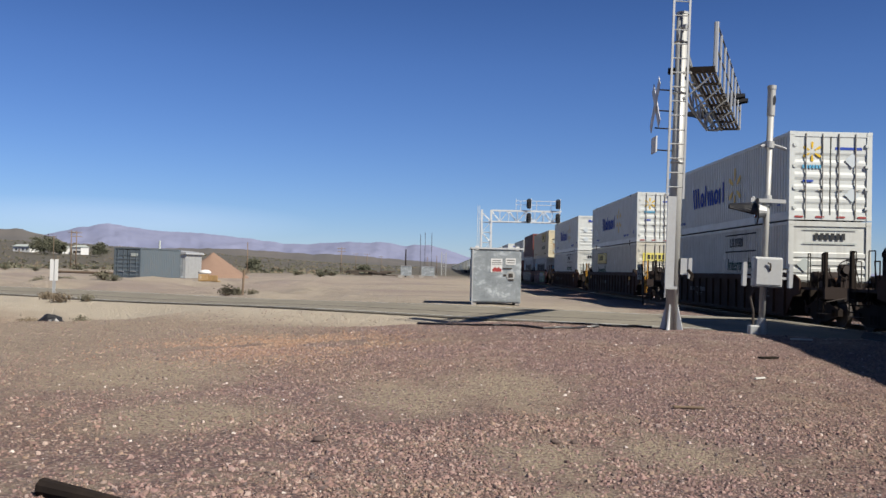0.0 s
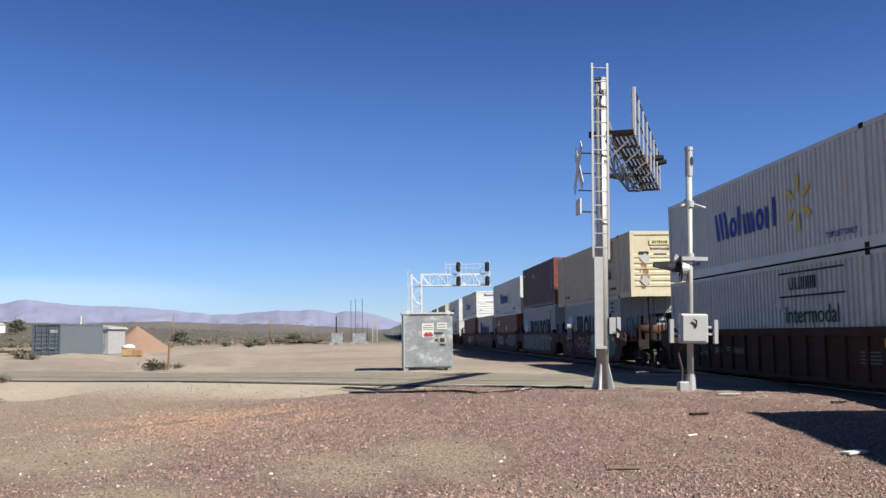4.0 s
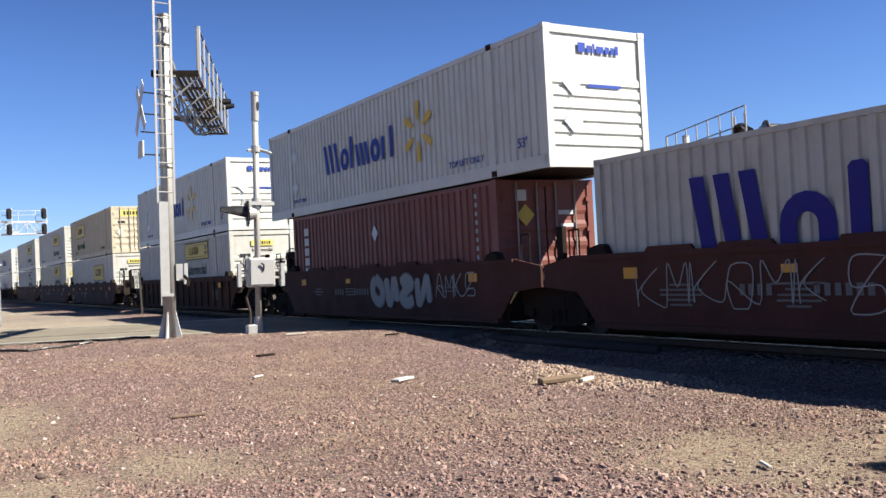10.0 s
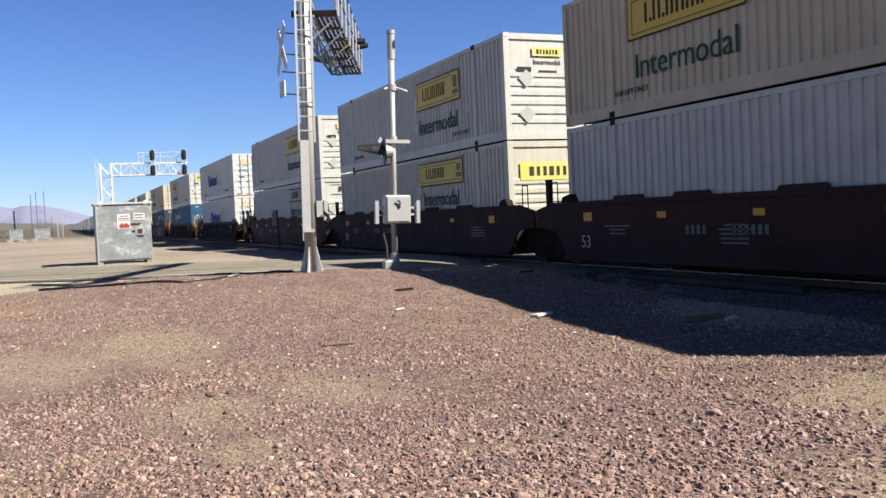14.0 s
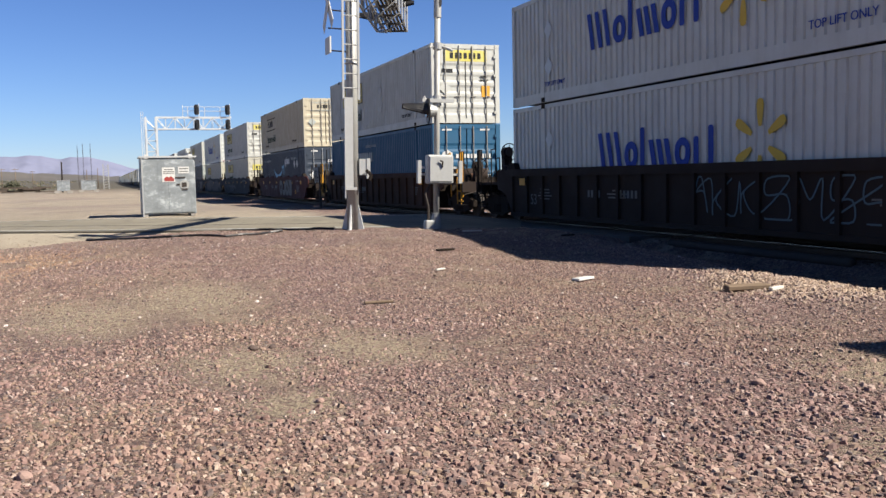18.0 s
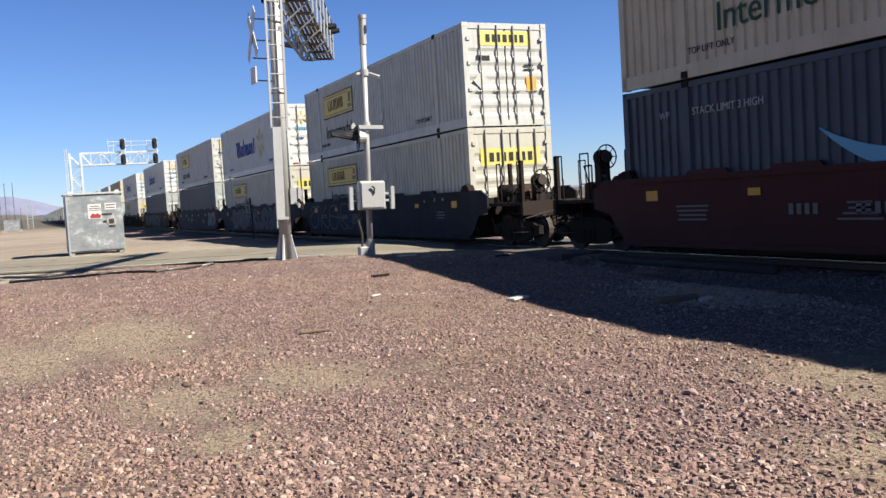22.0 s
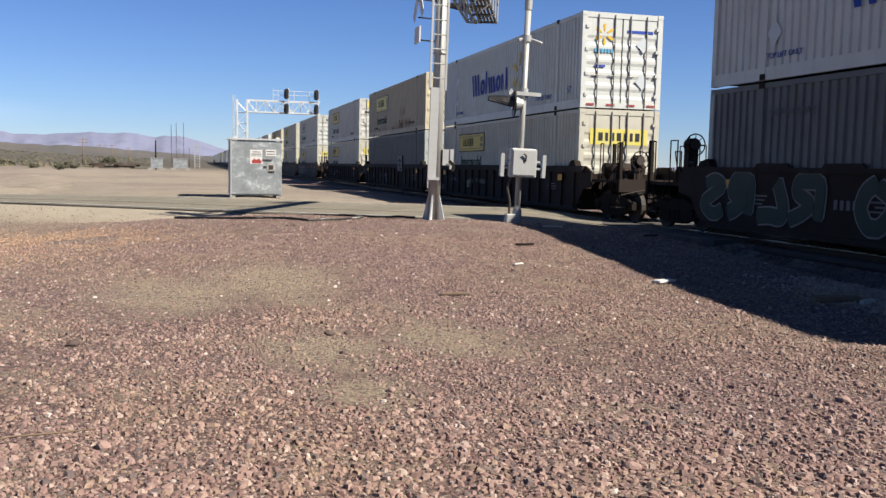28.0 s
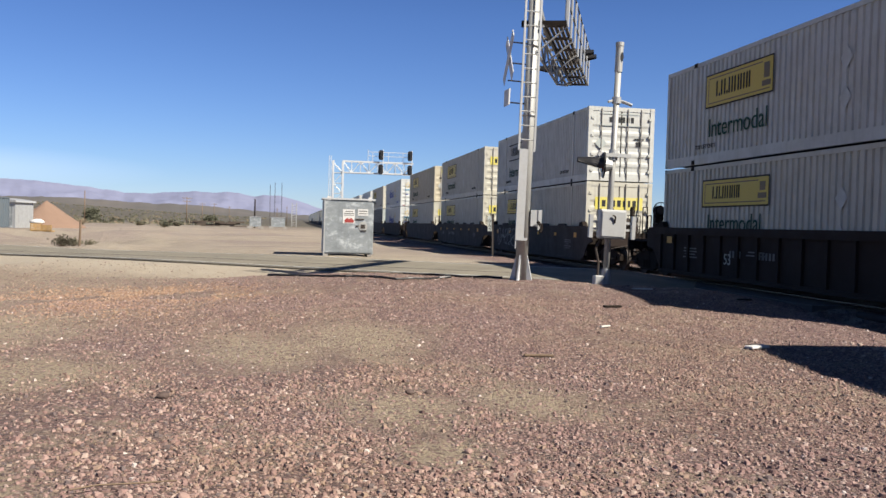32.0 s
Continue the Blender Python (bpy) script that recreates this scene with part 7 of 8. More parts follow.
for q in ((2.42, 2.72, 1.88, 1.92), (2.42, 2.72, 1.79, 1.82)):
    box(bm, q[0], q[1], CY - 0.018, CY - 0.012, q[2], q[3])
o = part("notice_writing", bm, M["grafd"], nt2, "lines of writing, too small to read")
o["kind"] = "stuff"

# marker post between road and rails
mk = thing("marker_post", "thin leaning steel post with a narrow white number plate", "marker post", pose(8.36, 37.5, 0.1, 0, -1.8, 0))
part("post", box(bmesh.new(), -0.035, 0.035, -0.025, 0.025, -0.5, 1.82), M["steel"], mk)
pl = part("number_plate", box(bmesh.new(), -0.21, -0.037, -0.012, 0.0, 1.17, 1.81), M["palegrey"], mk, "narrow white plate with three dark figures")
for i, q in enumerate("662"):
    o = part("figure", text_mesh(q, 0.25, M["dark"]), None, pl)
    o.location = (-0.125, -0.016, 1.62 - i * 0.206)

# the second mast, beyond the tracks
mast2, P2, b2 = cantilever_mast((24.6, 23.4), -0.3, 5.75, Vector((-0.40, -0.917, 0)), Vector((-0.917, 0.40, 0)), 0.2, 6.2, 4.7, "mast", "pale crossing mast with a railed walkway arm beyond the tracks")
for l, w in ((4.7, -0.2), (5.4, 0.3), (5.8, -0.3)):
    flasher(mast2, P2(l, w, 5.1), Vector((-0.85, -0.5, 0)).normalized() if l < 5.6 else Vector((0.9, -0.4, 0)).normalized())
for l in (4.6, 5.3):
    part("lamp_arm", rod(bmesh.new(), P2(l, 0.1, 4.75), P2(l, 0.1, 5.7), 0.04, 8), M["galv"], mast2)
cbk = thing("crossbuck_sign", "weathered white crossed boards on a thin post", "crossbuck")
crossbuck(cbk, (25.12, 23.2, 4.1), Vector((-0.86, -0.5, 0)).normalized(), 0.62)
bm = bmesh.new()
box(bm, 25.0, 25.26, 23.22, 23.24, 3.28, 3.46)
box(bm, 25.1, 25.16, 23.22, 23.24, 3.46, 3.7)
part("count_plate", bm, M["palegrey"], cbk)
bm = bmesh.new()
rod(bm, (25.16, 23.31, -0.3), (25.16, 23.31, 4.6), 0.04, 10)
part("post", bm, M["alu"], cbk)


def utility_pole(x, y, h, arms=1, mat="wood", r=0.13, turn=0.0, z0=None, extras=False):
    z0 = lift(x, y) - 0.1 if z0 is None else z0
    up = thing("utility_pole", "wooden utility pole with cross-arms" if mat == "wood" else "pale steel utility pole with arms", "utility pole", pose(x, y, z0, 0, 0, turn))
    bm = bmesh.new()
    rod(bm, (0, 0, 0), (0, 0, h), r, 10, r * 0.72)
    part("pole", bm, M[mat], up, "", True)
    for i in range(arms):
        bm = bmesh.new()
        z = h - 0.35 - i * 0.75
        box(bm, -1.1, 1.1, -0.06, 0.06, z - 0.06, z + 0.06)
        a = part("cross_arm", bm, M["wood"], up)
        for u in (-1.0, -0.45, 0.45, 1.0):
            bm = bmesh.new()
            rod(bm, (u, 0, z + 0.06), (u, 0, z + 0.2), 0.035, 6)
            part("insulator", bm, M["palegrey"], a)
    if extras:
        bm = bmesh.new()
        rod(bm, (0.32, 0, h - 2.2), (0.32, 0, h - 1.5), 0.17, 12)
        part("transformer", bm, M["galv"], up, "round grey transformer")
    return up


steel_pole = utility_pole(24.0, 24.6, 5.3, 0, "brightgalv", 0.085, 0, -0.3)
for z in (5.05, 4.3):
    part("cross_arm", rod(bmesh.new(), (-0.28, -0.09, z), (1.5, 0.5, z), 0.04, 8), M["brightgalv"], steel_pole, "thin pale cross-arm")
    for q in (-0.2, 0.45, 1.4):
        part("insulator", rod(bmesh.new(), (q, q / 3, z), (q, q / 3, z + 0.16), 0.03, 6), M["palegrey"], steel_pole)
for z in (1.6, 2.6, 3.5):
    part("clamp", rod(bmesh.new(), (0, 0, z), (0, 0, z + 0.1), 0.12, 12), M["galv"], steel_pole)
utility_pole(25.2, 25.0, 5.2, 0, "wood", 0.09, 35, -0.3, True)

# the signal bridge down the line
br = thing("signal_bridge", "galvanised lattice signal bridge over the tracks with black signal heads", "signal bridge")
BY = 137.0
for x in (5.75, 7.2):
    for y in (BY, BY + 1.4):
        bm = bmesh.new()
        box(bm, x - 0.13, x + 0.13, y - 0.13, y + 0.13, -0.6, 10.75)
        part("column_leg", bm, M["brightgalv"], br)
for y in (BY, BY + 1.4):
    for i in range(7):
        bm = bmesh.new()
        z = -0.4 + i * 1.55
        a, c = (5.75, 7.2) if i % 2 else (7.2, 5.75)
        rod(bm, (a, y, z), (c, y, z + 1.55), 0.05, 6)
        rod(bm, (5.75, y, z), (7.2, y, z), 0.04, 6)
        part("brace", bm, M["brightgalv"], br)
for y in (BY, BY + 1.4):
    for z in (9.0, 10.7):
        bm = bmesh.new()
        box(bm, 7.2, 17.8, y - 0.09, y + 0.09, z - 0.09, z + 0.09)
        part("boom_chord", bm, M["brightgalv"], br)
    for i in range(8):
        bm = bmesh.new()
        x = 7.2 + i * 1.32
        z0, z1 = (9.0, 10.7) if i % 2 else (10.7, 9.0)
        rod(bm, (x, y, z0), (x + 1.32, y, z1), 0.05, 6)
        rod(bm, (x, y, 9.0), (x, y, 10.7), 0.035, 6)
        part("brace", bm, M["brightgalv"], br)
bm = bmesh.new()
for z in (11.6, 12.2):
    rod(bm, (10.9, BY, z), (17.6, BY, z), 0.04, 6)
for x in (10.9, 11.6, 14.0, 16.2, 17.6):
    rod(bm, (x, BY, 10.7), (x, BY, 12.5 if x < 11 else 12.2), 0.04, 6)
part("walkway_rail", bm, M["brightgalv"], br)
bm = bmesh.new()
for x in (5.1, 5.4):
    rod(bm, (x, BY - 0.2, 0), (x, BY - 0.2, 11.4), 0.035, 6)
for i in range(28):
    rod(bm, (5.1, BY - 0.2, 0.4 + i * 0.39), (5.4, BY - 0.2, 0.4 + i * 0.39), 0.025, 5)
part("ladder", bm, M["brightgalv"], br)
for x in (12.8, 17.2):
    bm = bmesh.new()
    rod(bm, (x + 0.35, BY - 0.3, 8.8), (x + 0.35, BY - 0.3, 12.6), 0.06, 8)
    mp = part("signal_mast", bm, M["brightgalv"], br)
    for z in (9.6, 11.75):
        bm = bmesh.new()
        q = [(x - 0.35, z - 0.55), (x - 0.18, z - 0.75), (x + 0.18, z - 0.75), (x + 0.35, z - 0.55), (x + 0.35, z + 0.55), (x + 0.18, z + 0.75), (x - 0.18, z + 0.75), (x - 0.35, z + 0.55)]
        prism(bm, [(u, w) for u, w in q], "y", BY - 0.62, BY - 0.5)
        rod(bm, (x, BY - 0.5, z), (x, BY - 0.3, z), 0.2, 10)
        for dz in (-0.38, 0.0, 0.38):
            rod(bm, (x, BY - 0.62, z + dz), (x, BY - 0.95, z + dz), 0.14, 10)
        part("signal_head", bm, M["black"], mp, "black three-lamp signal head")

# ---------------------------------------------------------------- the yard, scrub, town and hills
# grey container with its doors to the crossing
SC = pose(-25.45, 72.9, lift(-25.4, 73) + 0.02, 0, 0, -14.5)
box20 = thing("storage_container", "slate-grey steel storage container standing on the sand", "container", SC)
for sx in (-1, 1):
    o = part("side_panel", mesh_of(corrugated(0.1, 5.96, 0.12, 2.33, 0.28, 0.03), "side_panel", M["slate"]), None, box20)
    o.location = (sx * 1.2, 0, 0)
    o.scale.x = -sx
for sx in (-1, 1):
    bm = scaled(end_panel("door"), 1.05, 2.1, sx * 0.56, 0.0, 0.14)
    d = part("door", bm, M["slate"], box20)
    for u in (0.3, 0.85):
        bm = bmesh.new()
        rod(bm, (sx * u, -0.03, 0.1), (sx * u, -0.03, 2.35), 0.02, 6)
        part("lock_rod", bm, M["slate"], d)
    bm = bmesh.new()
    box(bm, sx * 0.56 - 0.25, sx * 0.56 + 0.25, -0.07, -0.04, 0.5, 0.54)
    part("handle", bm, M["galv"], d)
bm = bmesh.new()
box(bm, 0.35, 0.95, -0.02, -0.008, 1.72, 1.98)
part("pale_lettering", bm, M["palegrey"], box20, "pale block of writing")
for x0, x1, y0, y1, z0, z1, nm in ((-1.22, 1.22, 0, 6.06, 2.32, 2.42, "roof"), (-1.22, 1.22, 0.02, 6.04, 0.0, 0.13, "base_frame"), (-1.22, -1.1, -0.02, 0.12, 0.0, 2.42, "corner_post"), (1.1, 1.22, -0.02, 0.12, 0.0, 2.42, "corner_post"), (-1.2, 1.2, 6.0, 6.06, 0.1, 2.35, "rear_panel")):
    part(nm, box(bmesh.new(), x0, x1, y0, y1, z0, z1), M["slate"], box20)

shed = thing("metal_shed", "small galvanised shed with a shallow roof behind the container", "shed", pose(-25.35, 84.8, lift(-25, 84), 0, 0, -14))
part("wall", box(bmesh.new(), -1.6, 1.35, 0, 3.0, 0, 2.25), M["galv"], shed)
part("roof", prism(bmesh.new(), [(-1.8, 2.25), (1.55, 2.25), (1.45, 2.42), (-0.2, 2.62), (-1.7, 2.42)], "y", -0.2, 3.2), M["galv"], shed)
part("door", box(bmesh.new(), 0.2, 1.1, -0.03, 0.0, 0.05, 1.95), M["cabinet"], shed)
bm = rod(bmesh.new(), (-2.0, 1.0, 2.2), (-2.0, 1.0, 3.5), 0.09, 8)
part("vent_pipe", bm, M["palegrey"], shed)


def mound():
    bm = bmesh.new()
    n, rings = 36, 14
    top = bm.verts.new((0, 0, 3.1))
    prev = [top]
    for k in range(1, rings + 1):
        f = k / rings
        cur = []
        for i in range(n):
            a = 2 * math.pi * i / n
            r = 4.4 * f * (1 + 0.12 * noise.noise((math.cos(a) * 1.3, math.sin(a) * 1.3, 4)))
            z = 3.1 * (1 - f) ** 1.08 + 0.14 * noise.noise((r * math.cos(a) * 1.2, r * math.sin(a) * 1.2, 2)) * (1 - f * 0.7) - 0.25 * (f == 1)
            cur.append(bm.verts.new((r * math.cos(a), r * math.sin(a), z)))
        for i in range(n):
            if k == 1:
                bm.faces.new((top, cur[i], cur[(i + 1) % n]))
            else:
                bm.faces.new((prev[i], cur[i], cur[(i + 1) % n], prev[(i + 1) % n]))
        prev = cur
    return bm


def heap_mat():
    m, nt, bs, co = blank("heap_sand", 0.95)
    a, f = noise_tex(nt, co, 1.2, 5, 0.7), noise_tex(nt, co, 14, 5, 0.8)
    c = mix_rgb(nt, a, (0.222, 0.147, 0.105), (0.176, 0.114, 0.0817))
    c = mix_rgb(nt, ramp(nt, f, 0.4, 0.7, 0, 0.5), c, (0.111, 0.0654, 0.0458))
    nt.links.new(c, bs.inputs["Base Color"])
    bump(nt, bs, f, 0.6, 0.06)
    return m


heap = thing("sand_heap", "steep heap of reddish-tan sand", "sand heap", pose(-29.0, 114.3, lift(-29, 114)))
part("mound", mound(), heap_mat(), heap, "", True)


def pallet(x, y, turn, tall):
    p = thing("pallet_crate", "weathered wooden pallet crate", "crate", pose(x, y, lift(x, y), 0, 0, turn), group="crates by the shed")
    for i in range(5):
        part("slat", box(bmesh.new(), -0.42, 0.42, -0.4, -0.37, 0.08 + i * tall / 5, 0.08 + i * tall / 5 + 0.09), M["heapwood"], p)
    for u in (-0.4, 0.0, 0.4):
        part("stud", box(bmesh.new(), u - 0.04, u + 0.04, -0.37, -0.3, 0, tall + 0.08), M["heapwood"], p)
    part("deck", box(bmesh.new(), -0.42, 0.42, -0.36, 0.4, 0.0, 0.1), M["heapwood"], p)


M["heapwood"] = weathered("yellow_wood", (0.319, 0.205, 0.0836), (0.152, 0.0988, 0.0532), 0.4, rough=0.85)
pallet(-21.75, 82.4, 10, 0.6)
pallet(-20.9, 82.9, -8, 0.5)
sack = thing("bulk_sack", "white bulk sack on the crates", "sack", pose(-21.7, 82.5, lift(-21.7, 82.5) + 0.66))
bm = bmesh.new()
bmesh.ops.create_icosphere(bm, subdivisions=2, radius=1)
for v in bm.verts:
    v.co = Vector((v.co.x * 0.62, v.co.y * 0.42, max(v.co.z * 0.3, -0.1) + 0.1)) * (1 + 0.12 * noise.noise(v.co * 2))
part("cloth", bm, M["white"], sack, "", True)

# small relay boxes down the line
for x, y, w in ((-6.4, 158, 1.9), (-2.7, 166, 2.4)):
    r = thing("relay_box", "small galvanised relay box on white blocks beside the line", "cabinet", pose(x, y, lift(x, y)), group="relay boxes")
    part("body", box(bmesh.new(), -w / 2, w / 2, 0, 1.0, 0.35, 2.0), M["cabinet"], r)
    part("roof", box(bmesh.new(), -w / 2 - 0.06, w / 2 + 0.06, -0.06, 1.06, 2.0, 2.08), M["galv"], r)
    for s in (-1, 1):
        part("block", box(bmesh.new(), s * w / 2 - 0.4, s * w / 2 + 0.4, -0.35, 0.5, 0, 0.42), M["concrete"], r)


def pole_at(bearing, top, bottom, r, arms, mat="wood", rad=0.12):
    x, y = r * math.sin(radians(bearing)), r * math.cos(radians(bearing))
    z = lift(x, y)
    utility_pole(x, y, 1.48 + r * math.tan(radians(top)) - z, arms, mat, rad, random.uniform(-25, 25))


pole_at(-22.36, 1.84, 0, 210, 1)
pole_at(-22.08, 1.82, 0, 200, 2)
pole_at(-23.3, 1.5, 0, 330, 1)
pole_at(-12.2, 1.46, 0, 190, 0)
pole_at(-6.42, 1.30, 0, 230, 2)
pole_at(-5.5, 0.95, 0, 330, 1)
pole_at(-4.8, 0.95, 0, 340, 1)
pole_at(-3.9, 0.8, 0, 420, 1)
pole_at(-2.36, 1.29, 0, 170, 0, "under", 0.16)
pole_at(-0.4, 0.9, 0, 300, 0)
pole_at(-1.0, 0.8, 0, 310, 0)
for brg, el, r in ((-1.45, 2.21, 330), (-1.16, 2.32, 350), (-0.74, 2.33, 340)):
    x, y = r * math.sin(radians(brg)), r * math.cos(radians(brg))
    an = thing("radio_mast", "slender lattice radio mast far down the line", "radio mast", pose(x, y, lift(x, y)), group="radio masts")
    h = 1.48 + r * math.tan(radians(el)) - lift(x, y)
    bm = bmesh.new()
    for a in (0, 120, 240):
        rod(bm, (0.18 * math.cos(radians(a)), 0.18 * math.sin(radians(a)), 0), (0.05 * math.cos(radians(a)), 0.05 * math.sin(radians(a)), h), 0.035, 5)
    for i in range(12):
        z = h * i / 12
        rod(bm, (0.18, 0, z), (-0.09, 0.15, z + h / 12), 0.02, 4)
        rod(bm, (-0.09, 0.15, z), (-0.09, -0.15, z + h / 12), 0.02, 4)
    part("lattice", bm, M["steel"], an)
tw = thing("signal_tower", "pale lattice signal ladder beside the line", "signal", pose(0.2, 240, lift(0.2, 240)))
for x in (-0.6, 0.6):
    part("leg", box(bmesh.new(), x - 0.09, x + 0.09, -0.09, 0.09, 0, 6.2), M["alu"], tw)
for i in range(9):
    part("brace", rod(bmesh.new(), (-0.6, 0, 0.3 + i * 0.64), (0.6, 0, 0.6 + i * 0.64), 0.06, 6), M["alu"], tw)

# posts and signs beside the road
for x, y, h in ((-10.2, 46.2, 1.35),):
    p = thing("wooden_post", "thin leaning weathered post beside the road", "post", pose(x, y, lift(x, y) - 0.05, 0, 2, 0))
    part("shaft", rod(bmesh.new(), (0, 0, 0), (0, 0, h + 0.05), 0.055, 8), M["wood"], p)
sg = thing("delineator_sign", "two narrow white delineator boards on a steel post by the ditch", "road sign", pose(-16.25, 37.8, lift(-16.25, 37.8) - 0.05))
part("post", box(bmesh.new(), -0.06, 0.06, -0.03, 0.03, 0, 1.55), M["galv"], sg)
for x in (-0.17, 0.03):
    part("board", box(bmesh.new(), x, x + 0.14, -0.05, -0.03, 0.72, 1.62), M["white"], sg)
bp = thing("plastic_sheet", "crumpled black plastic lying in the ditch", "plastic", pose(-11.5, 26.6, lift(-11.5, 26.6)))
bm = bmesh.new()
bmesh.ops.create_icosphere(bm, subdivisions=3, radius=1)
for v in bm.verts:
    v.co = Vector((v.co.x * 0.42, v.co.y * 0.28, max(v.co.z, -0.15) * 0.34)) * (1 + 0.25 * noise.noise(v.co * 2.5))
part("sheet", bm, M["black"], bp)
pp = thing("steel_pipe", "long rusty pipe lying on the sand", "pipe", pose(-45, 116.3, lift(-45, 116) + 0.15, 0, 0, -30))
part("pipe", rod(bmesh.new(), (-7, 0, 0), (8, 0, 0), 0.17, 10), M["wood"], pp)


# scrub: tufts of thin twigs and small leaves
def shrub_mesh(seed, r, h, twigs, leaf, mat_names, dry=0.5):
    rnd = random.Random(seed)
    verts, faces, mats = [], [], []
    for i in range(twigs):
        a, lean = rnd.uniform(0, 6.28), rnd.uniform(0.1, 1.0)
        d = Vector((math.cos(a) * lean * r, math.sin(a) * lean * r, h * rnd.uniform(0.6, 1.0) * (1.15 - 0.5 * lean)))
        w = 0.012 * max(r, 0.5)
        s = Vector((-math.sin(a), math.cos(a), 0)) * w
        k = len(verts)
        o = Vector((math.cos(a), math.sin(a), 0)) * 0.08 * r
        verts += [tuple(o - s), tuple(o + s), tuple(d + s * 0.3), tuple(d - s * 0.3)]
        faces.append((k, k + 1, k + 2, k + 3))
        mats.append(0)
        for j in range(leaf):
            q = d * rnd.uniform(0.45, 1.05) + Vector((rnd.gauss(0, 0.12), rnd.gauss(0, 0.12), rnd.gauss(0, 0.08))) * r
            u = Vector((rnd.gauss(0, 1), rnd.gauss(0, 1), rnd.gauss(0, 1))).normalized() * 0.09 * max(r, 0.6)
            v = u.orthogonal().normalized() * 0.05 * max(r, 0.6)
            k = len(verts)
            verts += [tuple(q - u), tuple(q - v), tuple(q + u), tuple(q + v)]
            faces.append((k, k + 1, k + 2, k + 3))
            mats.append(1)
    me = bpy.data.meshes.new("foliage")
    me.from_pydata(verts, [], faces)
    for n in mat_names:
        me.materials.append(M[n])
    for p, q in zip(me.polygons, mats):
        p.material_index = q
    return me


M["twig"] = plain("dry_twig", (0.20, 0.15, 0.10), 0.9)
M["sage"] = plain("sage_leaf", (0.10, 0.092, 0.06), 0.85)
M["straw"] = plain("straw_leaf", (0.15, 0.118, 0.08), 0.9)
M["olive"] = plain("olive_leaf", (0.05, 0.052, 0.03), 0.8)
SHRUB = [shrub_mesh(i, 1.0, 0.8, 70, 5, ("twig", ("sage", "straw", "olive")[i % 3])) for i in range(6)]
srnd = random.Random(77)


def shrub(x, y, size, kind, label="dry desert shrub of thin twigs"):
    ob = thing("shrub", label, "shrub", group="desert shrubs")
    ob.matrix_basis = Matrix.LocRotScale((x, y, lift(x, y) - 0.03), Euler((0, 0, srnd.uniform(0, 6.28))), (size, size, size * srnd.uniform(0.8, 1.1)))
    part("foliage", SHRUB[kind], None, ob)


for x, y, s, k in ((-11.3, 47.3, 0.75, 3), (-10.75, 47.6, 0.5, 0), (-9.9, 47.2, 0.45, 3), (-14.2, 33.6, 0.5, 1), (-13.3, 33.9, 0.4, 3), (-15.2, 34.8, 0.42, 1), (-12.9, 28.2, 0.36, 1), (-10.9, 27.3, 0.35, 0), (-20.8, 55.5, 0.75, 3), (-20.0, 55.0, 0.6, 5), (-26.3, 59.0, 0.7, 3), (-25.2, 59.2, 0.7, 5), (-24.5, 59.3, 0.6, 3), (-29, 57, 0.9, 1), (-33, 62, 0.8, 1)):
    shrub(x, y, s, k)
for i in range(100):
    y = srnd.uniform(125, 420)
    x = -srnd.uniform(2, 190) * (y / 250)
    if x > -8 - 0.03 * y:
        continue
    shrub(x, y, srnd.uniform(0.45, 1.2), srnd.choice((0, 2, 3, 5, 1)))
# the scrub further off, too many to count
V, Fc, Mi = [], [], []
for i in range(6500):
    r, brg = 190 + 1500 * srnd.random() ** 1.7, radians(srnd.uniform(-58, 4))
    x, y = r * math.sin(brg), r * math.cos(brg)
    if x > -9 - 0.02 * y:
        continue
    z, s, mt = lift(x, y), srnd.uniform(0.3, 0.75) * (1 + r / 1400), srnd.choice((0, 1, 1, 0, 2))
    for j in range(9):
        q = Vector((x + srnd.gauss(0, 0.45) * s, y + srnd.gauss(0, 0.45) * s, z + abs(srnd.gauss(0, 0.4)) * s))
        u = Vector((srnd.gauss(0, 1), srnd.gauss(0, 1), srnd.gauss(0, 0.8))).normalized() * 0.42 * s
        w = u.orthogonal().normalized() * 0.3 * s
        k = len(V)
        V += [tuple(q - u), tuple(q - w), tuple(q + u), tuple(q + w)]
        Fc.append((k, k + 1, k + 2, k + 3))
        Mi.append(mt)
me = bpy.data.meshes.new("scrub")
me.from_pydata(V, [], Fc)
for n in ("sage", "olive", "straw"):
    me.materials.append(M[n])
me.polygons.foreach_set("material_index", Mi)
thing("scrub", "low olive and straw-coloured scrub over the desert plain", "scrub", kind="stuff", mesh=me)


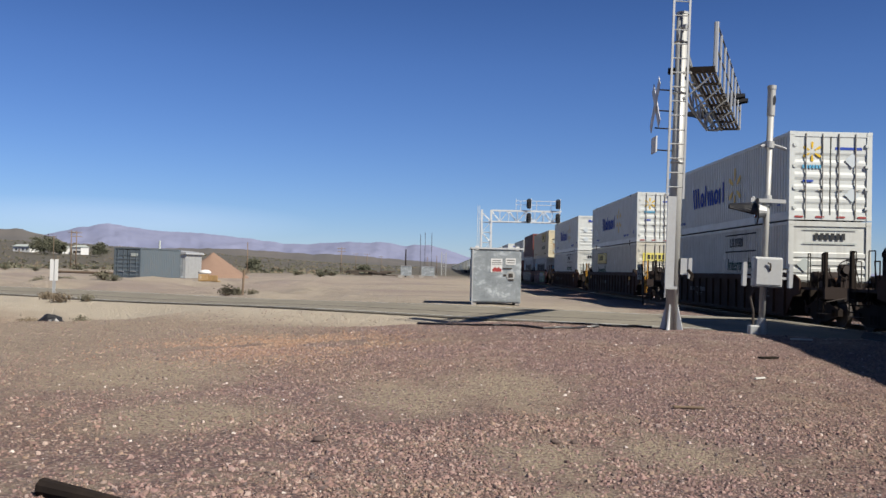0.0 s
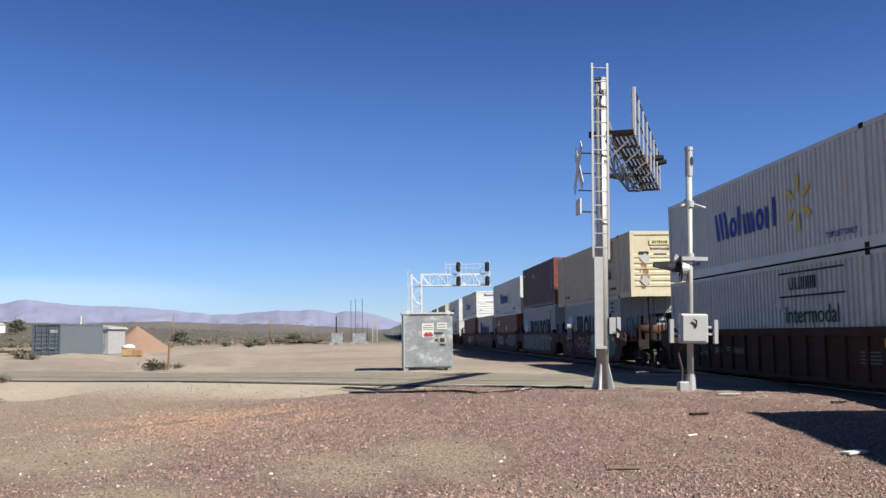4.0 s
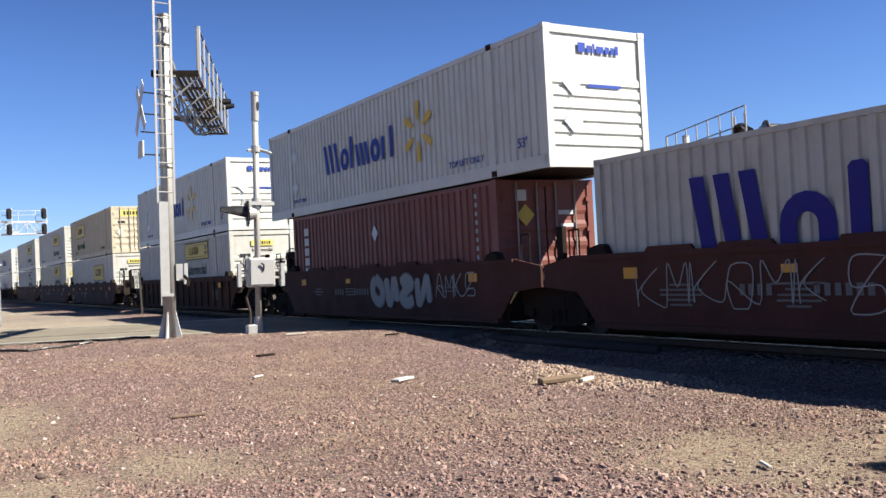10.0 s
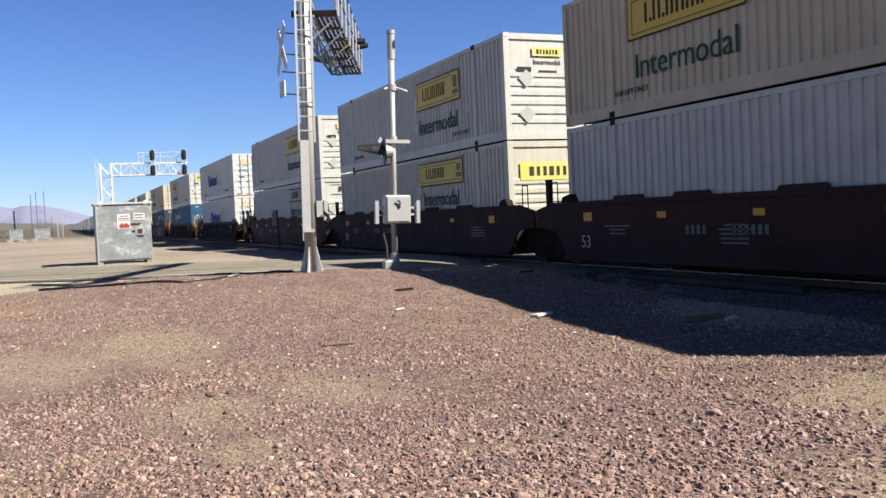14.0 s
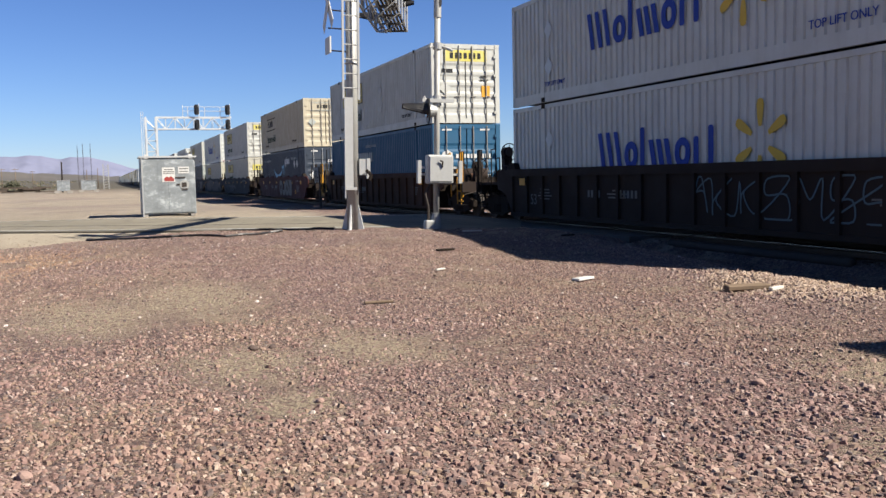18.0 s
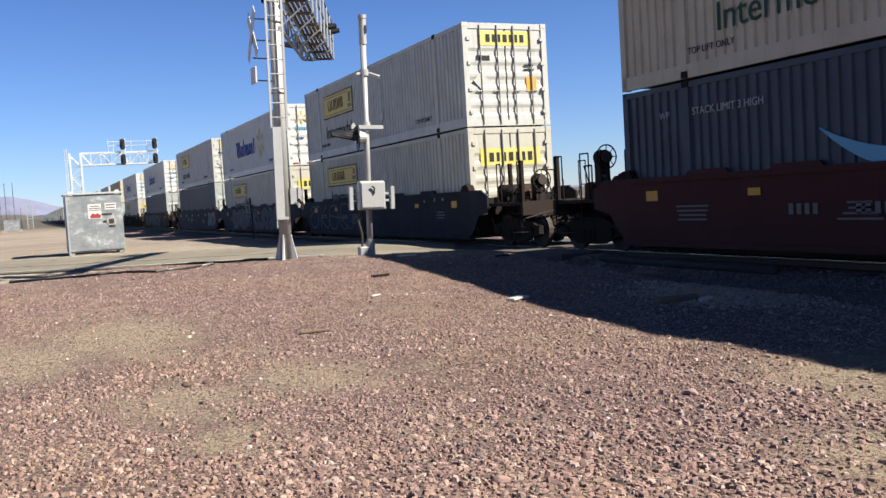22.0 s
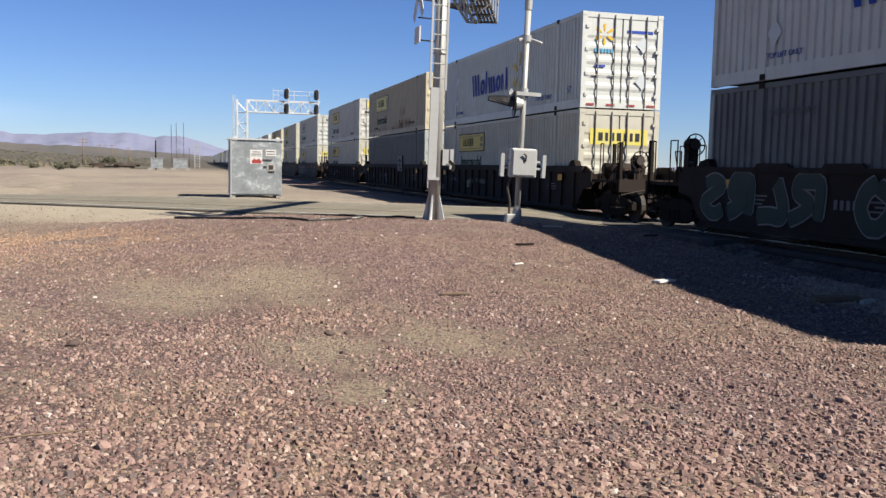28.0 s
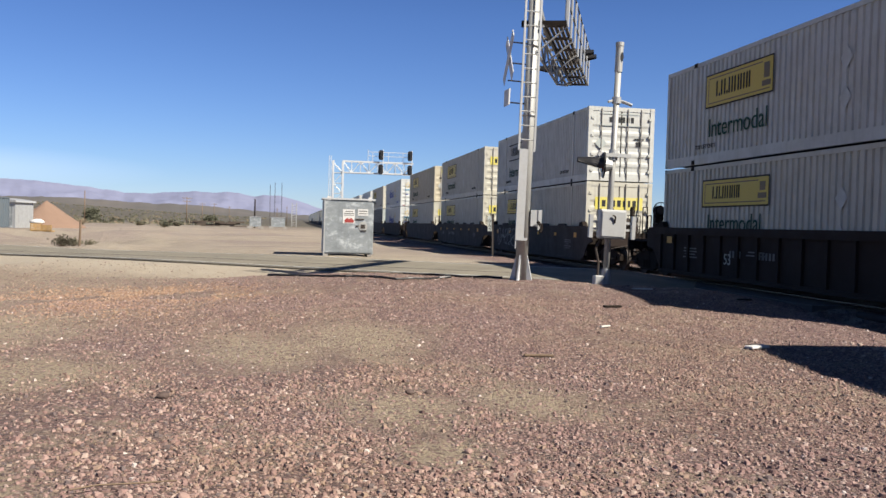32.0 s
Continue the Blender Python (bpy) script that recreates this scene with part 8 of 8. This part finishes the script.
def tree(x, y, h, w, seed):
    rnd = random.Random(seed)
    t = thing("tree", "dark green desert tree with an uneven crown", "tree", pose(x, y, lift(x, y) - 0.1))
    bm = bmesh.new()
    rod(bm, (0, 0, 0), (0.1, 0, h * 0.45), 0.22, 8, 0.13)
    for i in range(6):
        a = rnd.uniform(0, 6.28)
        rod(bm, (0.1, 0, h * rnd.uniform(0.25, 0.45)), (w * 0.35 * math.cos(a), w * 0.35 * math.sin(a), h * rnd.uniform(0.6, 0.85)), 0.1, 6, 0.03)
    part("trunk", bm, M["wood"], t)
    verts, faces = [], []
    for c in range(26):
        a, f = rnd.uniform(0, 6.28), rnd.uniform(0.1, 1.0)
        cc = Vector((w * 0.42 * f * math.cos(a), w * 0.42 * f * math.sin(a), h * rnd.uniform(0.32, 0.92)))
        for i in range(70):
            q = cc + Vector((rnd.gauss(0, 1), rnd.gauss(0, 1), rnd.gauss(0, 0.8))) * w * 0.10
            u = Vector((rnd.gauss(0, 1), rnd.gauss(0, 1), rnd.gauss(0, 1))).normalized() * (0.22 + 0.03 * h)
            v = u.orthogonal().normalized() * (0.12 + 0.02 * h)
            k = len(verts)
            verts += [tuple(q - u), tuple(q - v), tuple(q + u), tuple(q + v)]
            faces.append((k, k + 1, k + 2, k + 3))
    me = bpy.data.meshes.new("crown")
    me.from_pydata(verts, [], faces)
    me.materials.append(M["olive"])
    part("crown", me, None, t)


def polar(bearing, r):
    return r * math.sin(radians(bearing)), r * math.cos(radians(bearing))


tree(*polar(-23.95, 520), 9.5, 12.5, 1)
tree(*polar(-23.3, 535), 7.5, 8.0, 8)
tree(*polar(-22.9, 520), 6.5, 7.0, 2)
tree(*polar(-20.8, 520), 7.0, 9.0, 3)
tree(*polar(-11.9, 230), 2.9, 3.8, 4)
tree(*polar(-5.0, 300), 2.2, 4.0, 5)


def house(bearing, r, w, h, turn, label):
    x, y = polar(bearing, r)
    hs = thing("house", label, "house", pose(x, y, lift(x, y) - 0.1, 0, 0, turn))
    part("wall", box(bmesh.new(), -w / 2, w / 2, 0, 7, 0, h), M["white"], hs)
    part("roof", prism(bmesh.new(), [(-0.5, h), (7.5, h), (3.5, h + 1.3)], "x", -w / 2 - 0.4, w / 2 + 0.4), M["palegrey"], hs)
    for u in (-0.3, 0.1, 0.34):
        wd = part("window", box(bmesh.new(), u * w - 0.6, u * w + 0.6, -0.06, 0.02, 1.0, 2.1), M["black"], hs)
    part("door", box(bmesh.new(), -0.12 * w - 0.45, -0.12 * w + 0.45, -0.05, 0.02, 0, 2.05), M["wood"], hs)


house(-25.0, 560, 12, 3.2, -20, "low white house with a pale roof beyond the scrub")
house(-22.05, 550, 5.5, 4.2, -15, "white house half hidden behind dark trees")
house(-23.1, 552, 6, 3.6, -15, "small white outbuilding beyond the scrub")
# dark heap of old ties by the line
hp = thing("tie_pile", "dark pile of old railway ties on the sand", "tie pile", pose(-13.5, 178, lift(-13.5, 178)))
prnd = random.Random(3)
for i in range(16):
    o = part("old_tie", cached("old_tie", lambda: mesh_of(box(bmesh.new(), -1.5, 1.5, -0.14, 0.14, 0, 0.26), "old_tie", M["tie"])), None, hp)
    o.location = (prnd.uniform(-4.5, 4.5), prnd.uniform(-0.6, 0.6), 0.27 * (i % 4))
    o.rotation_euler.z = prnd.uniform(-0.12, 0.12)


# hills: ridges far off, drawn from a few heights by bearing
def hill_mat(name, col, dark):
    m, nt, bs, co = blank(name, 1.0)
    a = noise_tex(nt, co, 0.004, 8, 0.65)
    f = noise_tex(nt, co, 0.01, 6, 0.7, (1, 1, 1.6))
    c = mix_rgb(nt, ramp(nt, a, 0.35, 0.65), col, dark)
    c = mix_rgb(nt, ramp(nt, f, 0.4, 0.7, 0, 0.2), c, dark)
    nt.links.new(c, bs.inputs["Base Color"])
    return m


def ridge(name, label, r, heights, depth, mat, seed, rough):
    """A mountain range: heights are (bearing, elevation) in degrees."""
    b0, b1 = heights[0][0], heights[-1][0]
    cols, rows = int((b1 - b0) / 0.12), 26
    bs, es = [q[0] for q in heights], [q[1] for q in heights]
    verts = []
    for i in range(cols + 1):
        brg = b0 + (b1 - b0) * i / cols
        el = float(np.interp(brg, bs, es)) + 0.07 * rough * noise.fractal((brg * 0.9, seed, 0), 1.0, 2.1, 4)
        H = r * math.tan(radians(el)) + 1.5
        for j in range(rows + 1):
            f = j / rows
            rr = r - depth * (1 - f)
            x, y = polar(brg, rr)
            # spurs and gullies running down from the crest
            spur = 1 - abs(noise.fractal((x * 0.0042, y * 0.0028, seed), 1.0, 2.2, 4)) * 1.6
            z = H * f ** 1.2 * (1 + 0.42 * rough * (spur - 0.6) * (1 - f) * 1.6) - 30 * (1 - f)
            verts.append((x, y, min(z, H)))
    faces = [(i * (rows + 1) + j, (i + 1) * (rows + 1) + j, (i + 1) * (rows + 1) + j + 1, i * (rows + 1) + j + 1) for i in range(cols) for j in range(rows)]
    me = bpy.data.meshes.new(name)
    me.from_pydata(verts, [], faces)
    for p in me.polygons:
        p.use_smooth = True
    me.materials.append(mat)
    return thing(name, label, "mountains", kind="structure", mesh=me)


# far range: the haze of distance is put into its blue-violet base colour
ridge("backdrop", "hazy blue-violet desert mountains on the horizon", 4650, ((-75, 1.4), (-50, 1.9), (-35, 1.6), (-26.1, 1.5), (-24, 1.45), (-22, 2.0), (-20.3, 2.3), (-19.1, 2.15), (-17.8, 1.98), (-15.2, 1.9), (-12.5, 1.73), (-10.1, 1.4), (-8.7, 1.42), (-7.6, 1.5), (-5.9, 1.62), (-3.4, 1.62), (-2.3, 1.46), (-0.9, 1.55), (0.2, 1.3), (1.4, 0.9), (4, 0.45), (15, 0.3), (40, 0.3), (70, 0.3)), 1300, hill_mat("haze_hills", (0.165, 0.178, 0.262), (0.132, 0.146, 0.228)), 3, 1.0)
ridge("backdrop_hills", "low darker hills before the mountains", 3300, ((-60, 1.2), (-30, 1.5), (-26.2, 1.75), (-25.2, 1.8), (-24.3, 1.6), (-23.3, 1.4), (-22.5, 1.0), (-18, 0.9), (-14, 1.0), (-12.5, 0.98), (-11.5, 0.95), (-10, 0.85), (-6, 0.8), (-2, 0.55), (2, 0.3)), 700, hill_mat("near_hills", (0.095, 0.085, 0.078), (0.066, 0.064, 0.062)), 8, 1.0)

# ---------------------------------------------------------------- stones, sticks and litter on the gravel
stone_cols = ((0.214, 0.131, 0.111), (0.256, 0.164, 0.137), (0.148, 0.093, 0.08), (0.309, 0.215, 0.178), (0.18, 0.121, 0.105), (0.236, 0.149, 0.129), (0.377, 0.295, 0.246), (0.107, 0.084, 0.081), (0.264, 0.189, 0.135), (0.288, 0.196, 0.164))
M["stones"] = stone_mat("gravel_stones", stone_cols)
M["stray"] = stone_mat("stray_stone", ((0.43, 0.361, 0.318), (0.344, 0.267, 0.232), (0.0731, 0.0499, 0.0447), (0.516, 0.464, 0.413), (0.103, 0.0645, 0.0568), (0.292, 0.215, 0.189), (0.0559, 0.043, 0.0404)))
M["pale_stones"] = stone_mat("pale_stones", ((0.36, 0.277, 0.195), (0.30, 0.22, 0.15), (0.41, 0.335, 0.25), (0.255, 0.185, 0.14), (0.335, 0.265, 0.21)))
M["tan_stones"] = stone_mat("tan_stone", ((0.33, 0.21, 0.13), (0.26, 0.16, 0.10), (0.38, 0.27, 0.18), (0.22, 0.135, 0.09)))
M["sand_rocks"] = stone_mat("sand_stones", ((0.222, 0.17, 0.131), (0.17, 0.124, 0.098), (0.274, 0.222, 0.17), (0.131, 0.098, 0.0817), (0.196, 0.131, 0.105)))
M["dark_rock"] = stone_mat("dark_stone", ((0.049, 0.0327, 0.0281), (0.0588, 0.0392, 0.0327)))
M["bed_stones"] = stone_mat("ballast_stones", ((0.098, 0.0719, 0.0654), (0.131, 0.098, 0.0886), (0.0719, 0.0556, 0.0523), (0.17, 0.138, 0.124), (0.111, 0.0752, 0.0654)))


def top_of(x, y):
    d = road_gap(x, y)
    off = smooth(ROAD_HALF - 0.2, ROAD_HALF + 1, d)
    return lift(x, y) + off * (0.03 * noise.noise((x * 0.8, y * 0.8, 3)) + 0.018 * noise.noise((x * 3.1, y * 3.1, 7)))


def stone_forms(seed, n=14):
    """Broken stones: a crooked ring on the ground, a smaller crooked one above it and a flat top."""
    out = []
    for k in range(n):
        rnd = random.Random(seed + k)
        m = 5 + k % 2
        lean, turn = (rnd.uniform(-0.25, 0.25), rnd.uniform(-0.25, 0.25)), rnd.uniform(0, 6)
        flat, h, tip = rnd.uniform(0.45, 0.95), rnd.uniform(0.22, 0.55), rnd.uniform(-0.3, 0.3)
        lo, hi = [], []
        for i in range(m):
            q = turn + 6.283 * (i + rnd.uniform(-0.2, 0.2)) / m
            r, f = rnd.uniform(0.75, 1.25), rnd.uniform(0.45, 0.92)
            c = (r * math.cos(q), r * math.sin(q) * flat)
            lo.append((c[0], c[1], -0.35))
            hi.append((c[0] * f + lean[0], c[1] * f + lean[1], h + tip * math.cos(q)))
        faces = [[i, (i + 1) % m, m + (i + 1) % m, m + i] for i in range(m)] + [[m + i for i in range(m)]]
        out.append((np.array(lo + hi), faces))
    return out


FLAT = stone_forms(100)


def scatter(name, label, count, place, size, mat, seed):
    """Loose stones as one mesh; place(rnd) gives x, y or None, size(rnd, x, y) the radius."""
    rnd = random.Random(seed)
    V, Fc, base = [], [], 0
    made = 0
    while made < count:
        p = place(rnd)
        if p is None:
            continue
        made += 1
        x, y = p
        s = size(rnd, x, y)
        co, fa = FLAT[rnd.randrange(len(FLAT))]
        a = rnd.uniform(0, 6.28)
        c, sn = math.cos(a) * s, math.sin(a) * s
        z = top_of(x, y) + s * rnd.uniform(-0.12, 0.34)
        V.append(np.stack([co[:, 0] * c - co[:, 1] * sn + x, co[:, 0] * sn + co[:, 1] * c + y, co[:, 2] * s + z], 1))
        Fc += [[i + base for i in f] for f in fa]
        base += len(co)
    me = bpy.data.meshes.new(name)
    me.from_pydata(np.concatenate(V).tolist(), [], Fc)
    me.materials.append(mat)
    return thing(name, label, "gravel", kind="stuff", mesh=me)




def bald(x, y, rnd):
    for bx, by, r in BALD:
        d = math.hypot(x - bx, (y - by) * 0.75) / r
        if d + 0.35 * noise.noise((x * 1.6, y * 1.6, 41)) < 1.0 and rnd.random() > 0.05 + d ** 2 * 0.6:
            return True
    return False


def near_place(rnd):
    # denser towards the camera, thinning out with distance
    r = 2.2 + 14.5 * rnd.random() ** 1.1
    a = rnd.uniform(-0.55, 1.05)
    x, y = r * math.sin(a), r * math.cos(a)
    if x > 9.6 or bald(x, y, rnd) or rnd.random() < 0.15 - 0.9 * noise.noise((x * 0.45, y * 0.45, 21)):
        return None
    if x < 0.9 - 0.12 * y - 4.7 * rnd.random() + 2.0 * noise.noise((x * 0.4, y * 0.4, 9)) and rnd.random() < 0.75:
        return None
    return x, y


def near_size(rnd, x, y):
    s = 0.007 + 0.016 * rnd.random() ** 2.2
    if y < 10 and rnd.random() < 0.15 + 0.14 * noise.noise((x * 0.6, y * 0.6, 5)):
        s = 0.016 + 0.02 * rnd.random() ** 1.8
    # coarser, cleaner stone close by
    k = (1 - smooth(3.6, 6.8, y)) * smooth(-1.6, 0.6, x + 0.6 * noise.noise((x * 0.8, y * 0.8, 31)))
    if rnd.random() < 0.7 * k:
        s = 0.013 + 0.024 * rnd.random() ** 1.9
    return s


scatter("gravel", "loose reddish and tan angular gravel", 112000, near_place, near_size, M["stones"], 1)


def far_place(rnd):
    x, y = rnd.uniform(-9, 9.4), rnd.uniform(12, 22)
    if bald(x, y, rnd) or x < 1.5 - 9 * rnd.random() + 2.5 * noise.noise((x * 0.35, y * 0.35, 9)):
        return None
    return x, y


scatter("gravel_far", "loose reddish gravel towards the road", 30000, far_place, lambda r, x, y: 0.007 + 0.014 * r.random() ** 2.5, M["stones"], 2)
scatter("stray_stones", "single pale and dark stones strewn over the gravel", 3000, lambda r: (lambda x, y: (x, y) if x < 9.2 else None)(r.uniform(-5, 9.2), 3.5 + 17 * r.random()), lambda r, x, y: 0.011 + 0.024 * r.random() ** 3, M["stray"], 8)
scatter("pale_gravel", "patch of pale crushed stone beside the track", 4300, lambda r: (lambda x, y: (x, y))(8.75 + r.gauss(0, 0.5), 9.95 + r.gauss(0, 0.68)), lambda r, x, y: 0.018 + 0.028 * r.random() ** 1.5, M["pale_stones"], 3)
scatter("ballast", "grey-brown track ballast", 16000, lambda r: (lambda x, y: (x, y) if abs(y - road_at(x)) > 4.4 else None)(r.uniform(9.4, 19.4), 3 + 45 * r.random() ** 1.6), lambda r, x, y: 0.022 + 0.022 * r.random(), M["bed_stones"], 4)

scatter("tan_gravel", "band of orange-tan gravel on the pad's sandy side", 7000, lambda r: (lambda x, y: (x, y) if noise.noise((x * 0.5, y * 0.5, 61)) > -0.25 else None)(-3.0 + r.gauss(0, 1.3), 17.0 + r.gauss(0, 1.3)), lambda r, x, y: 0.010 + 0.018 * r.random() ** 2, M["tan_stones"], 9)
scatter("sand_stones", "scattered small stones on the sandy ground", 9000, lambda r: (lambda x, y: (x, y) if road_gap(x, y) > 4.6 else None)(r.uniform(-15, -1.5), 5 + 22 * r.random() ** 1.2), lambda r, x, y: 0.012 + 0.022 * r.random() ** 2.5, M["sand_rocks"], 6)

# single larger stones
for x, y, s, k in ((1.14, 8.62, 0.05, 0), (1.34, 8.71, 0.05, 1), (4.44, 5.51, 0.06, 2), (2.25, 4.53, 0.055, 3), (-1.13, 8.54, 0.06, 4), (1.3, 6.49, 0.04, 5), (-0.6, 5.46, 0.05, 6)):
    st = thing("stone", "dark angular stone lying on the gravel", "stone", pose(x, y, top_of(x, y) + s * 0.25, 0, 0, k * 50), group="larger stones")
    bm = bmesh.new()
    bmesh.ops.create_icosphere(bm, subdivisions=2, radius=s * 0.85)
    for v in bm.verts:
        v.co = Vector((v.co.x * 1.15, v.co.y * 0.9, v.co.z * 0.7)) * (1 + 0.3 * noise.noise(v.co * 22 + Vector((k, 0, 0))))
    part("rock", bm, M["dark_rock"] if k in (0, 1, 4) else M["stones"], st)


def board(x, y, turn, l, w, h, mat, name, label, cat, tilt=0.0):
    ob = thing(name, label, cat, pose(x, y, top_of(x, y) + 0.012, tilt, 0, turn))
    bm = box(bmesh.new(), -l / 2, l / 2, -w / 2, w / 2, 0, h)
    o = part("piece", bm, M[mat], ob)
    o.modifiers.new("round", "BEVEL").width = min(h, w) * 0.2
    return ob


board(6.19, 11.32, 24, 0.36, 0.13, 0.035, "white", "white_board", "small flat white board lying on the gravel", "board")
board(7.75, 9.75, -8, 0.62, 0.14, 0.07, "wood", "wood_block", "short grey weathered timber beside the pale stone", "timber", 4)
board(8.1, 9.6, 20, 0.3, 0.06, 0.05, "pale_wood", "wood_block", "pale broken timber end beside the pale stone", "timber")
board(5.45, 14.9, 10, 0.34, 0.09, 0.03, "under", "dark_board", "small dark strip lying on the gravel", "board")
board(2.98, 10.67, -5, 0.36, 0.07, 0.025, "wood", "dark_board", "small dark strip lying on the gravel", "board")
board(8.48, 16.03, 5, 0.3, 0.07, 0.03, "under", "dark_board", "small dark strip lying on the gravel", "board")
board(7.08, 17.64, -15, 0.42, 0.05, 0.03, "pale_wood", "stick", "pale stick lying on the gravel", "stick")
board(4.59, 12.84, 35, 0.22, 0.04, 0.025, "pale_wood", "stick", "pale stick lying on the gravel", "stick")
board(5.9, 4.81, 60, 0.22, 0.03, 0.025, "pale_wood", "stick", "pale stick lying on the gravel", "stick")
lg = thing("log", "short dark weathered log lying on the gravel", "log", pose(-2.42, 6.15, top_of(-2.42, 6.15) + 0.04, 0, 0, -24))
bm = bmesh.new()
rod(bm, (-0.4, 0, 0.03), (0.33, 0, 0), 0.07, 10, 0.045)
part("wood", bm, M["under"], lg)
tw = thing("twig", "thin dark twig lying on the gravel", "twig", pose(-1.26, 5.59, top_of(-1.2, 5.57) + 0.035))
bm = bmesh.new()
pipe(bm, ((0, 0, 0), (0.15, 0.05, 0.012), (0.38, 0.09, 0.008), (0.6, 0.11, 0.014)), 0.006, 5)
part("wood", bm, M["wood"], tw)


def hose(pts, r, n=6):
    """A bent tube in one piece along points that lie on the ground."""
    bm = bmesh.new()
    rings = []
    for k, p in enumerate(pts):
        d = (Vector(pts[min(k + 1, len(pts) - 1)]) - Vector(pts[max(k - 1, 0)])).normalized()
        side = d.cross(Vector((0, 0, 1))).normalized()
        up = side.cross(d)
        rings.append([bm.verts.new(Vector(p) + r * (math.cos(6.2832 * i / n) * side + math.sin(6.2832 * i / n) * up)) for i in range(n)])
    for a, b in zip(rings, rings[1:]):
        for i in range(n):
            bm.faces.new((a[i], a[(i + 1) % n], b[(i + 1) % n], b[i]))
    bm.faces.new(rings[0][::-1])
    bm.faces.new(rings[-1])
    return bm


# added black tube for a thin dark line whose nature is unknown
line = thing("cable", "thin dark line along the edge of the gravel, added as a black tube", "cable")
run_of = ((-0.55, 21.2), (0.2, 20.4), (1.0, 19.65), (1.6, 19.45), (2.15, 18.75), (2.6, 18.8), (3.15, 19.4), (3.5, 19.55))
for name, way in (("wire", run_of), ("wire", ((2.5, 20.75), (3.1, 20.4), (3.7, 20.3), (4.2, 19.95), (4.75, 19.6)))):
    pts = []
    for (xa, ya), (xb, yb) in zip(way, way[1:]):
        for k in range(4):
            x, y = xa + (xb - xa) * k / 4, ya + (yb - ya) * k / 4
            x, y = x + 0.05 * noise.noise((x * 3, y * 3, 1)), y + 0.12 * noise.noise((x * 3, y * 3, 2))
            pts.append((x, y, top_of(x, y) + 0.025 + 0.02 * noise.noise((x * 2, y * 2, 3))))
    part(name, hose(pts, 0.027), M["black"], line)
rl = thing("loose_pipe", "long grey pipe lying beside the ties", "pipe", pose(11.35, 14.2, -0.13, 0, 0, 0))
part("pipe", rod(bmesh.new(), (0, -2.6, 0), (0.06, 2.6, 0), 0.085, 12), M["cargrey"], rl, "", True)

# dry straw on the bare patch beside the track
rnd = random.Random(12)
V, Fc = [], []
for i in range(900):
    x, y = rnd.gauss(6.47, 0.8), rnd.gauss(5.04, 1.3)
    if y < 2 or x > 9:
        continue
    a, l = rnd.uniform(0, 6.28), rnd.uniform(0.04, 0.13)
    z = top_of(x, y) + rnd.uniform(0.012, 0.03)
    k = len(V)
    d, n = Vector((math.cos(a), math.sin(a), rnd.uniform(-0.1, 0.25))) * l, Vector((-math.sin(a), math.cos(a), 0)) * 0.0025
    o = Vector((x, y, z))
    V += [tuple(o - n), tuple(o + n), tuple(o + d + n * 0.5), tuple(o + d - n * 0.5)]
    Fc.append((k, k + 1, k + 2, k + 3))
me = bpy.data.meshes.new("straw")
me.from_pydata(V, [], Fc)
me.materials.append(M["straw"])
thing("straw", "scattered dry straw on the bare ground", "straw", kind="stuff", mesh=me)


# ---------------------------------------------------------------- what moves


def motions():
    for ob, x, s, z in RIDERS:
        walk(ob, [(t, pose(x, s + d, z)) for t, d in RIDE])


motions()
